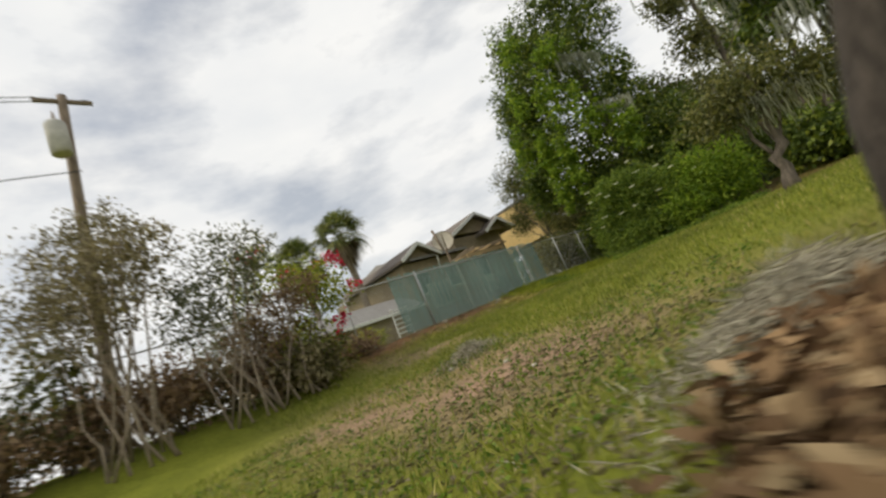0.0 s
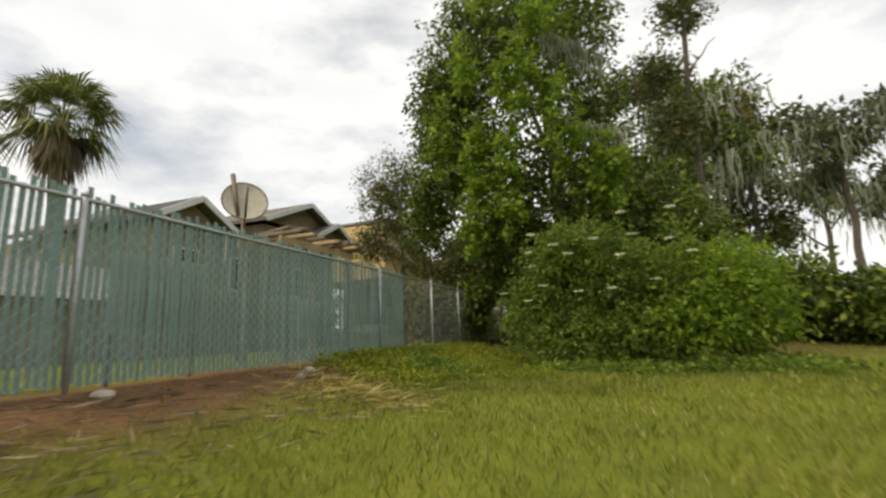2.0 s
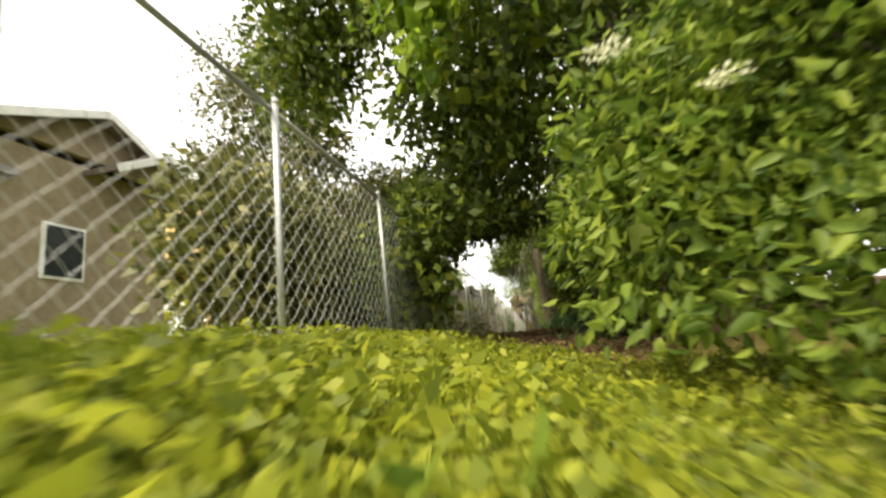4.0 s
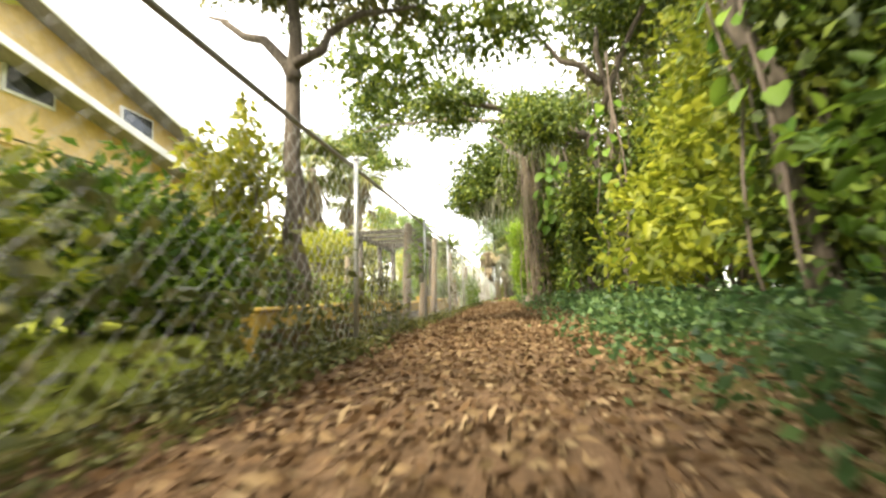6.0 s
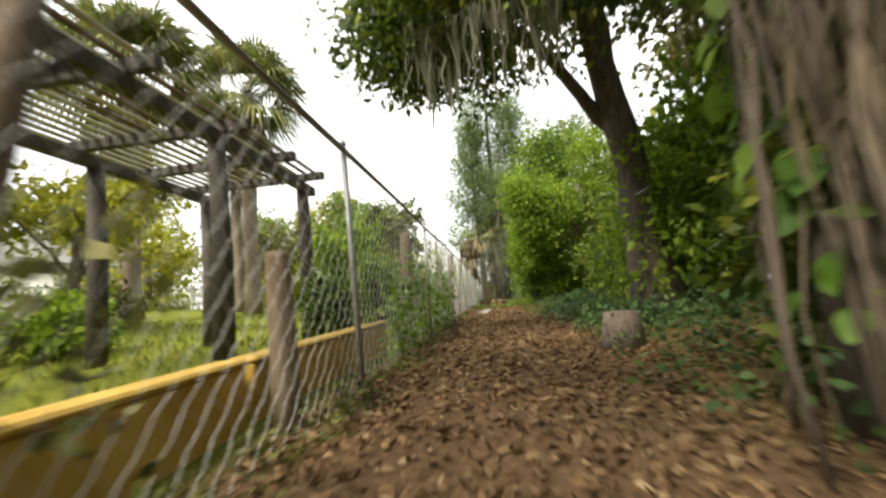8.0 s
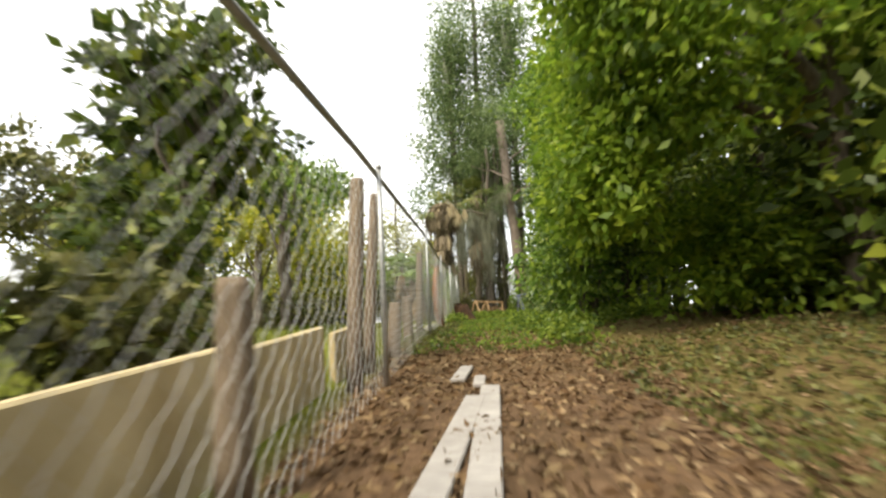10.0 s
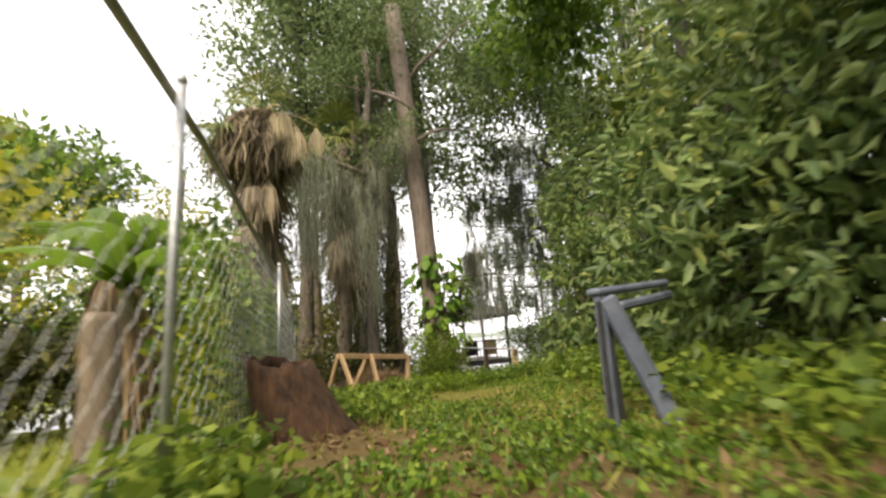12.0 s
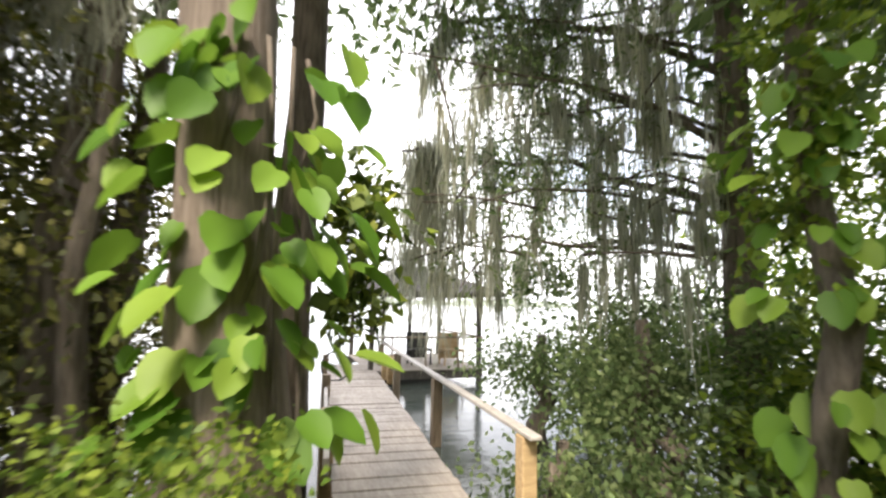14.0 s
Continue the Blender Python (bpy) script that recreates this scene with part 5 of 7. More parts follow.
def yellow_house():
    h = root("yellow_house", on(-10, 23), "two-storey yellow stucco house with arched porch openings", "house")
    x = -8.0
    gy = 1.0
    # porch wall with arches: piers and arch heads
    ys = [19.7, 21.5, 23.3, 25.1, 26.9, 28.0]
    for k in range(5):
        pier = block("pier", (x - 0.35, ys[k], gy - 0.3), (x, ys[k] + 0.5, 3.6), STUCCO_YELLOW, h, bevel=0.01)
    for k in range(4):
        y0, y1 = ys[k] + 0.5, ys[k + 1]
        ym, rad = (y0 + y1) / 2, (y1 - y0) / 2
        a = np.linspace(0, np.pi, 11)
        arc = [(ym - rad * math.cos(q), 2.75 + rad * 0.75 * math.sin(q)) for q in a]
        v, f = [], []
        for xx in (x, x - 0.35):
            v += [(xx, yy, zz) for yy, zz in arc] + [(xx, yy, 3.75) for yy, _ in arc]
        for i in range(10):
            f += [(i, i + 1, 11 + i + 1, 11 + i), (22 + i, 33 + i, 33 + i + 1, 22 + i + 1), (i, 22 + i, 22 + i + 1, i + 1)]
        link_mesh("arch", np.array(v), f, STUCCO_YELLOW, h, flat=True)
    block("back_wall", (x - 3.2, 18.6, gy - 0.3), (x - 3.0, 28.6, 3.7), STUCCO_YELLOW, h)
    block("porch_floor", (x - 3.2, 18.6, gy - 0.3), (x + 0.1, 28.6, gy + 0.15), CONCRETE, h)
    block("porch_ceiling", (x - 3.2, 18.6, 3.7), (x + 0.05, 28.6, 3.8), STUCCO_YELLOW, h)
    w = block("screen_door", (x - 2.99, 21.5, gy + 0.15), (x - 2.93, 23.5, 3.2), GLASS_DARK, h)
    # lower roof slopes down toward the lake, upper storey behind
    for nm, z0, z1, x0, x1, y0, y1 in (("lower_roof", 3.6, 5.8, x - 3.3, x + 0.45, 28.0, 18.0), ("upper_roof", 4.85, 7.4, x - 6.5, x + 0.4, 27.15, 18.0)):
        v = [(x0, y0, z0), (x1, y0, z0), (x1, y1, z1), (x0, y1, z1)]
        v = v + [(a, b, c + 0.14) for a, b, c in v]
        r = link_mesh(nm, np.array(v), [(3, 2, 1, 0), (4, 5, 6, 7), (0, 1, 5, 4), (1, 2, 6, 5), (2, 3, 7, 6), (3, 0, 4, 7)], ROOF_GREY, h, flat=True)
        board("fascia", (x1 + 0.03, y0, z0 + 0.06), (x1 + 0.03, y1, z1 + 0.06), 0.05, 0.2, TRIM_WHITE, r)
    v = np.array([(x - 0.1, 27.0, 3.9), (x - 0.1, 18.0, 3.9), (x - 0.1, 18.0, 7.3), (x - 0.1, 27.0, 5.15), (x - 6, 27.0, 3.9), (x - 6, 18.0, 3.9), (x - 6, 18.0, 7.3), (x - 6, 27.0, 5.15)])
    link_mesh("upper_wall", v, [(0, 3, 2, 1), (4, 5, 6, 7), (0, 4, 7, 3), (1, 2, 6, 5)], STUCCO_YELLOW, h, flat=True)
    for y in (20.2, 23.0):
        wi = block("window", (x - 0.12, y, 4.75), (x - 0.04, y + 1.1, 5.6), TRIM_WHITE, h)
        block("pane", (x - 0.06, y + 0.08, 4.82), (x - 0.02, y + 1.02, 5.53), GLASS_DARK, wi, bevel=0.004)


yellow_house()
fence_w = root("white_picket_rail", on(-14, 38), "white painted picket rail across the far yard", "railing")
gz = ground_z(-14, 42)
for y in np.arange(37, 50.1, 2.0):
    block("post", (-14.05, y - 0.05, gz - 0.2), (-13.95, y + 0.05, gz + 1.05), TRIM_WHITE, fence_w)
for z in (0.2, 0.95):
    board("rail", (-14, 37, gz + z), (-14, 49, gz + z), 0.05, 0.08, TRIM_WHITE, fence_w)
for y in np.arange(37.15, 49, 0.2):
    block("picket", (-14.02, y - 0.03, gz + 0.1), (-13.98, y + 0.03, gz + 1.0), TRIM_WHITE, fence_w, bevel=0.004)
cot = root("white_cottage", on(-19, 46), "small white cottage seen through the yard trees", "cottage")
block("wall", (-22, 43.5, 0.6), (-18, 48.5, 3.6), TRIM_WHITE, cot)
link_mesh("roof", np.array([(-22.3, 43, 3.5), (-17.7, 43, 3.5), (-17.7, 49, 3.5), (-22.3, 49, 3.5), (-20, 43.4, 4.9), (-20, 48.6, 4.9)]), [(0, 1, 4), (1, 2, 5, 4), (2, 3, 5), (3, 0, 4, 5), (3, 2, 1, 0)], ROOF_GREY, cot, flat=True)
for y in (44.3, 46.6):
    block("window", (-18.02, y, 1.7), (-17.96, y + 1.0, 2.8), GLASS_DARK, cot)

palm(on(-8.1, 42.0), (-8.0, 42.0, 9.2), 0.26, "tall cabbage palm in the yard", 1.75, 44, 40, 2.2)
palm(on(-9.3, 37.4), (-9.2, 37.3, 7.9), 0.26, "tall cabbage palm beside another in the yard", 1.75, 44, 44, 2.4)
palm(on(-9.2, 43.0), (-9.1, 43.0, 7.2), 0.2, "shorter cabbage palm in the yard", 1.2, 26, 16, 0.6)

# yard trees and shrubs
for x, y, h, w, m, leaf, n in ((-7.2, 33.5, 3.6, 1.9, LEAF_YELLOW, 0.16, 4200), (-11.0, 31.5, 5.0, 2.6, LEAF_YELLOW, 0.18, 5200), (-4.2, 45.8, 5.0, 1.1, LEAF_DEEP, 0.26, 2400), (-2.7, 43.9, 4.6, 1.0, LEAF_DEEP, 0.18, 3200), (-6.2, 53.3, 4.9, 2.2, LEAF_YELLOW, 0.17, 5600), (-8.4, 62.2, 7.6, 2.3, LEAF_VINE, 0.2, 6500), (-3.9, 49.8, 4.9, 0.9, LEAF_DEEP, 0.2, 900), (-13.6, 78.2, 14.5, 4.6, LEAF_VINE, 0.4, 9000), (-18.5, 81.0, 15.0, 4.8, LEAF_YELLOW, 0.42, 8000), (-23.0, 74.0, 12.0, 4.0, LEAF_VINE, 0.4, 6000), (-13, 54, 7.0, 3.2, LEAF_OLIVE, 0.24, 6500), (-18, 62, 9, 4, LEAF_VINE, 0.3, 6000), (-24, 50, 9, 4.5, LEAF_OLIVE, 0.32, 6000), (-26, 36, 10, 5, LEAF_OLIVE, 0.34, 6500), (-20, 29, 8, 3.5, LEAF_VINE, 0.28, 5500), (-3.4, 38.0, 3.0, 1.2, LEAF_BRIGHT, 0.15, 2600), (-6.0, 60.5, 4.0, 1.6, LEAF_BRIGHT, 0.2, 3200)):
    b = on(x, y)
    limbs = [((x, y, b[2] + h * 0.3), (x + w * 0.6 * math.cos(k * 2.1 + y), y + w * 0.6 * math.sin(k * 2.1 + y), b[2] + h * (0.55 + 0.1 * k)), 0.05) for k in range(4)]
    cl = [((x, y, b[2] + h * 0.68), (w, w, h * 0.3), n // 3)] + [(lb[1], (w * 0.6, w * 0.6, h * 0.17), n // 9) for lb in limbs]
    broad_tree("yard_tree", b, (x, y, b[2] + h * 0.75), 0.11 + 0.01 * h, limbs, cl, leaf, m, "round-crowned yard tree on open grass", twig=0.1 * w + 0.08)
for x, y, w, h, m, n in ((-1.6, 14.6, 0.8, 1.3, LEAF_WEED, 2600), (-1.7, 17.2, 0.8, 1.2, LEAF_VINE, 3200), (-2.4, 14.2, 1.0, 4.0, LEAF_YELLOW, 5000), (-1.5, 13.2, 0.7, 1.6, LEAF_YELLOW, 2200), (-2.6, 16.9, 1.0, 1.9, LEAF_VINE, 3500), (-1.9, 18.2, 0.7, 3.0, LEAF_YELLOW, 2400), (-3.6, 18.6, 1.2, 2.0, LEAF_YELLOW, 3000), (-2.8, 12.6, 1.1, 2.0, LEAF_WEED, 2800), (-3.0, 15.6, 1.2, 2.0, LEAF_YELLOW, 3200), (-1.1, 12.4, 0.5, 1.0, LEAF_WEED, 1600), (-2.2, 19.6, 0.7, 0.9, LEAF_VINE, 2000), (-1.2, 25.4, 0.35, 0.75, LEAF_VINE, 1200), (-0.95, 30.6, 0.3, 1.0, LEAF_VINE, 1300), (-1.0, 33.2, 0.4, 1.2, LEAF_VINE, 1700), (-1.1, 35.2, 0.45, 1.1, LEAF_OLIVE, 1700), (-4.6, 30.5, 0.8, 0.8, LEAF_BRIGHT, 1600), (-5.4, 24.6, 1.1, 0.7, LEAF_GREY, 2000), (-6.4, 27.6, 1.2, 0.9, LEAF_OLIVE, 2000), (-8.6, 35.4, 1.4, 1.0, LEAF_OLIVE, 2400), (-3.8, 50.4, 0.9, 1.1, LEAF_OLIVE, 2200), (-1.2, 39.0, 0.5, 0.9, LEAF_OLIVE, 1800), (-2.3, 42.6, 0.7, 2.0, LEAF_DEEP, 3000), (-1.6, 41.2, 0.6, 0.9, LEAF_OLIVE, 1600), (-2.6, 40.2, 0.8, 1.9, LEAF_YELLOW, 2200)):
    g = ground_z(x, y)
    shrub(on(x, y), [((x, y, g + h * 0.5), (w, w * 1.3, h * 0.6), n)], 0.12, m, "leafy shrub in the yard behind the fence", 6, "shrub", name="yard_shrub", twig=0.16)
for x, y, z in ((-8.8, 31.0, 7.6), (-9.6, 31.8, 7.0), (-8.1, 30.5, 6.3)):
    pp = root("papaya_tree", on(x, y), "slender papaya with a tuft of lobed leaves", "tree", "papaya trees")
    v, f = tube(bend(on(x, y), (x, y, z), 0, 8, 0.03), np.linspace(0.11, 0.06, 8), 8)
    link_mesh("trunk", v, f, BARK_GREY, pp)
    fans = []
    for k in range(11):
        a, e = k * 2.4, 0.5 - 0.08 * k
        d = np.array([math.cos(a) * math.cos(e), math.sin(a) * math.cos(e), math.sin(e)])
        tip = np.array((x, y, z)) + d * 0.9
        fans += [tube([(x, y, z), tip], [0.02, 0.012], 4), fan_leaf(tip, d - (0, 0, 0.3), 0.62, 10, 4.6, 0.2)]
    v, f = join(fans)
    link_mesh("crown", v, f, LEAF_VINE, pp)

def banana_plant(x, y, tall, turn, label):
    """A soft stem, broad arching leaves with a raised rib, and dead leaves hanging round the stem."""
    p = root("banana_plant", on(x, y), label, "banana plant", "banana plants in the yard")
    g = ground_z(x, y)
    v, f = tube(bend((x, y, g - 0.05), (x + 0.05, y, g + tall), 0, 8, 0.03), np.linspace(0.12, 0.05, 8), 9)
    link_mesh("stem", v, f, PALM_TRUNK, p)
    for k in range(8):
        a, reach, lift = turn + k * 2.4, rng.uniform(1.0, 1.5), rng.uniform(0.25, 0.8)
        s = np.linspace(0, 1, 11)
        d, side = np.array((math.cos(a), math.sin(a), 0)), np.array((-math.sin(a), math.cos(a), 0))
        mid = np.array((x + 0.05, y, g + tall)) + np.outer(s * reach, d) + np.outer(lift * (2.2 * s - 2.4 * s * s) + 0.3 * s, (0, 0, 1))
        half = 0.2 * np.sin(np.pi * np.clip(0.12 + 0.88 * s, 0, 1)) ** 0.6 * (1 + 0.15 * np.sin(s * 37))
        v = np.concatenate([mid + np.outer(half, side) - np.outer(half * 0.35, (0, 0, 1)), mid, mid - np.outer(half, side) - np.outer(half * 0.35, (0, 0, 1))])
        i = np.arange(10)
        f = np.concatenate([np.stack([i, i + 1, i + 12, i + 11], 1), np.stack([i + 11, i + 12, i + 23, i + 22], 1)])
        link_mesh("leaf", v, f, LEAF_VINE, p)
    fans = []
    for k in range(12):
        a = k * 2.4
        top = np.array((x + 0.12 * math.cos(a), y + 0.12 * math.sin(a), g + tall * rng.uniform(0.55, 0.95)))
        fans.append(fan_leaf(top, np.array((0.25 * math.cos(a), 0.25 * math.sin(a), -1.0)), rng.uniform(0.6, 1.1), 6, 0.35, 0.4))
    v, f = join(fans)
    link_mesh("dead_leaves", v, f, LEAF_RUST, p, "brown dead leaves hanging round the stem", kind="stuff")


for x, y, tall, turn in ((-1.75, 58.6, 2.3, 0.3), (-2.3, 59.2, 2.6, 1.5), (-1.45, 57.4, 1.7, 2.2)):
    banana_plant(x, y, tall, turn, "banana plant with arching leaves and brown dead skirts")

# ---- the lane's right side: trunks, climbers, hedge, overhanging oak ----
# hedge lengths: centre x, y, half width, length, height, mass
hedge = ((4.1, 14.0, 1.1, 2.4, 3.2, LEAF_VINE, 6500), (3.9, 18.2, 1.0, 2.2, 3.4, LEAF_WEED, 4500), (4.7, 22.0, 1.2, 2.2, 4.2, LEAF_ELDER, 6000), (4.4, 28.0, 1.2, 2.6, 3.4, LEAF_VINE, 6000), (4.0, 32.5, 1.2, 2.4, 3.2, LEAF_BRIGHT, 6000), (4.6, 36.5, 1.3, 2.4, 3.6, LEAF_DEEP, 5500))
for x, y, w, ln, h, m, n in hedge:
    g, n = ground_z(x, y), int(n * 1.05)
    shrub(on(x, y), [((x, y, g + h * 0.52), (w, ln, h * 0.5), n), ((x - 0.5, y, g + h * 0.25), (w * 0.9, ln, h * 0.28), n // 3), ((x + 0.3, y - 0.5, g + h * 0.9), (w, ln * 0.8, h * 0.3), n // 3)], 0.105, m, "dense tangled undergrowth walling the lane", 9, "undergrowth", name="undergrowth", twig=0.2, half=0.95, top=2.2, fine=x < 4.3)
for x, y, w, ln, h, m, n in ((3.5, 11.0, 0.9, 1.6, 2.6, LEAF_ELDER, 4800), (3.1, 47.6, 0.95, 2.0, 6.4, LEAF_VINE, 11000), (3.4, 51.2, 1.0, 1.9, 5.8, LEAF_GRAPE, 11000), (4.3, 49.4, 1.4, 2.4, 4.8, LEAF_DEEP, 7500), (4.2, 54.0, 1.2, 1.9, 3.4, LEAF_GRAPE, 8000), (5.6, 56.6, 1.4, 2.0, 3.0, LEAF_GRAPE, 7000), (5.1, 58.3, 0.8, 0.9, 5.6, LEAF_GRAPE, 4200), (6.9, 60.0, 1.0, 1.2, 4.6, LEAF_GRAPE, 4200), (8.5, 61.0, 1.2, 1.3, 7.0, LEAF_BRIGHT, 6500), (10.4, 62.4, 1.3, 1.3, 7.0, LEAF_VINE, 5500), (8.2, 62.2, 1.4, 1.7, 1.9, LEAF_ELDER, 4800), (6.2, 52.4, 1.8, 2.6, 6.6, LEAF_DEEP, 9000), (7.2, 56.0, 1.8, 2.4, 7.0, LEAF_DEEP, 9000)):
    g, n = ground_z(x, y), int(n * 1.0)
    shrub(on(x, y), [((x, y, g + h * 0.5), (w, ln, h * 0.52), n), ((x - 0.35, y - 0.2, g + h * 0.22), (w, ln, h * 0.26), n // 3)], (0.125 if m is LEAF_GRAPE and y > 53 else 0.105) if y < 59 else 0.085, m, "leafy bright green undergrowth beside the lane", 9, "undergrowth", name="undergrowth", wide=0.36 if m is LEAF_GRAPE and y > 53 else 0.5, twig=0.18, half=1.0, top=2.0, fine=x < 4.5, core=0.0 if m is LEAF_GRAPE else 0.06, thin=0.8 if m is LEAF_GRAPE else 0.62)

# overhanging bush with a dark hollow under it
hang = root("spreading_tree", on(5.6, 44.2), "broad leafy tree arching low over a dark hollow", "tree")
trunk_and_limbs(on(5.6, 44.2), (4.7, 43.6, 4.6), 0.18, [((5.2, 43.9, 2.2), (2.6, 43.6, 3.2), 0.09), ((4.6, 43.5, 2.6), (3.4, 42.6, 4.0), 0.08), ((4.4, 43.3, 3.0), (4.6, 45.6, 5.0), 0.08)], BARK, hang)
crown([((3.2, 43.4, 3.7), (1.5, 2.1, 1.9), 6500), ((2.5, 44.4, 2.1), (0.8, 1.4, 1.1), 4200), ((2.4, 43.2, 4.2), (0.8, 1.5, 1.5), 3500), ((3.0, 45.2, 3.4), (1.2, 1.6, 2.0), 7000), ((4.6, 45.0, 1.2), (1.6, 1.4, 1.2), 5000), ((5.1, 43.7, 4.0), (1.3, 1.0, 1.4), 3000), ((6.5, 44.6, 4.4), (1.5, 1.2, 1.7), 3000), ((5.7, 43.9, 6.0), (1.7, 1.3, 1.3), 2200)], 0.115, LEAF_BRIGHT, "crown", hang, 0.5, twig=0.2, thin=0.85)

oak = root("live_oak", on(3.4, 32.2), "live oak leaning its dark crown over the lane", "tree")
trunk_and_limbs(on(3.4, 32.2), (2.8, 31.8, 5.0), 0.3, [((3.2, 32.1, 2.8), (0.9, 31.2, 4.8), 0.13), ((3.0, 32.0, 3.4), (1.8, 30.0, 5.6), 0.12), ((3.0, 32.0, 3.6), (3.6, 34.2, 5.8), 0.12)], BARK, oak)
crown([((1.0, 31.4, 5.2), (2.3, 2.2, 2.2), 11000), ((2.9, 31.6, 6.0), (2.6, 2.6, 2.0), 9500), ((0.2, 31.2, 4.3), (1.2, 1.5, 1.1), 4200), ((2.4, 29.8, 4.6), (1.6, 1.3, 1.4), 4500)], 0.12, LEAF_DEEP, "crown", oak, 0.5, twig=0.2, top=2.2)
moss_on("moss", [((0.2, 30.6, 4.0), (2.2, 30.2, 4.2)), ((1.2, 30.0, 4.8), (3.0, 29.4, 4.6))], 260, 1.5, oak, 0.03, 2.4)

# nearer trees with aerial roots and climbers
for nm, b, tp, r, lean in (("climber_tree", (2.45, 26.9), (2.3, 27.6, 5.6), 0.13, 0), ("climber_tree", (3.4, 25.3), (3.15, 27.2, 5.4), 0.11, 0), ("climber_tree", (3.5, 20.9), (3.3, 21.1, 5.2), 0.08, 0), ("climber_tree", (3.6, 16.2), (3.2, 16.4, 5.2), 0.09, 0)):
    t = root(nm, on(*b), "vine-clad tree trunk with hanging roots beside the lane", "tree", "vine-clad trees")
    trunk_and_limbs(on(*b), tp, r, [((tp[0], tp[1], tp[2] * 0.8), (tp[0] - 1.6, tp[1] + 0.8, tp[2] + 0.6), 0.07), ((tp[0], tp[1], tp[2] * 0.7), (tp[0] + 1.0, tp[1] - 0.7, tp[2] + 0.9), 0.07)], BARK, t, 0.08)
    for k in range(7):
        a = rng.random() * 6.28
        x, y = b[0] + 0.32 * math.cos(a), b[1] + 0.32 * math.sin(a)
        if abs(x - lane_x(y)) < 0.72:
            continue
        v, f = tube(bend((tp[0] + 0.3 * math.cos(a), tp[1] + 0.3 * math.sin(a), tp[2] - 0.6), on(x, y), 0, 9, 0.05), rng.uniform(0.008, 0.022), 5)
        link_mesh("hanging_root", v, f, BARK_GREY, t)
    crown([((tp[0] + 0.3, tp[1], tp[2] + 0.5), (1.7, 1.7, 1.1), 6000), ((b[0] + 0.3, b[1] + 0.2, 2.4), (0.65, 0.7, 1.6), 5500), ((b[0] + 0.1, b[1] + 0.3, 0.9), (0.5, 0.6, 0.9), 2600)], 0.1, LEAF_DEEP, "crown", t, 0.5, twig=0.2, half=0.8, top=2.3)
    n = 46
    u = rng.random(n)
    a = rng.uniform(2.2, 5.6, n)
    at = np.stack([b[0] + (tp[0] - b[0]) * u + 0.26 * np.cos(a), b[1] + (tp[1] - b[1]) * u + 0.26 * np.sin(a), 0.5 + 3.4 * u], 1)
    keep = clear(at, 0.75, 2.0)
    heart_leaves(at[keep], np.stack([np.cos(a), np.sin(a), -1.2 + 0 * a], 1)[keep], rng.uniform(0.1, 0.22, n)[keep], "climber_leaves", POTHOS, t, "broad glossy climber leaves")
figs = root("hanging_root_curtain", on(2.3, 26.7), "pale thin roots hanging in a curtain beside a trunk", "aerial roots")
for k in range(26):
    x, y = 2.2 + rng.normal(0, 0.13), 26.6 + rng.normal(0, 0.28)
    low = ground_z(x, y) if k % 3 else rng.uniform(0.8, 2.2)
    v, f = tube(bend((x - 0.05, y + rng.normal(0.2, 0.15), rng.uniform(4.6, 6.0)), (x + rng.normal(0, 0.05), y, low), 0, 12, 0.035), rng.uniform(0.005, 0.014), 5)
    link_mesh("root", v, f, BARK_PALE if k % 4 else BARK_GREY, figs)
n = 260
v, f = strands(np.stack([rng.normal(2.35, 0.16, n), rng.normal(26.75, 0.25, n), rng.uniform(1.2, 4.6, n)], 1), 0.3 + 1.0 * rng.random(n), 0.007, 5, 0.25)
link_mesh("root_fringe", v, f, PALM_DEAD, figs, "fine dry root fibres", kind="stuff")
ivy = root("broad_leaf_climber", on(3.3, 25.6), "climber with large drooping yellow-green leaves on a trunk", "climber")
n = 30
u = rng.random(n)
at = np.stack([rng.normal(2.95, 0.2, n), rng.normal(26.3, 0.25, n), 2.3 + 2.2 * u], 1)
heart_leaves(at, np.stack([rng.normal(-0.25, 0.3, n), rng.normal(-0.35, 0.3, n), -1.0 + 0 * u], 1), rng.uniform(0.2, 0.42, n), "leaves", POTHOS, ivy)
for k in range(4):
    v, f = tube(bend(on(3.3 + 0.05 * k, 25.5), (2.85 + 0.1 * k, 26.3, 4.6), 0, 10, 0.06), 0.012, 5)
    link_mesh("stem", v, f, BARK, ivy)
spray = root("overhanging_bough", on(3.6, 24.0), "oak bough reaching over the lane", "tree")
v, f = tube(bend((3.6, 24.0, ground_z(3.6, 24)), (3.7, 24.4, 4.4), 0, 8, 0.05), np.linspace(0.2, 0.13, 8), 9, 0.04)
link_mesh("trunk", v, f, BARK, spray)
v, f = tube(bend((3.7, 24.4, 4.3), (-2.4, 25.0, 6.0), -0.3, 9, 0.06), np.linspace(0.12, 0.03, 9), 7, 0.05)
link_mesh("limb", v, f, BARK, spray)
v, f = tube(bend((3.7, 24.4, 4.3), (-4.6, 30.4, 7.1), -0.5, 9, 0.06), np.linspace(0.1, 0.02, 9), 7, 0.05)
link_mesh("limb", v, f, BARK, spray)
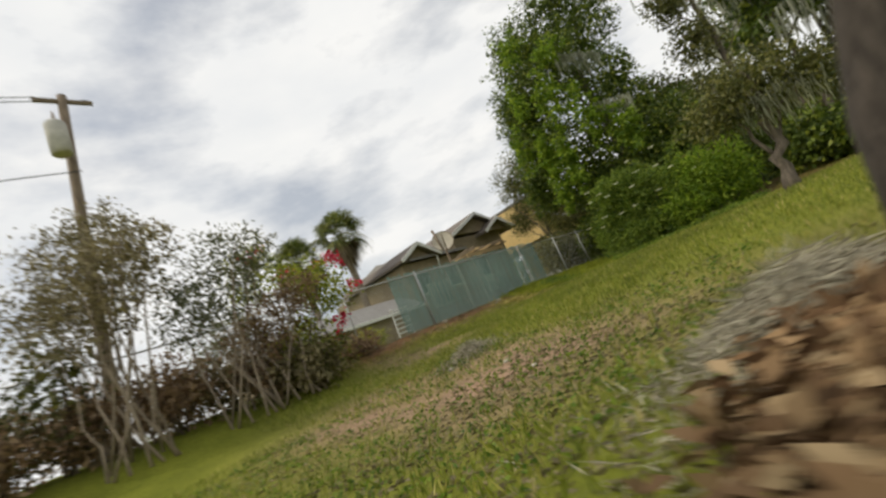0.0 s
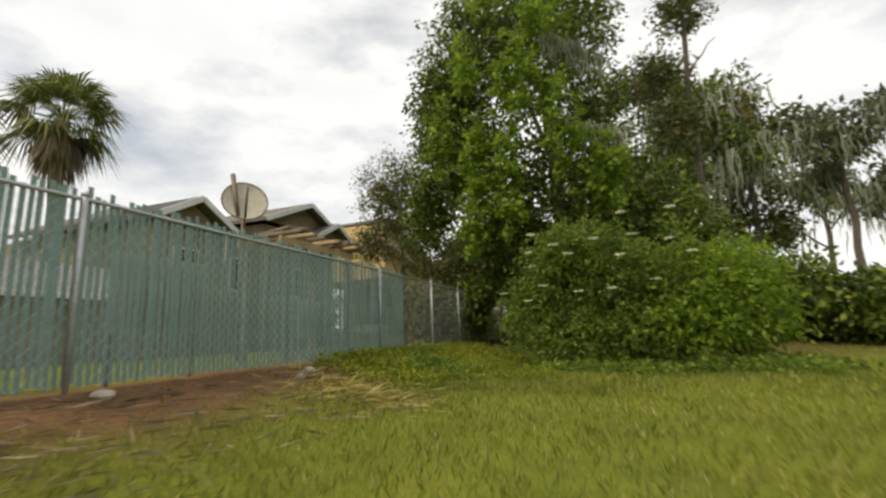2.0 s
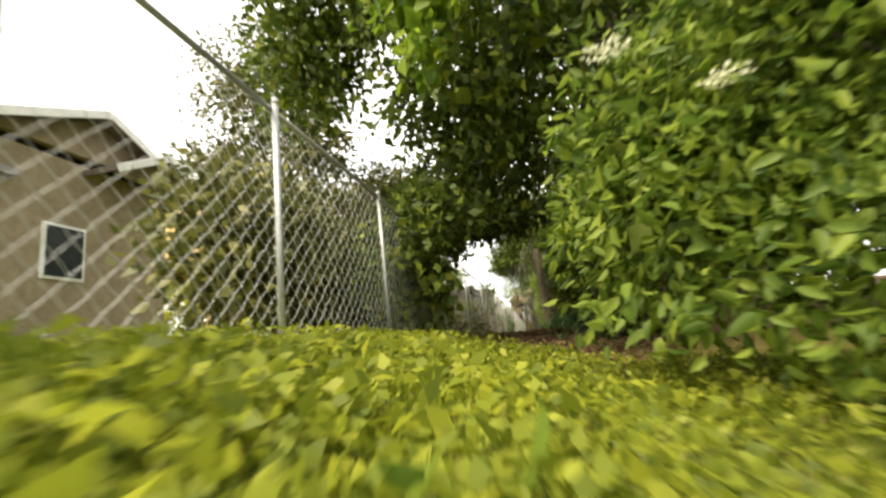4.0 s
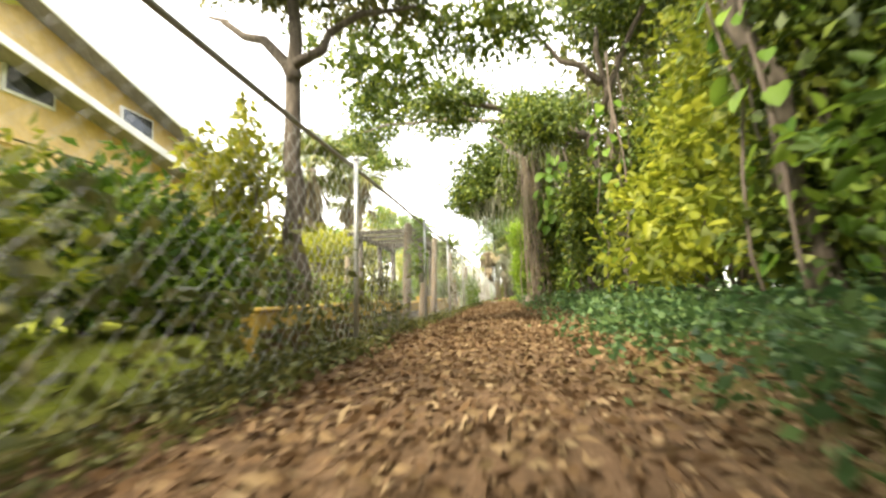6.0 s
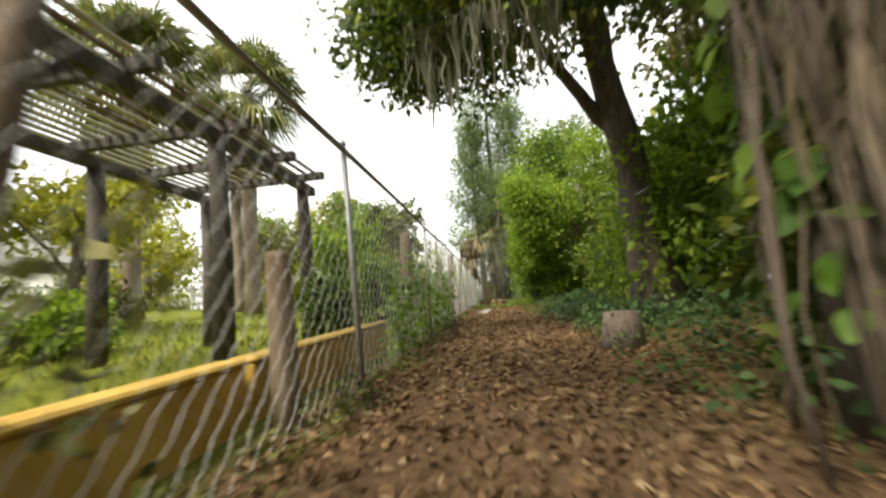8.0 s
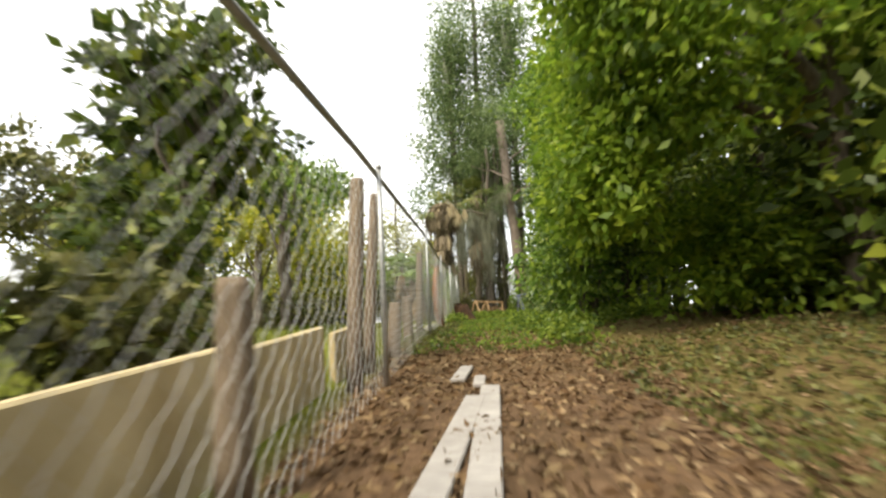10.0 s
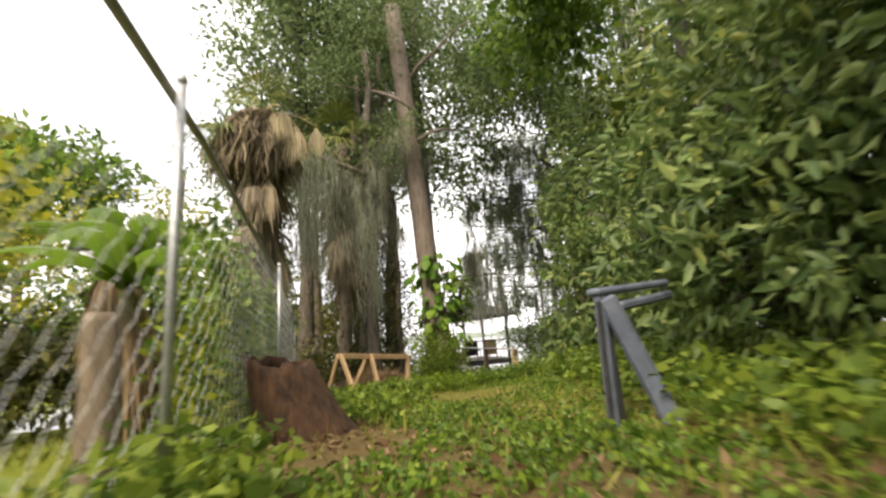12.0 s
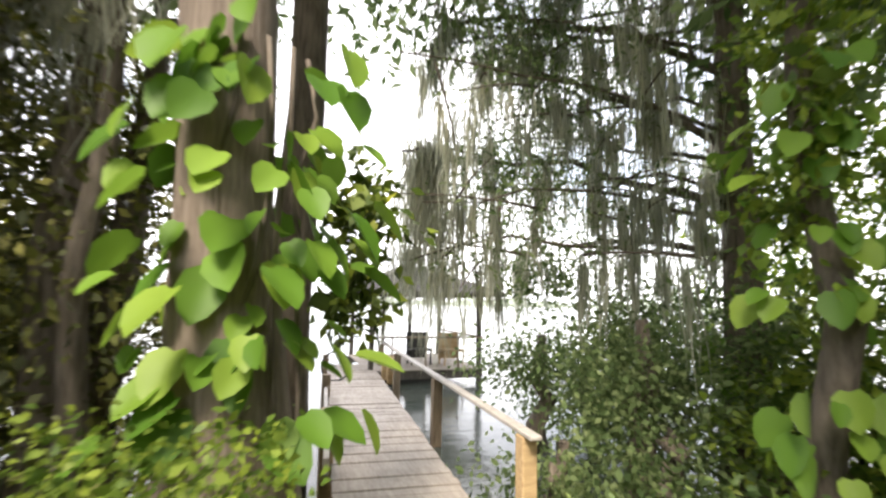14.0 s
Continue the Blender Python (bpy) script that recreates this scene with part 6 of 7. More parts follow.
crown([((0.2, 24.6, 5.6), (1.7, 1.2, 0.7), 4200), ((-0.8, 21.5, 5.3), (2.0, 1.6, 0.8), 3500), ((1.4, 20.6, 5.3), (1.6, 1.4, 0.8), 3000), ((-1.8, 25.0, 5.9), (1.4, 1.2, 0.7), 3000), ((-0.6, 30.4, 7.4), (2.2, 1.6, 1.0), 5000), ((-3.6, 30.5, 7.2), (2.0, 1.5, 0.9), 3500), ((2.4, 24.0, 4.6), (1.4, 1.2, 0.7), 3000), ((2.3, 26.2, 5.8), (1.3, 1.1, 0.8), 1800), ((3.3, 23.8, 2.2), (0.5, 0.5, 1.9), 3600), ((-2.6, 28.6, 5.2), (1.3, 0.8, 0.35), 900), ((0.4, 18.2, 5.4), (2.0, 1.6, 0.6), 2600)], 0.11, LEAF_DEEP, "crown", spray, 0.5, twig=0.18)
moss_on("moss", [((1.6, 25.0, 4.4), (3.0, 24.6, 4.5))], 70, 0.9, spray, 0.022, 2.4)
left_oak = root("yard_oak", on(-1.1, 18.3), "thick-trunked oak behind the fence", "tree")
trunk_and_limbs(on(-1.1, 18.3), (-1.3, 18.5, 5.0), 0.14, [((-1.2, 18.4, 3.6), (0.3, 19.4, 4.9), 0.08), ((-1.2, 18.4, 3.4), (-3.0, 19.2, 5.0), 0.09)], BARK, left_oak)
crown([((-1.4, 18.4, 5.4), (1.9, 1.7, 0.9), 5000), ((-0.2, 19.8, 5.6), (1.4, 1.2, 0.6), 2200), ((-2.6, 15.6, 4.6), (1.4, 1.4, 1.0), 2600), ((-1.6, 13.0, 3.8), (1.2, 1.4, 0.9), 2400)], 0.12, LEAF_OLIVE, "crown", left_oak, 0.5, twig=0.2)
stump = root("tree_stump", on(2.2, 29.9), "short grey cut stump at the lane's edge", "stump")
v, f = tube([on(2.25, 29.9, -0.05), on(2.25, 29.9, 0.2), on(2.25, 29.9, 0.36)], [0.24, 0.19, 0.18], 12, 0.05)
link_mesh("bole", v, f, BARK_GREY, stump)
for x, y, z, tx in ((2.5, 24.65, 0.12, 0.3), (2.75, 25.0, 0.1, 1.2)):
    lf = heart_leaves(np.array([on(x, y, z)]), np.array([(math.cos(tx), -0.6, 0.5)]), np.array([0.19]), "fallen_frond", LEAF_ORANGE, None)
    tagged(lf, "large curled orange dead leaf on the ground", "leaf", "orange dead leaves")

# deep woods behind the lane's right side
def woods(name, spots, leaf, mat, label, core=0.06, back=0.0):
    t = root(name, on(spots[0][0][0], spots[0][0][1]), label, "woods", kind="stuff")
    for k, (c, r, n) in enumerate(spots):
        if k % 2 == 0:
            x, y = c[0] + back, c[1]
            v, f = tube(bend(on(x, y), (x + 0.2 - back * 0.7, y + 0.1, c[2] + r[2]), 0, 7, 0.08), np.linspace(0.16, 0.07, 7), 8, 0.05)
            link_mesh("trunk", v, f, BARK, t)
    crown(spots, leaf, mat, "foliage", t, 0.55, twig=0.4, half=1.2, top=2.4, core=core)


woods("woods_behind_lane", [((6.6 + 0.8 * math.sin(y * 1.7), y, 2.6 + 0.6 * math.sin(y)), (1.6, 2.0, 3.0), 3000) for y in np.arange(12.5, 59, 2.6)], 0.19, LEAF_DEEP, "deep green woods behind the lane's undergrowth")
woods("hollow_backing", [((6.4, 45.0, 1.2), (1.4, 1.6, 1.7), 5000), ((7.2, 42.4, 1.4), (1.2, 1.8, 1.8), 4500), ((6.8, 39.6, 2.0), (1.2, 1.6, 2.6), 4500), ((5.2, 46.4, 1.4), (1.3, 1.2, 1.8), 5000), ((6.0, 43.6, 0.9), (0.9, 1.4, 1.3), 4200), ((5.8, 41.0, 0.9), (0.8, 1.2, 1.3), 4000), ((8.0, 44.0, 1.6), (1.3, 2.2, 1.6), 4500), ((7.4, 47.0, 1.6), (1.3, 1.6, 2.2), 5000), ((9.2, 49.0, 2.0), (1.6, 2.2, 2.6), 5000), ((9.6, 45.6, 1.4), (1.2, 1.8, 1.8), 4200)], 0.13, LEAF_DEEP, "dark foliage behind the hollow under the arching tree")
woods("woods_ridge", [((8.4, y, 5.0 + 0.6 * math.sin(y)), (1.8, 2.2, 3.0), 2600) for y in np.concatenate([np.arange(33, 38, 3.0), np.arange(48, 63, 3.0)])], 0.2, LEAF_DEEP, "tall woods behind the lane")
woods("woods_canopy", [((5.6 + 1.2 * math.sin(y * 1.3), y, 6.4 + 0.8 * math.sin(y * 0.7)), (2.2, 2.2, 1.7), 2600) for y in np.arange(13, 36, 3.2)], 0.2, LEAF_OLIVE, "high leafy canopy over the lane's far side")
woods("hedge_canopy", [((4.6 + 0.9 * math.sin(y * 1.3), y, 7.0 + 0.7 * math.sin(y * 1.7)), (1.7, 1.9, 1.7), 4200) for y in np.arange(46.5, 59.5, 2.4)], 0.15, LEAF_VINE, "high leafy canopy over the hedge by the lake", back=2.4)
woods("shore_thicket", [((x, 63.4 + 1.2 * math.sin(x), 0.9 + 0.5 * math.sin(x * 2.1)), (1.5, 1.1, 1.6), 1700) for x in np.arange(-30, -2, 2.1)], 0.2, LEAF_VINE, "green thicket along the shore beyond the yard", core=0.0)
woods("yard_edge_trees", [((-16 - 3 * math.sin(y), y, 3.0 + math.sin(y * 1.1)), (2.6, 2.6, 3.2), 2600) for y in np.arange(26, 64, 4.2)], 0.26, LEAF_YELLOW, "leafy trees closing the far side of the yard", core=0.0)
for x, y, h, w in ((0.6, 66.2, 9.0, 2.6), (3.0, 66.6, 10.0, 2.6)):
    b = (x, y, min(ground_z(x, y), -0.9))
    t = root("lakeside_cypress", b, "tall lakeside cypress with feathery leaves and moss", "tree", "lakeside cypresses")
    limbs = [((x, y, h * q), (x + w * 0.8 * math.cos(k * 2.0 + x), y + 0.8 * w * math.sin(k * 2.0 + x), h * q + 0.5), 0.06) for k, q in enumerate((0.42, 0.55, 0.66, 0.78, 0.9))]
    trunk_and_limbs(b, (x, y, h), 0.16, limbs, BARK_GREY, t)
    crown([(lb[1], (w * 0.6, w * 0.6, 0.8), 900) for lb in limbs] + [((x, y, h), (w * 0.8, w * 0.8, 1.4), 2200)], 0.1, NEEDLES, "crown", t, 0.35, twig=0.3, core=0.0)
    moss_on("moss", [(lb[0], lb[1]) for lb in limbs], 500, 1.6, t, 0.008, 2.6)
woods("shore_woods", [((x, 64.3 + 0.7 * math.sin(x * 2.3), 1.4 + 0.7 * math.sin(x * 1.7)), (0.95, 0.8, 2.3), 6500) for x in np.arange(1.35, 2.9, 0.6)] + [((x, 66.0, 1.6), (1.0, 0.8, 2.8), 4500) for x in np.arange(1.2, 2.6, 0.8)], 0.068, LEAF_OLIVE, "dark tangled foliage closing the shore behind the palms", core=0.0)
woods("shore_fringe", [((x, 63.7 + 0.25 * math.sin(x * 3.1), -0.55 + 0.2 * math.sin(x * 2.3)), (0.9, 0.55, 0.75), 3200) for x in np.arange(-3.4, 2.5, 0.95)], 0.085, LEAF_OLIVE, "dusky green fringe of weeds along the water's edge", core=0.0)
woods("dock_shrub", [((8.3, 66.3, -0.5), (1.2, 0.8, 0.7), 4500), ((7.9, 64.6, -0.4), (1.0, 0.9, 0.7), 4500), ((7.0, 63.4, -0.8), (0.9, 0.7, 0.5), 3500), ((8.3, 63.3, 0.2), (0.8, 0.8, 1.2), 5000), ((6.5, 64.4, -0.95), (0.7, 0.5, 0.35), 1800), ((8.9, 65.2, 0.4), (0.9, 0.8, 0.9), 3500), ((7.2, 66.0, 0.05), (0.8, 0.5, 0.35), 3000), ((8.0, 65.0, 0.5), (0.9, 0.7, 0.7), 4000), ((7.4, 64.2, 0.0), (0.6, 0.6, 0.7), 3500)], 0.07, NEEDLES, "grey-green shrub leaning over the water beside the dock", core=0.0)
woods("yard_hedge", [((x, 59.7 + 0.4 * math.sin(x * 1.9), 0.1 + 0.15 * math.sin(x * 2.7)), (1.3, 0.8, 0.9), 2600) for x in np.arange(-18, -0.8, 1.6)], 0.13, LEAF_OLIVE, "low dusky green hedge at the yard's far edge")
woods("yard_far_trees", [((x, 58.6 + math.sin(x * 1.3), 2.3 + 0.9 * math.sin(x * 2.0)), (1.7, 1.4, 2.9), 2900) for x in np.arange(-18, -3.4, 1.9)], 0.17, LEAF_YELLOW, "hazy yellow-green trees across the yard", core=0.0)
woods("bright_shore_trees", [((-1.7, 67.4, 1.9), (1.5, 1.3, 2.3), 9000), ((0.2, 67.2, 0.6), (1.2, 1.1, 1.5), 5000), ((-4.0, 68.2, 3.0), (2.0, 1.8, 3.6), 5000), ((-7.6, 68.5, 3.2), (2.4, 2.0, 3.6), 4500), ((-2.4, 66.2, 0.4), (1.8, 1.0, 1.6), 3500), ((-6.0, 66.4, 0.6), (2.2, 1.0, 1.8), 3500)], 0.16, LEAF_YELLOW, "sunlit yellow-green trees along the shore", core=0.0)
for x, y, h, w in ((0.2, 64.9, 15.0, 2.4), (1.8, 65.6, 18.5, 3.0), (3.8, 64.8, 17.0, 2.7), (10.2, 62.8, 14.0, 2.8)):
    t = root("tall_shore_tree", (x, y, -1.3), "tall leafy shore tree rising behind the palms", "tree", "tall shore trees")
    limbs = [((x, y, h * q), (x + w * 0.7 * math.cos(k * 2.2 + y), y + w * 0.6 * math.sin(k * 2.2 + y), h * q + 0.9), 0.07) for k, q in enumerate((0.36, 0.48, 0.6, 0.72, 0.84))]
    trunk_and_limbs((x, y, -1.3), (x + 0.1, y, h), 0.2, limbs, BARK, t)
    crown([((x + 0.5 * w * math.sin(z * 1.9 + x), y + 0.3 * math.cos(z), z), (w * (0.95 - 0.02 * z), w * 0.85, 2.1), 2300) for z in np.arange(7.0 if x < 0 else 5.7 if x < 5 else 4.2, h, 1.5)], 0.17, NEEDLES, "crown", t, 0.42, twig=0.5, core=0.0, thin=0.95)
    moss_on("moss", [(lb[0], lb[1]) for lb in limbs], 300, 1.6, t, 0.012, 2.6)
woods("right_bank", [((9.6, 61.8, 0.6), (1.6, 1.4, 1.8), 3800), ((10.6, 64.2, 1.6), (1.6, 1.6, 2.4), 3800), ((11.4, 60.0, 2.6), (2.0, 2.0, 3.2), 4200), ((9.4, 58.4, 2.6), (1.6, 1.8, 2.8), 3600), ((9.8, 62.4, 4.6), (1.5, 1.3, 2.0), 4200), ((10.2, 63.6, 6.6), (1.8, 1.5, 1.6), 4200), ((12.4, 66.6, 1.2), (2.0, 1.4, 2.2), 3200)], 0.11, LEAF_ELDER, "leafy bank of shrubs at the water's edge", core=0.0)

# planks laid on the lane
for x0, y0, x1, y1, w, z in ((0.7, 39.1, 0.87, 42.0, 0.15, 0.035), (0.54, 40.0, 0.75, 41.65, 0.15, 0.03), (0.6, 42.35, 0.68, 43.0, 0.13, 0.03), (0.78, 42.1, 0.8, 42.5, 0.1, 0.03)):
    pk = board("plank", (x0, y0, ground_z(x0, y0) + z), (x1, y1, ground_z(x1, y1) + z), w, 0.035, PLANK, None)
    tagged(pk, "silver-grey weathered plank lying on leaf litter", "plank", "planks on the lane")
for x, y, w, l in ((-0.86, 48.9, 0.5, 0.14), (-0.5, 47.85, 0.4, 0.22), (-0.48, 50.2, 0.24, 1.3), (-2.9, 49.2, 0.3, 0.2)):
    b = block("pale_board", on(x, y, 0.0), tuple(np.array(on(x, y)) + (w, l, 0.05)), PLANK, None)
    tagged(b, "pale board lying on the yard grass", "board", "boards in the yard")


# ---- the lake end ----
def old_stump():
    s = root("rotten_stump", on(0.5, 55.6), "rotten hollow brown stump leaning by the fence", "stump")
    g = ground_z(0.5, 55.6)
    sides, rings = 30, 9
    ang = np.arange(sides) * 2 * math.pi / sides
    layers = []
    for inner in (0, 1):
        for k in range(rings):
            u = k / (rings - 1)
            top = 0.62 + 0.05 * np.cos(ang - 2.6) + 0.02 * np.sin(5 * ang) + 0.015 * np.sin(11 * ang)
            z = -0.05 + (top + 0.05) * u
            r = (0.36 - 0.1 * u + 0.05 * (1 - u) ** 3) * (1 + 0.1 * np.sin(3 * ang + 1) + 0.06 * np.sin(7 * ang) + 0.03 * np.sin(13 * ang + 5 * u)) - 0.06 * inner
            layers.append(np.stack([0.58 - 0.25 * u + r * np.cos(ang), 55.6 + r * np.sin(ang), g + z], 1))
    v = np.concatenate(layers)
    ring = [(i, (i + 1) % sides) for i in range(sides)]
    f = [(k * sides + i, k * sides + j, (k + 1) * sides + j, (k + 1) * sides + i) for k in range(rings - 1) for i, j in ring]
    n = rings * sides
    f += [(n + k * sides + j, n + k * sides + i, n + (k + 1) * sides + i, n + (k + 1) * sides + j) for k in range(rings - 1) for i, j in ring]
    f += [((rings - 1) * sides + i, (rings - 1) * sides + j, n + (rings - 1) * sides + j, n + (rings - 1) * sides + i) for i, j in ring]
    link_mesh("shell", v, f, ROTTEN, s)
    for k in range(5):
        a = k * 1.25
        x, y = 0.44 + 0.42 * math.cos(a), 55.62 + 0.42 * math.sin(a)
        v, f = tube([(0.42, 55.6, g + 0.2), (0.43 + 0.26 * math.cos(a), 55.61 + 0.26 * math.sin(a), g + 0.09), (x, y, g - 0.03)], [0.08, 0.05, 0.02], 7, 0.08)
        link_mesh("root", v, f, ROTTEN, s)


old_stump()


def grey_panel():
    """A moulded frame with two openings, standing among the weeds."""
    p = root("moulded_panel", on(2.4, 53.9), "blue-grey moulded frame with rounded openings stuck in weeds", "panel")
    x, y = 2.3, 53.85
    g = ground_z(x, y)
    for a, b, w, d, nm in (((x, y, g - 0.1), (x + 0.02, y, g + 0.76), 0.05, 0.07, "jamb"), ((x + 0.05, y - 0.02, g + 0.74), (x + 0.3, y - 0.18, g - 0.08), 0.06, 0.11, "brace"), ((x - 0.03, y, g + 0.77), (x + 0.68, y + 0.24, g + 0.83), 0.1, 0.05, "top_bar"), ((x + 0.14, y, g + 0.68), (x + 0.7, y + 0.22, g + 0.75), 0.05, 0.06, "inner_bar")):
        board(nm, a, b, w, d, GREY_PAINT, p, bevel=0.018)
    board("seal", (x - 0.035, y - 0.03, g - 0.1), (x - 0.01, y - 0.03, g + 0.72), 0.02, 0.03, RUBBER, p)
    board("seal", (x + 0.07, y + 0.02, g - 0.1), (x + 0.06, y + 0.02, g + 0.62), 0.03, 0.05, RUBBER, p)


grey_panel()
tub = block("blue_tub", on(3.75, 56.6, 0.05), tuple(np.array(on(3.75, 56.6)) + (0.22, 0.2, 0.19)), BLUE_PLASTIC, None, bevel=0.03)
tagged(tub, "small blue plastic tub among the weeds", "tub")


def sawhorse():
    s = root("timber_frame_stand", on(1.6, 59.6), "pale new-lumber A-frame stand on the grass", "sawhorse")
    a, b = np.array((0.94, 59.2, 0.03)), np.array((2.23, 60.25, -0.1))
    board("ridge", a, b, 0.045, 0.09, WOOD_NEW, s)
    d = (b - a) / np.linalg.norm(b - a)
    n = np.array((-d[1], d[0], 0))
    for k, (q, sp) in enumerate(((0.02, 0.55), (0.42, 0.36))):
        c = a + (b - a) * q
        for sg in (-1, 1):
            foot = c + n * sg * sp + d * 0.1 * sg
            foot[2] = ground_z(foot[0], foot[1]) - 0.02
            board("leg", c + n * sg * 0.03 + (0, 0, 0.02), foot, 0.045, 0.085, WOOD_NEW, s)
    foot = a + (b - a) * 0.34 + n * 0.5
    foot[2] = ground_z(foot[0], foot[1]) - 0.02
    board("brace", a + (b - a) * 0.4 + n * 0.03, foot, 0.04, 0.07, WOOD_NEW, s)
    foot = b + n * 0.02
    foot[2] = ground_z(*foot[:2]) - 0.02
    board("leg", b + (0, 0, 0.03), foot, 0.06, 0.09, WOOD_NEW, s)
    f1, f2 = a + n * 0.55, a - n * 0.55
    f1[2], f2[2] = ground_z(*f1[:2]) + 0.06, ground_z(*f2[:2]) + 0.06
    board("sill", f1, f2, 0.045, 0.1, WOOD_NEW, s)


sawhorse()
debris = root("palm_debris", on(2.0, 61.8), "heap of brown fallen palm fronds and sticks", "debris heap")
n = 11000
at = np.stack([rng.normal(1.75, 0.6, n), rng.normal(62.0, 0.42, n), np.zeros(n)], 1)
at[:, 2] = height(at[:, 0], at[:, 1]) + (0.25 + 0.75 * rng.random(n)) * 0.55 * np.exp(-1.1 * ((at[:, 0] - 1.75) ** 2 + (at[:, 1] - 62.0) ** 2))
v, f = blades(at, units(n) * (1, 1, 0.3), 0.1 + 0.24 * rng.random(n), 0.06)
link_mesh("fronds", v, f, LEAF_RUST, debris)

thatched = palm(on(0.0, 60.6), (-0.35, 60.3, 4.5), 0.2, "cabbage palm with a thick dome and skirt of dead fronds", 0.95, 5, 150, 2.4)
n = 2600
d = units(n) * (1, 1, 0.8)
d[:, 2] = np.abs(d[:, 2]) * 1.1 - 0.25
v, f = strands(np.array((-0.4, 60.25, 4.35)) + d * (0.45 + 0.2 * rng.random((n, 1))), 0.3 + 0.9 * rng.random(n), 0.03, 4, 0.35)
link_mesh("thatch", v, f, PALM_DEAD, thatched, "grey-brown dome of dead thatch", kind="stuff")
gold = []
for c in ((-0.05, 59.75, 4.5), (0.1, 59.8, 4.6), (0.4, 59.95, 4.25), (0.32, 59.9, 4.35), (0.7, 60.1, 4.4), (-0.2, 59.8, 4.35)):
    gold.append(tube(bend((-0.3, 60.3, 4.6), c, -0.2, 5), [0.018] * 5, 4))
    gold.append(fan_leaf(np.array(c), np.array((0.15 * rng.normal(), -0.15, -1.0)), rng.uniform(0.45, 0.65), 18, 0.9, 0.5))
v, f = join(gold)
link_mesh("golden_fronds", v, f, FROND_TAN, thatched, "golden newly dead fan fronds")
shag = shrub(on(-0.05, 60.4), [((-0.1, 60.4, 0.9), (0.42, 0.4, 1.9), 5500)], 0.065, NEEDLES, "grey-green creeper wrapping the palm trunk", 3, "creeper", name="trunk_creeper", twig=0.08)
palm(on(1.2, 63.6), (1.35, 63.6, 5.6), 0.18, "cabbage palm draped in dry fronds at the shore", 1.0, 16, 150, 3.4)

# moss-draped trunks at the shore
for x, y, h, r in ((1.9, 62.8, 8.0, 0.14), (2.4, 63.6, 8.5, 0.12), (1.7, 63.3, 7.5, 0.14), (2.55, 63.4, 7.5, 0.08)):
    t = root("shore_tree", on(x, y), "slim moss-draped shore tree", "tree", "shore trees")
    limbs = [((x, y, h * q), (x + 1.3 * math.cos(k * 1.9 + x), y + 1.0 * math.sin(k * 1.9 + x), h * q + 0.7), 0.04) for k, q in enumerate((0.35, 0.5, 0.62, 0.75))]
    trunk_and_limbs(on(x, y), (x + 0.1, y, h), r, limbs, BARK, t, 0.06)
    crown([(lb[1], (0.9, 0.8, 0.8), 480) for lb in limbs] + [((x, y, h), (1.3, 1.3, 1.0), 900)], 0.1, NEEDLES, "crown", t, 0.4, twig=0.22, core=0.0)
    if r == 0.14 and y < 63:
        who = rng.integers(0, 26, 620)
        hang = np.stack([rng.normal(x, 0.24, 26), rng.normal(y - 0.4, 0.15, 26), rng.uniform(1.3, 4.6, 26)], 1)
        v, f = strands(hang[who] + rng.normal(0, 0.05, (620, 3)) * (1, 1, 3), 0.15 + 0.6 * rng.random(620), 0.007, 5, 0.35)
        link_mesh("moss_veil", v, f, MOSS, t, "pale veil of hanging moss", kind="stuff")
    moss_on("moss", [(lb[0], lb[1]) for lb in limbs] + [((x - 0.3, y - 0.2, h * 0.5), (x + 0.3, y - 0.2, h * 0.4))], 1500, 1.05, t, 0.005)
v, f = strands(np.stack([rng.normal(0.45, 0.35, 800), rng.normal(61.7, 0.3, 800), rng.uniform(2.0, 4.6, 800)], 1), 0.15 + 0.8 * rng.random(800), 0.006)
curtain = root("moss_curtain", on(0.9, 61.7), "grey moss curtain hung over a shore branch", "moss")
link_mesh("moss", v, f, MOSS, curtain, kind="stuff")
w2, f2 = tube(bend((1.9, 62.7, 4.4), (-0.6, 61.4, 4.7), -0.1, 8, 0.04), np.linspace(0.06, 0.03, 8), 6)
link_mesh("branch", w2, f2, BARK_GREY, curtain)

cyp = root("cypress_tree", on(3.62, 63.0), "straight cypress trunk ringed by large bright climber leaves", "tree")
limbs = [((3.2, 62.3, 5.2), (5.4, 64.0, 6.4), 0.06), ((3.2, 62.3, 6.0), (1.2, 63.2, 7.2), 0.06), ((3.15, 62.3, 7.0), (4.6, 61.2, 8.0), 0.06)]
trunk_and_limbs(on(3.62, 63.0), (2.85, 62.9, 9.5), 0.28, limbs, BARK_GREY, cyp, 0.015, 1.6, 0.85)
crown([(lb[1], (1.3, 1.3, 0.8), 1500) for lb in limbs] + [((3.1, 62.3, 9.2), (2.4, 2.2, 1.5), 5200)], 0.1, NEEDLES, "crown", cyp, 0.36, twig=0.25, core=0.0)
n = 120
u = rng.random(n)
a = np.where(rng.random(n) < 0.8, rng.uniform(3.3, 6.1, n), rng.uniform(0, 6.28, n))
rad = 0.28 + 0.42 * rng.random(n) ** 1.4
at = np.stack([3.6 + rad * np.cos(a), 62.95 + rad * np.sin(a), 0.1 + 2.1 * u + 0.1 * rng.normal(size=n)], 1)
heart_leaves(at, np.stack([0.7 * np.cos(a) + 0.25 * rng.normal(size=n), 0.7 * np.sin(a), -0.75 + 0.3 * rng.normal(size=n)], 1), rng.uniform(0.13, 0.31, n), "climber_leaves", POTHOS, cyp, "large bright green heart-shaped climber leaves")
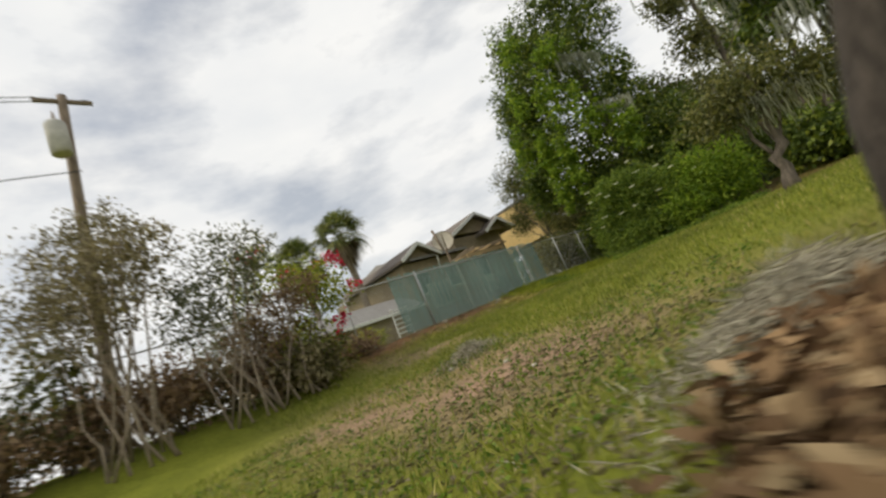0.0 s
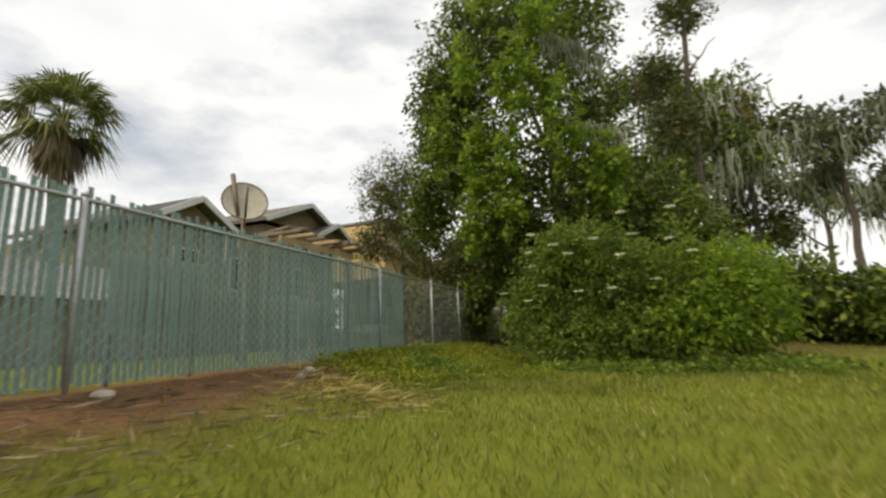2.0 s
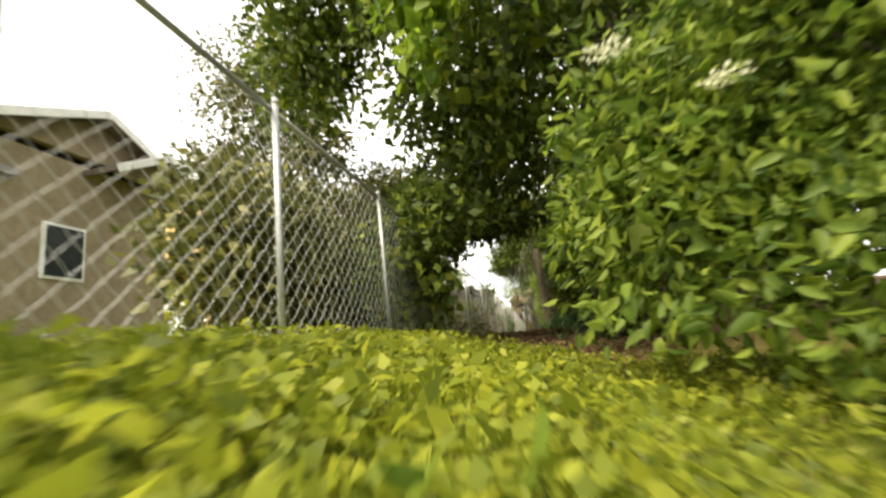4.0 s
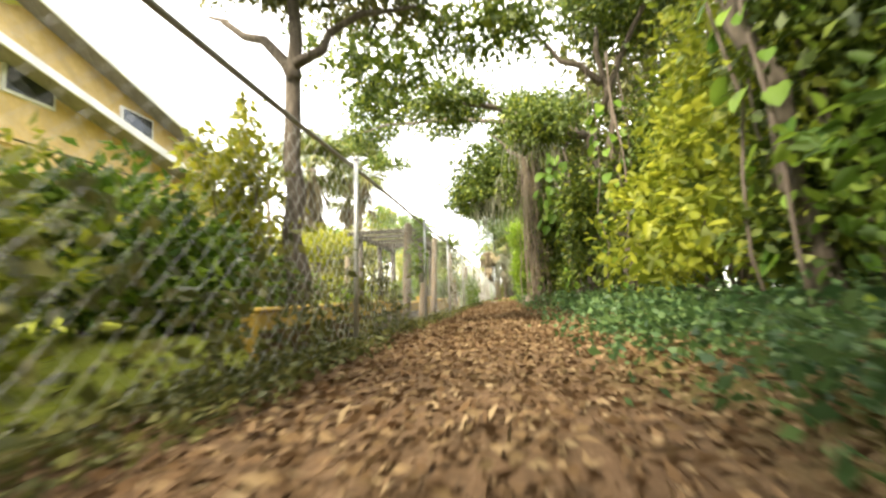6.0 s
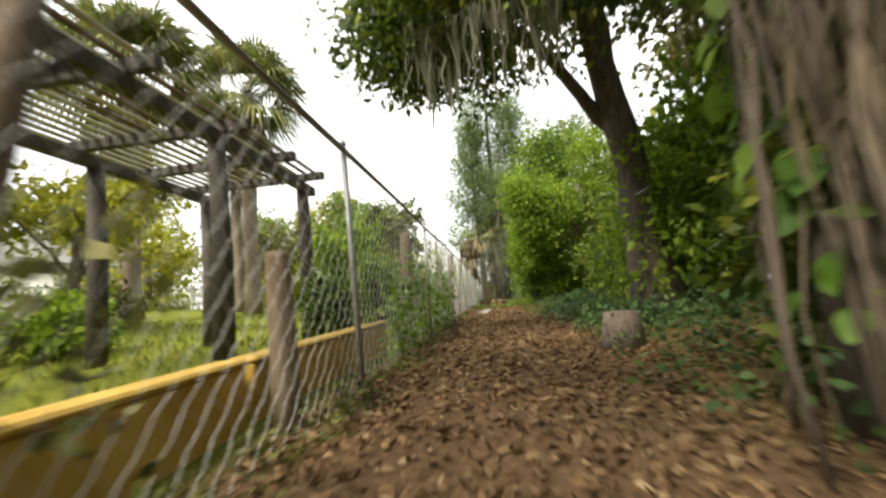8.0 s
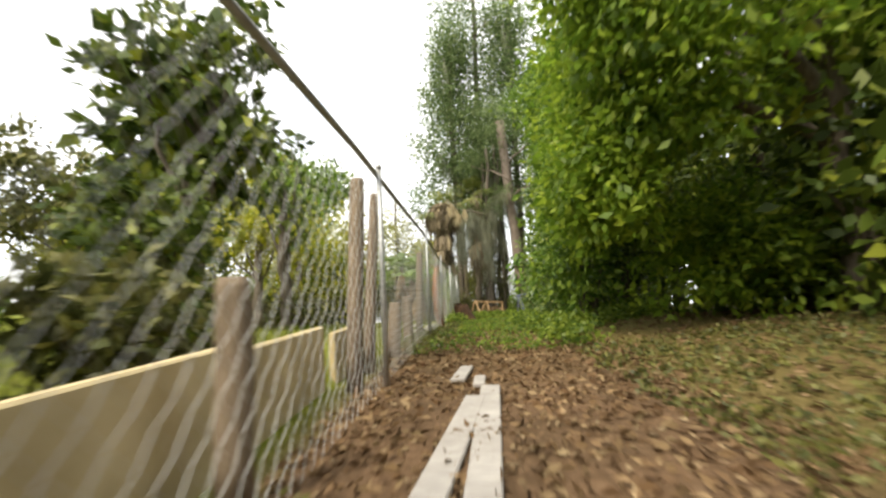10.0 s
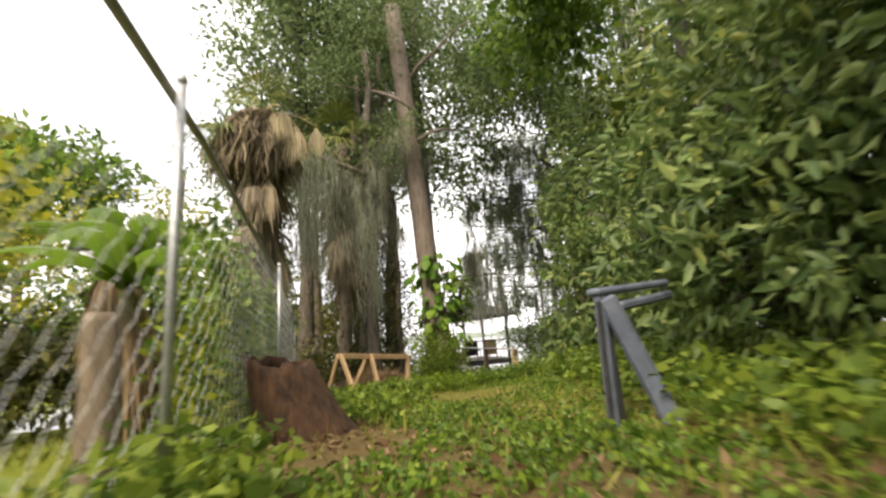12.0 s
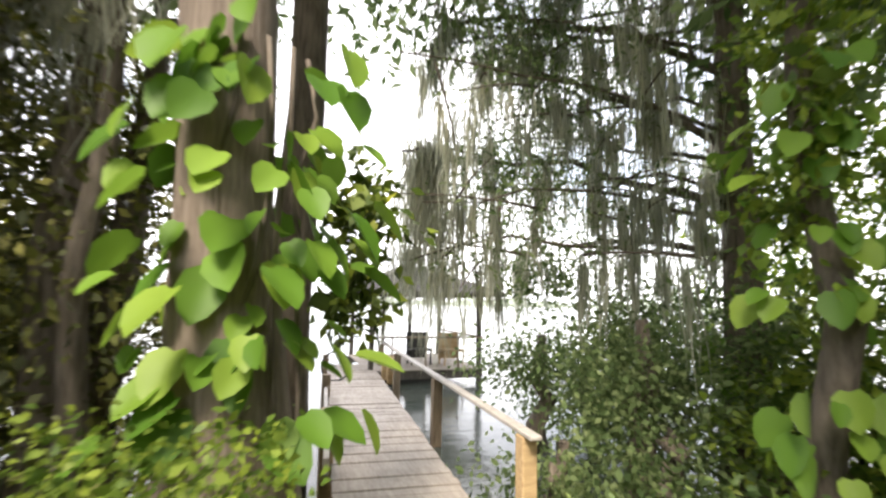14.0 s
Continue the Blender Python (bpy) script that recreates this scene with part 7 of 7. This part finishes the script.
for k in range(5):
    aa = 3.6 + 0.5 * k
    v, f = tube(bend((3.62 + 0.36 * math.cos(aa), 63.0 + 0.36 * math.sin(aa), ground_z(3.6, 62.7)), (3.55 + 0.3 * math.cos(aa + 0.3), 63.0 + 0.3 * math.sin(aa + 0.3), 2.3), 0, 9, 0.04), 0.016, 5)
    link_mesh("climber_stem", v, f, BARK, cyp)
crown([((4.25, 63.6, 1.5), (0.4, 0.4, 0.7), 700), ((4.3, 63.8, 0.8), (0.35, 0.3, 0.4), 350)], 0.1, LEAF_DEEP, "side_foliage", cyp, 0.5, twig=0.12)

big = root("moss_cypress", on(8.7, 63.9), "spreading cypress with long limbs curtained in moss", "tree")
limbs = [((8.6, 63.9, 2.0), (5.9, 66.6, 3.0), 0.1), ((8.6, 63.9, 2.7), (6.3, 65.4, 4.0), 0.1), ((8.6, 63.9, 1.4), (6.9, 66.2, 1.6), 0.08), ((8.6, 63.9, 3.6), (5.4, 66.0, 4.9), 0.1), ((8.6, 63.9, 4.4), (6.6, 64.2, 6.2), 0.09), ((8.6, 63.9, 2.4), (10.6, 66.0, 3.6), 0.09), ((8.6, 63.9, 3.4), (10.4, 63.0, 5.0), 0.09)]
limbs = [(a, b, q * 0.6) for a, b, q in limbs]
for k in range(15):
    z = 1.5 + 0.34 * k
    limbs.append(((8.6, 63.9, z), (8.6 - rng.uniform(1.6, 3.9), 63.9 + rng.uniform(0.4, 2.9), z + rng.uniform(-0.2, 0.9)), 0.032))
trunk_and_limbs(on(8.7, 63.9), (8.6, 63.9, 8.0), 0.23, limbs, BARK, big, 0.03, 1.6)
twigs = []
for a, b, q in limbs:
    a, b = np.array(a), np.array(b)
    for k in range(5):
        s = a + (b - a) * (0.3 + 0.15 * k)
        e = s + (rng.normal(0, 0.6), rng.normal(0, 0.6), 0.3 * rng.normal() - 0.1)
        twigs.append((s, e))
        v, f = tube(bend(s, e, -0.05, 4), np.linspace(0.02, 0.006, 4), 5)
        link_mesh("twig", v, f, BARK, big)
crown([((np.array(a) * 0.35 + np.array(b) * 0.65), (1.2, 1.0, 0.5), 700) for a, b, q in limbs] + [((8.4, 64.4, 5.8), (2.4, 2.2, 1.6), 4500), ((8.6, 65.4, 0.1), (1.5, 0.9, 0.7), 2600)], 0.075, NEEDLES, "crown", big, 0.3, twig=0.3, core=0.0, thin=0.9)
moss_on("moss", twigs, 1600, 0.5, big, 0.006)
tufts = []
for a, b in twigs + [(np.array(a), np.array(b)) for a, b, q in limbs] * 2:
    for k in range(3):
        c = a + (b - a) * rng.random() - (0, 0, 0.15)
        n = int(rng.integers(9, 24))
        tufts.append(strands(c + rng.normal(0, 0.035, (n, 3)) * (1, 1, 2.5), rng.uniform(0.25, 1.05) * (0.35 + 0.65 * rng.random(n)), 0.01, 4, 0.1))
v, f = join([(tv, [tuple(q) for q in tf]) for tv, tf in tufts])
link_mesh("tufted_moss", v, f, MOSS, big, "silver-grey moss tassels", kind="stuff")
crown([((6.6, 65.6, 4.5), (1.9, 1.3, 1.2), 2600), ((6.7, 65.9, 2.7), (1.7, 1.1, 1.0), 2400), ((7.3, 65.7, 1.2), (1.2, 0.8, 0.8), 1500), ((6.2, 65.2, 5.8), (2.0, 1.5, 1.0), 2400)], 0.07, NEEDLES, "needle_sprays", big, 0.28, twig=0.2, label="feathery grey-green needle sprays")
n = 900
v, f = strands(np.stack([rng.uniform(5.2, 8.4, n), rng.uniform(64.8, 66.8, n), rng.uniform(1.4, 5.2, n)], 1), 0.15 + 0.6 * rng.random(n), 0.007)
link_mesh("fine_moss", v, f, MOSS, big, "fine grey moss threads", kind="stuff")
pot = root("climber_clad_trunk", on(7.1, 62.15), "slim dark trunk clothed in bright climber leaves", "tree")
v, f = tube(bend(on(7.1, 62.15, -0.1), (7.3, 62.2, 6.0), 0, 9, 0.05), np.linspace(0.12, 0.06, 9), 9, 0.05)
link_mesh("trunk", v, f, BARK, pot)
n = 75
u, a = rng.random(n), rng.uniform(2.4, 5.6, n)
heart_leaves(np.stack([7.12 + (0.2 + 0.25 * rng.random(n)) * np.cos(a), 62.15 + (0.2 + 0.25 * rng.random(n)) * np.sin(a), -0.7 + 3.3 * u], 1), np.stack([0.7 * np.cos(a), 0.7 * np.sin(a), -0.9 + 0.3 * rng.normal(size=n)], 1), rng.uniform(0.12, 0.28, n), "climber_leaves", POTHOS, pot, "bright yellow-green heart-shaped climber leaves")
crown([((7.2, 62.2, 2.4), (0.55, 0.5, 2.2), 2200)], 0.09, LEAF_ELDER, "foliage", pot, 0.5, twig=0.14)
crown([((5.4, 61.2, 6.2), (1.7, 1.5, 1.1), 3600), ((6.2, 61.8, 7.8), (2.0, 1.7, 1.5), 4200), ((4.8, 62.6, 7.4), (1.6, 1.4, 1.4), 3000), ((7.2, 62.0, 6.2), (1.3, 1.3, 1.2), 2600)], 0.12, NEEDLES, "crown", pot, 0.42, twig=0.3, core=0.0, thin=1.0)
n = 60
u, a = rng.random(n), rng.uniform(3.0, 5.6, n)
heart_leaves(np.stack([8.7 + 0.45 * np.cos(a), 63.9 + 0.45 * np.sin(a), -0.6 + 3.2 * u], 1), np.stack([np.cos(a), np.sin(a), -1 + 0 * a], 1), rng.uniform(0.14, 0.3, n), "climber_leaves", POTHOS, big, "bright climber leaves")
drop = root("moss_tassel", (5.6, 65.8, 3.9), "long grey moss tassel hanging over the dock", "moss")
v, f = tube(bend((6.0, 66.4, 2.9), (5.0, 65.2, 2.6), -0.1, 6, 0.03), np.linspace(0.03, 0.015, 6), 5)
link_mesh("twig", v, f, BARK, drop)
n = 340
v, f = strands(np.stack([rng.normal(5.45, 0.14, n), rng.normal(65.7, 0.14, n), 2.8 + 0.1 * rng.normal(size=n)], 1), 0.7 + 2.1 * rng.random(n), 0.009)
link_mesh("moss", v, f, MOSS, drop, kind="stuff")


def dock():
    d = root("dock", (4.9, 62.0, -0.9), "sun-bleached plank dock with timber posts and rail", "dock")
    a, b = np.array((4.62, 61.6)), np.array((5.62, 73.0))
    u = (b - a) / np.linalg.norm(b - a)
    n = np.array((u[1], -u[0]))
    ln = float(np.linalg.norm(b - a))
    for k, q in enumerate(np.arange(0.0, ln, 0.15)):
        c = a + u * q
        z = -0.87 + 0.006 * rng.normal()
        board("plank", (*(c - n * (0.58 + 0.02 * rng.random())), z), (*(c + n * (0.58 + 0.02 * rng.random())), z), 0.145, 0.035, DECK, d, bevel=0.004)
    for s in (-0.5, 0.5):
        board("joist", (*(a + n * s), -0.97), (*(b + n * s), -0.97), 0.05, 0.15, WOOD_GREY, d)
    for q, s, top in ((2.2, 1.0, -0.27), (5.2, 0.93, -0.27), (8.6, 0.85, -0.27), (3.6, -0.64, -0.3), (7.0, -0.64, -0.45), (10.6, -0.64, -0.5), (11.2, 0.8, -0.3)):
        c = a + u * q + n * s
        block("post", (c[0] - 0.07, c[1] - 0.07, -2.6), (c[0] + 0.07, c[1] + 0.07, top), WOOD_BEAM if q < 5 else WOOD_GREY, d, bevel=0.01)
    c0, c1 = a + u * 2.0 + n * 1.0, a + u * 11.3 + n * 0.8
    board("handrail", (*c0, -0.25), (*c1, -0.22), 0.11, 0.04, PLANK, d)
    c0, c1 = a + u * 3.0 - n * 0.64, a + u * 8.0 - n * 0.64
    board("kerb", (*c0, -0.7), (*c1, -0.75), 0.06, 0.16, PLANK, d)


dock()


def boathouse():
    g = root("dock_shelter", (7.4, 73.0, -0.85), "open dock shelter with a dark hipped roof", "shelter")
    x0, x1, y0, y1 = 5.9, 9.0, 71.8, 75.4
    for k, y in enumerate(np.arange(y0, y1, 0.16)):
        board("plank", (x0, y, -0.87), (x1, y, -0.87), 0.145, 0.035, DECK, g, bevel=0.005)
    for y in (y0, y1):
        board("skirt", (x0, y, -1.0), (x1, y, -1.0), 0.06, 0.22, WOOD_DARK, g)
    for x in (x0 + 0.08, x1 - 0.08):
        for y in (y0 + 0.08, y1 - 0.08):
            block("post", (x - 0.06, y - 0.06, -2.8), (x + 0.06, y + 0.06, 1.15), WOOD_DARK, g, bevel=0.01)
    for x in (7.0, 7.9):
        block("post", (x - 0.05, y1 - 0.1, -0.85), (x + 0.05, y1, 1.15), WOOD_DARK, g, bevel=0.01)
    v = [(x0 - 0.5, y0 - 0.5, 1.05), (x1 + 0.5, y0 - 0.5, 1.05), (x1 + 0.5, y1 + 0.5, 1.05), (x0 - 0.5, y1 + 0.5, 1.05), (7.1, 73.6, 1.85), (7.8, 73.6, 1.85)]
    v = v + [(a, b, c + 0.09) for a, b, c in v]
    f = [(0, 4, 5, 1), (1, 5, 2), (2, 5, 4, 3), (3, 4, 0), (6, 7, 11, 10), (7, 8, 11), (8, 9, 10, 11), (9, 6, 10), (0, 1, 7, 6), (1, 2, 8, 7), (2, 3, 9, 8), (3, 0, 6, 9)]
    link_mesh("roof", np.array(v), f, ROOF_SHADED, g, flat=True)
    for a, b in (((x0, y0, 1.08), (x1, y0, 1.08)), ((x0, y1, 1.08), (x1, y1, 1.08)), ((x0, y0, 1.08), (x0, y1, 1.08)), ((x1, y0, 1.08), (x1, y1, 1.08))):
        board("lintel", a, b, 0.08, 0.14, WOOD_DARK, g)
    board("rail", (x0, y0, -0.05), (x1, y0, -0.05), 0.05, 0.05, METAL_BROWN, g)
    board("rail", (x1, y0, -0.05), (x1, y1, -0.05), 0.05, 0.05, METAL_BROWN, g)
    for x in (6.5, 7.4, 8.3):
        block("baluster", (x - 0.02, y0 - 0.02, -0.85), (x + 0.02, y0 + 0.02, -0.05), METAL_BROWN, g)


boathouse()
for x, y, tl in ((7.5, 72.8, -0.1), (8.35, 72.5, 0.25)):
    c = root("deck_chair", (x, y, -0.85), "dark plastic deck chair under the shelter", "chair", "deck chairs")
    m = RUBBER if tl < 0 else WOOD_BEAM
    board("backrest", (x - 0.3, y + 0.25, -0.35), (x + 0.3, y + 0.25, -0.35), 0.04, 0.72, m, c)
    board("seat", (x - 0.3, y - 0.05, -0.45), (x + 0.3, y - 0.05, -0.45), 0.5, 0.05, m, c)
    for dx in (-0.27, 0.27):
        for dy in (-0.25, 0.2):
            block("leg", (x + dx - 0.02, y + dy - 0.02, -0.85), (x + dx + 0.02, y + dy + 0.02, -0.45), m, c)
ring = root("dock_bench", (6.1, 70.5, -0.85), "small weathered timber bench at the dock's side", "bench")
block("seat", (6.02, 70.2, -0.45), (6.3, 70.9, -0.4), WOOD_BEAM, ring)
for y in (70.22, 70.8):
    block("leg", (6.04, y, -0.95), (6.28, y + 0.06, -0.45), WOOD_BEAM, ring)
wheel = root("spoked_wheel", (4.95, 70.4, -0.85), "thin black spoked wheel leaning on the dock", "wheel")
ang = np.linspace(0, 2 * math.pi, 25)
v, f = tube(np.stack([4.95 + 0.3 * np.cos(ang), 70.4 + 0.06 * np.sin(ang), -0.55 + 0.3 * np.sin(ang)], 1), 0.018, 6, cap=False)
link_mesh("tyre", v, f, RUBBER, wheel)
for k in range(8):
    v, f = tube([(4.95, 70.4, -0.55), (4.95 + 0.29 * math.cos(k * 0.785), 70.4 + 0.06 * math.sin(k * 0.785), -0.55 + 0.29 * math.sin(k * 0.785))], 0.005, 4)
    link_mesh("spoke", v, f, STEEL, wheel)

# ---- ground cover: grass, weeds, ferns, litter ----
def blade_field(name, at, size, lean, mat, label, category, wide=0.12):
    along = np.stack([rng.normal(0, lean, len(at)), rng.normal(0, lean, len(at)), np.ones(len(at))], 1)
    v, f = blades(at, along, size, wide, 0.1)
    tagged(link_mesh(name, v, f, mat), label, category, kind="stuff")


def lawn():
    p = np.concatenate([scatter(52000, 0.4, 8.5, -11, 4.2), scatter(26000, 4, 13, -14.5, -4), scatter(20000, 8, 20, -8, 12), scatter(11000, 1.0, 4.6, 0, 7)])
    bare = np.maximum(bare_dirt(p[:, 0], p[:, 1]), red_dirt(p[:, 0], p[:, 1]))
    p = p[rng.random(len(p)) > 0.96 * bare]
    blade_field("lawn_grass", p, (0.05 + 0.07 * rng.random(len(p))) * np.where(p[:, 1] > 0, 1.2, 1), 0.45, GRASS, "sunlit patchy green lawn grass", "grass", 0.13)
    q = scatter(5200, -4.2, -0.75, 20.4, 27.2)
    v, f = blades(q + (0, 0, 0.01), units(len(q)) * (1, 1, 0.2), 0.05 + 0.09 * rng.random(len(q)), 0.5)
    tagged(link_mesh("bed_mulch", v, f, LITTER), "dark mulch on the bare planting bed behind the wall", "mulch", kind="stuff")
    q = np.concatenate([scatter(9000, -8, -0.7, 20, 44), scatter(7000, -9, -0.3, 44, 60)])
    q = q[~((q[:, 0] > -4.2) & (q[:, 1] < 27.2))]
    blade_field("yard_grass", q, 0.07 + 0.07 * rng.random(len(q)), 0.4, GRASS, "mown green yard grass behind the fence", "grass", 0.22)
    k = np.concatenate([scatter(3000, 4.6, 10.0, -13.6, -8.2), scatter(3600, 7.5, 11.0, -13.4, -9.8)])
    v, f = blades(k + (0, 0, 0.008), units(len(k)) * (1, 1, 0.15), 0.03 + 0.05 * rng.random(len(k)), 0.4)
    tagged(link_mesh("dry_leaf_litter", v, f, LEAF_DRY), "dry leaves and twigs on bare lawn dirt", "leaf litter", kind="stuff")
    k = np.stack([rng.normal(1.5, 0.45, 900), rng.normal(-1.4, 0.4, 900), np.zeros(900)], 1)
    k[:, 2] = height(k[:, 0], k[:, 1])
    v, f = blades(k + (0, 0, 0.03), units(len(k)) * (1, 0.6, 0.12) + (0, 0, 0.05), 0.15 + 0.25 * rng.random(len(k)), 0.05)
    tagged(link_mesh("straw_pile", v, f, STRAW), "yellow cut straw lying on the lawn", "straw", kind="stuff")
    k = np.concatenate([scatter(1500, 0.2, 2.2, -8, 1.0)])
    v, f = blades(k + (0, 0, 0.015), units(len(k)) * (1, 1, 0.08), 0.15 + 0.25 * rng.random(len(k)), 0.05)
    tagged(link_mesh("dry_straw", v, f, PALM_DEAD), "pale dry straw and needles along the fence foot", "straw", kind="stuff")


def litter():
    p = np.concatenate([scatter(36000, -0.2, 3.3, 6.2, 30), scatter(17000, -0.2, 2.4, 30, 48), scatter(2600, 0, 2.6, 48, 58), scatter(6500, 2.2, 6.5, 35, 46)])
    v, f = blades(p + (0, 0, 0.006) + np.stack([0 * p[:, 0], 0 * p[:, 0], 0.02 * rng.random(len(p))], 1), units(len(p)) * (1, 1, 0.22), 0.035 + 0.06 * rng.random(len(p)), 0.42, 0.35)
    tagged(link_mesh("leaf_litter", v, f, LITTER), "thick brown fallen leaves covering the lane", "leaf litter", kind="stuff")


def weeds():
    """Low leafy weeds: sprays of small leaves on short stalks."""
    def spread(name, p, tall, leaf, mat, label, per=7, category="weeds", fine=False):
        n = len(p) * per
        who = np.repeat(np.arange(len(p)), per)
        h = tall * (0.35 + 0.65 * rng.random(len(p)))
        at = p[who] + np.stack([rng.normal(0, leaf * 0.9, n), rng.normal(0, leaf * 0.9, n), h[who] * rng.random(n) ** 0.6], 1)
        v, f = blades(at, units(n) * (1, 1, 0.5) + (0, 0, 0.15), leaf * (0.6 + 0.8 * rng.random(n)), 0.62, fine=fine)
        tagged(link_mesh(name, v, f, mat), label, category, kind="stuff")

    p = np.concatenate([scatter(3400, 0.1, 2.0, 0.0, 7.5), scatter(700, 0.3, 1.8, -0.9, 3), scatter(1100, 1.9, 3.6, 1.5, 7)])
    spread("weed_patch", p, 0.2, 0.055, LEAF_WEED, "bright yellow-green weeds at the fence foot")
    p = np.stack([rng.normal(1.5, 0.3, 420), rng.normal(1.4, 0.45, 420), np.zeros(420)], 1)
    p[:, 2] = height(p[:, 0], p[:, 1])
    spread("weed_clump", p, 0.26, 0.06, LEAF_ELDER, "darker green clump of broad-leaved weeds", fine=True)
    p = scatter(900, 4.6, 10.2, -13.4, -8.6)
    spread("dirt_weeds", p, 0.07, 0.035, LEAF_VINE, "small scattered weeds on the bare lawn dirt")
    p = scatter(700, 3.0, 8.5, 2.6, 4.6)
    spread("weed_fringe", p, 0.3, 0.09, LEAF_ELDER, "green weeds under the elder")
    p = np.concatenate([scatter(1300, 2.4, 3.8, 9, 19), scatter(900, 2.6, 3.8, 19, 31), scatter(600, 2.3, 3.4, 31, 38), scatter(260, 1.9, 2.6, 9, 36)])
    spread("lane_weeds", p, 0.45, 0.065, LEAF_TEAL, "blue-green weeds at the lane's edge")
    p = scatter(2400, 1.9, 6.4, 37.5, 44)
    spread("hollow_weeds", p, 0.08, 0.045, LEAF_OLIVE, "low straggling weeds among the leaves")
    p = np.concatenate([scatter(700, -0.25, 0.35, 9, 17), scatter(260, -0.15, 0.25, 17, 24), scatter(300, -0.15, 0.25, 24, 40), scatter(500, -0.2, 0.4, 44, 60)])
    spread("fence_weeds", p, 0.16, 0.05, LEAF_OLIVE, "straggling weeds along the wire")
    p = np.concatenate([scatter(2200, 0.0, 2.4, 44, 54), scatter(2600, 1.8, 4.2, 46, 57), scatter(2200, 0.0, 2.2, 53, 60.5), scatter(2400, 3.2, 7.5, 55, 63)])
    p = p[rng.random(len(p)) < np.where(np.abs(p[:, 0] - lane_x(p[:, 1])) < 0.4, 0.75, 1)]
    p = p[np.hypot(p[:, 0] - 0.55, (p[:, 1] - 54.7) * 0.75) > 0.8]
    tall = np.where(np.abs(p[:, 0] - lane_x(p[:, 1])) < 0.95, 0.12, 0.4)
    spread("path_weeds", p[tall < 0.2], 0.08, 0.04, LEAF_VINE, "low weeds on the path")
    spread("bank_weeds", p[tall > 0.2], 0.34, 0.075, LEAF_ELDER, "knee-high broad-leaved weeds beside the path")
    p = np.concatenate([scatter(420, 3.9, 5.2, 60.7, 62.0), scatter(160, 5.2, 6.2, 60.6, 62.6)])
    q = scatter(420, 5.3, 7.8, 59.0, 62.6)
    spread("bank_fringe", q, 0.75, 0.08, LEAF_GRAPE, "blue-green leafy weeds on the bank beside the deck", 10, fine=True)
    spread("deck_weeds", p, 0.42, 0.06, LEAF_VINE, "soft green weeds crowding the deck's landward end", 9)
    p = scatter(750, 1.9, 4.1, 60.5, 63.0)
    p = p[np.abs(p[:, 0] - lane_x(p[:, 1])) > 0.4]
    near = np.hypot(p[:, 0] - 3.3, p[:, 1] - 62.05) < 0.62
    spread("trunk_weeds", np.repeat(p[near], 2, 0), 1.35, 0.05, LEAF_ELDER, "tall bright weeds at the cypress foot", 26)
    p = p[~near]
    spread("cypress_weeds", p, 0.4, 0.06, LEAF_BRIGHT, "bright weeds round the cypress foot", 12)
    # grass tufts on the last stretch
    q = scatter(1800, 0.3, 4.5, 46, 62)
    blade_field("path_grass", q, 0.08 + 0.12 * rng.random(len(q)), 0.5, GRASS, "thin dry grass on the path", "grass", 0.08)


def ferns():
    for x, y in ((3.35, 62.0), (3.05, 62.2), (3.65, 62.1), (5.5, 61.8), (5.8, 61.9), (5.35, 61.3), (5.1, 60.7), (5.6, 60.9), (3.3, 61.9), (3.0, 61.2), (3.55, 60.9), (3.25, 60.4), (5.5, 61.4), (5.75, 62.4), (6.2, 61.2), (4.0, 61.6), (5.9, 60.6), (6.7, 62.6), (3.3, 61.4), (5.45, 60.2), (5.9, 59.9), (6.3, 60.3), (5.2, 59.7)):
        if abs(x - lane_x(y)) < 0.35:
            continue
        fr = root("fern", on(x, y), "green sword fern beside the dock", "fern", "ferns by the dock")
        pieces = []
        for k in range(14):
            a = k * 2.4
            ln = rng.uniform(0.55, 0.95)
            s = np.linspace(0.1, 1, 12)
            line = np.stack([x + np.cos(a) * ln * s * 0.8, y + np.sin(a) * ln * s * 0.8, ground_z(x, y) + ln * (1.1 * s - 0.75 * s * s)], 1)
            side = np.tile((-math.sin(a), math.cos(a), 0.0), (12, 1))
            for sg in (-1, 1):
                v, f = blades(line, side * sg + (0.3 * math.cos(a), 0.3 * math.sin(a), -0.1), 0.1 * (1.05 - s), 0.3)
                pieces.append((v, [tuple(q) for q in f]))
        v, f = join(pieces)
        link_mesh("fronds", v, f, LEAF_VINE, fr)


def fence_climbers():
    """Creepers woven through the wire."""
    for y0, y1, n, z0, z1, m in ((54.2, 59.5, 1500, 0.2, 1.7, LEAF_VINE), (55.0, 59.5, 900, 1.25, 1.95, LEAF_VINE), (11.5, 19.5, 1300, 0.1, 1.0, LEAF_OLIVE), (29.5, 36.5, 1500, 0.1, 1.3, LEAF_VINE), (24.6, 26.4, 220, 0.1, 1.5, LEAF_OLIVE), (20.2, 21.3, 150, 1.6, 1.95, LEAF_VINE), (54.2, 58.5, 900, 0.2, 1.5, LEAF_WEED)):
        y = rng.uniform(y0, y1, n)
        at = np.stack([rng.normal(-0.06, 0.07, n), y, height(0 * y, y) + rng.uniform(z0, z1, n) * (0.55 + 0.45 * np.sin(y * 2.3) ** 2)], 1)
        v, f = blades(at, units(n) - (0, 0, 0.4), 0.06 + 0.07 * rng.random(n), 0.6)
        tagged(link_mesh("fence_creeper", v, f, m), "creeper leaves woven through the wire fence", "creeper", "fence creepers", "stuff")


lawn()
litter()
weeds()
ferns()
fence_climbers()
green_slats()
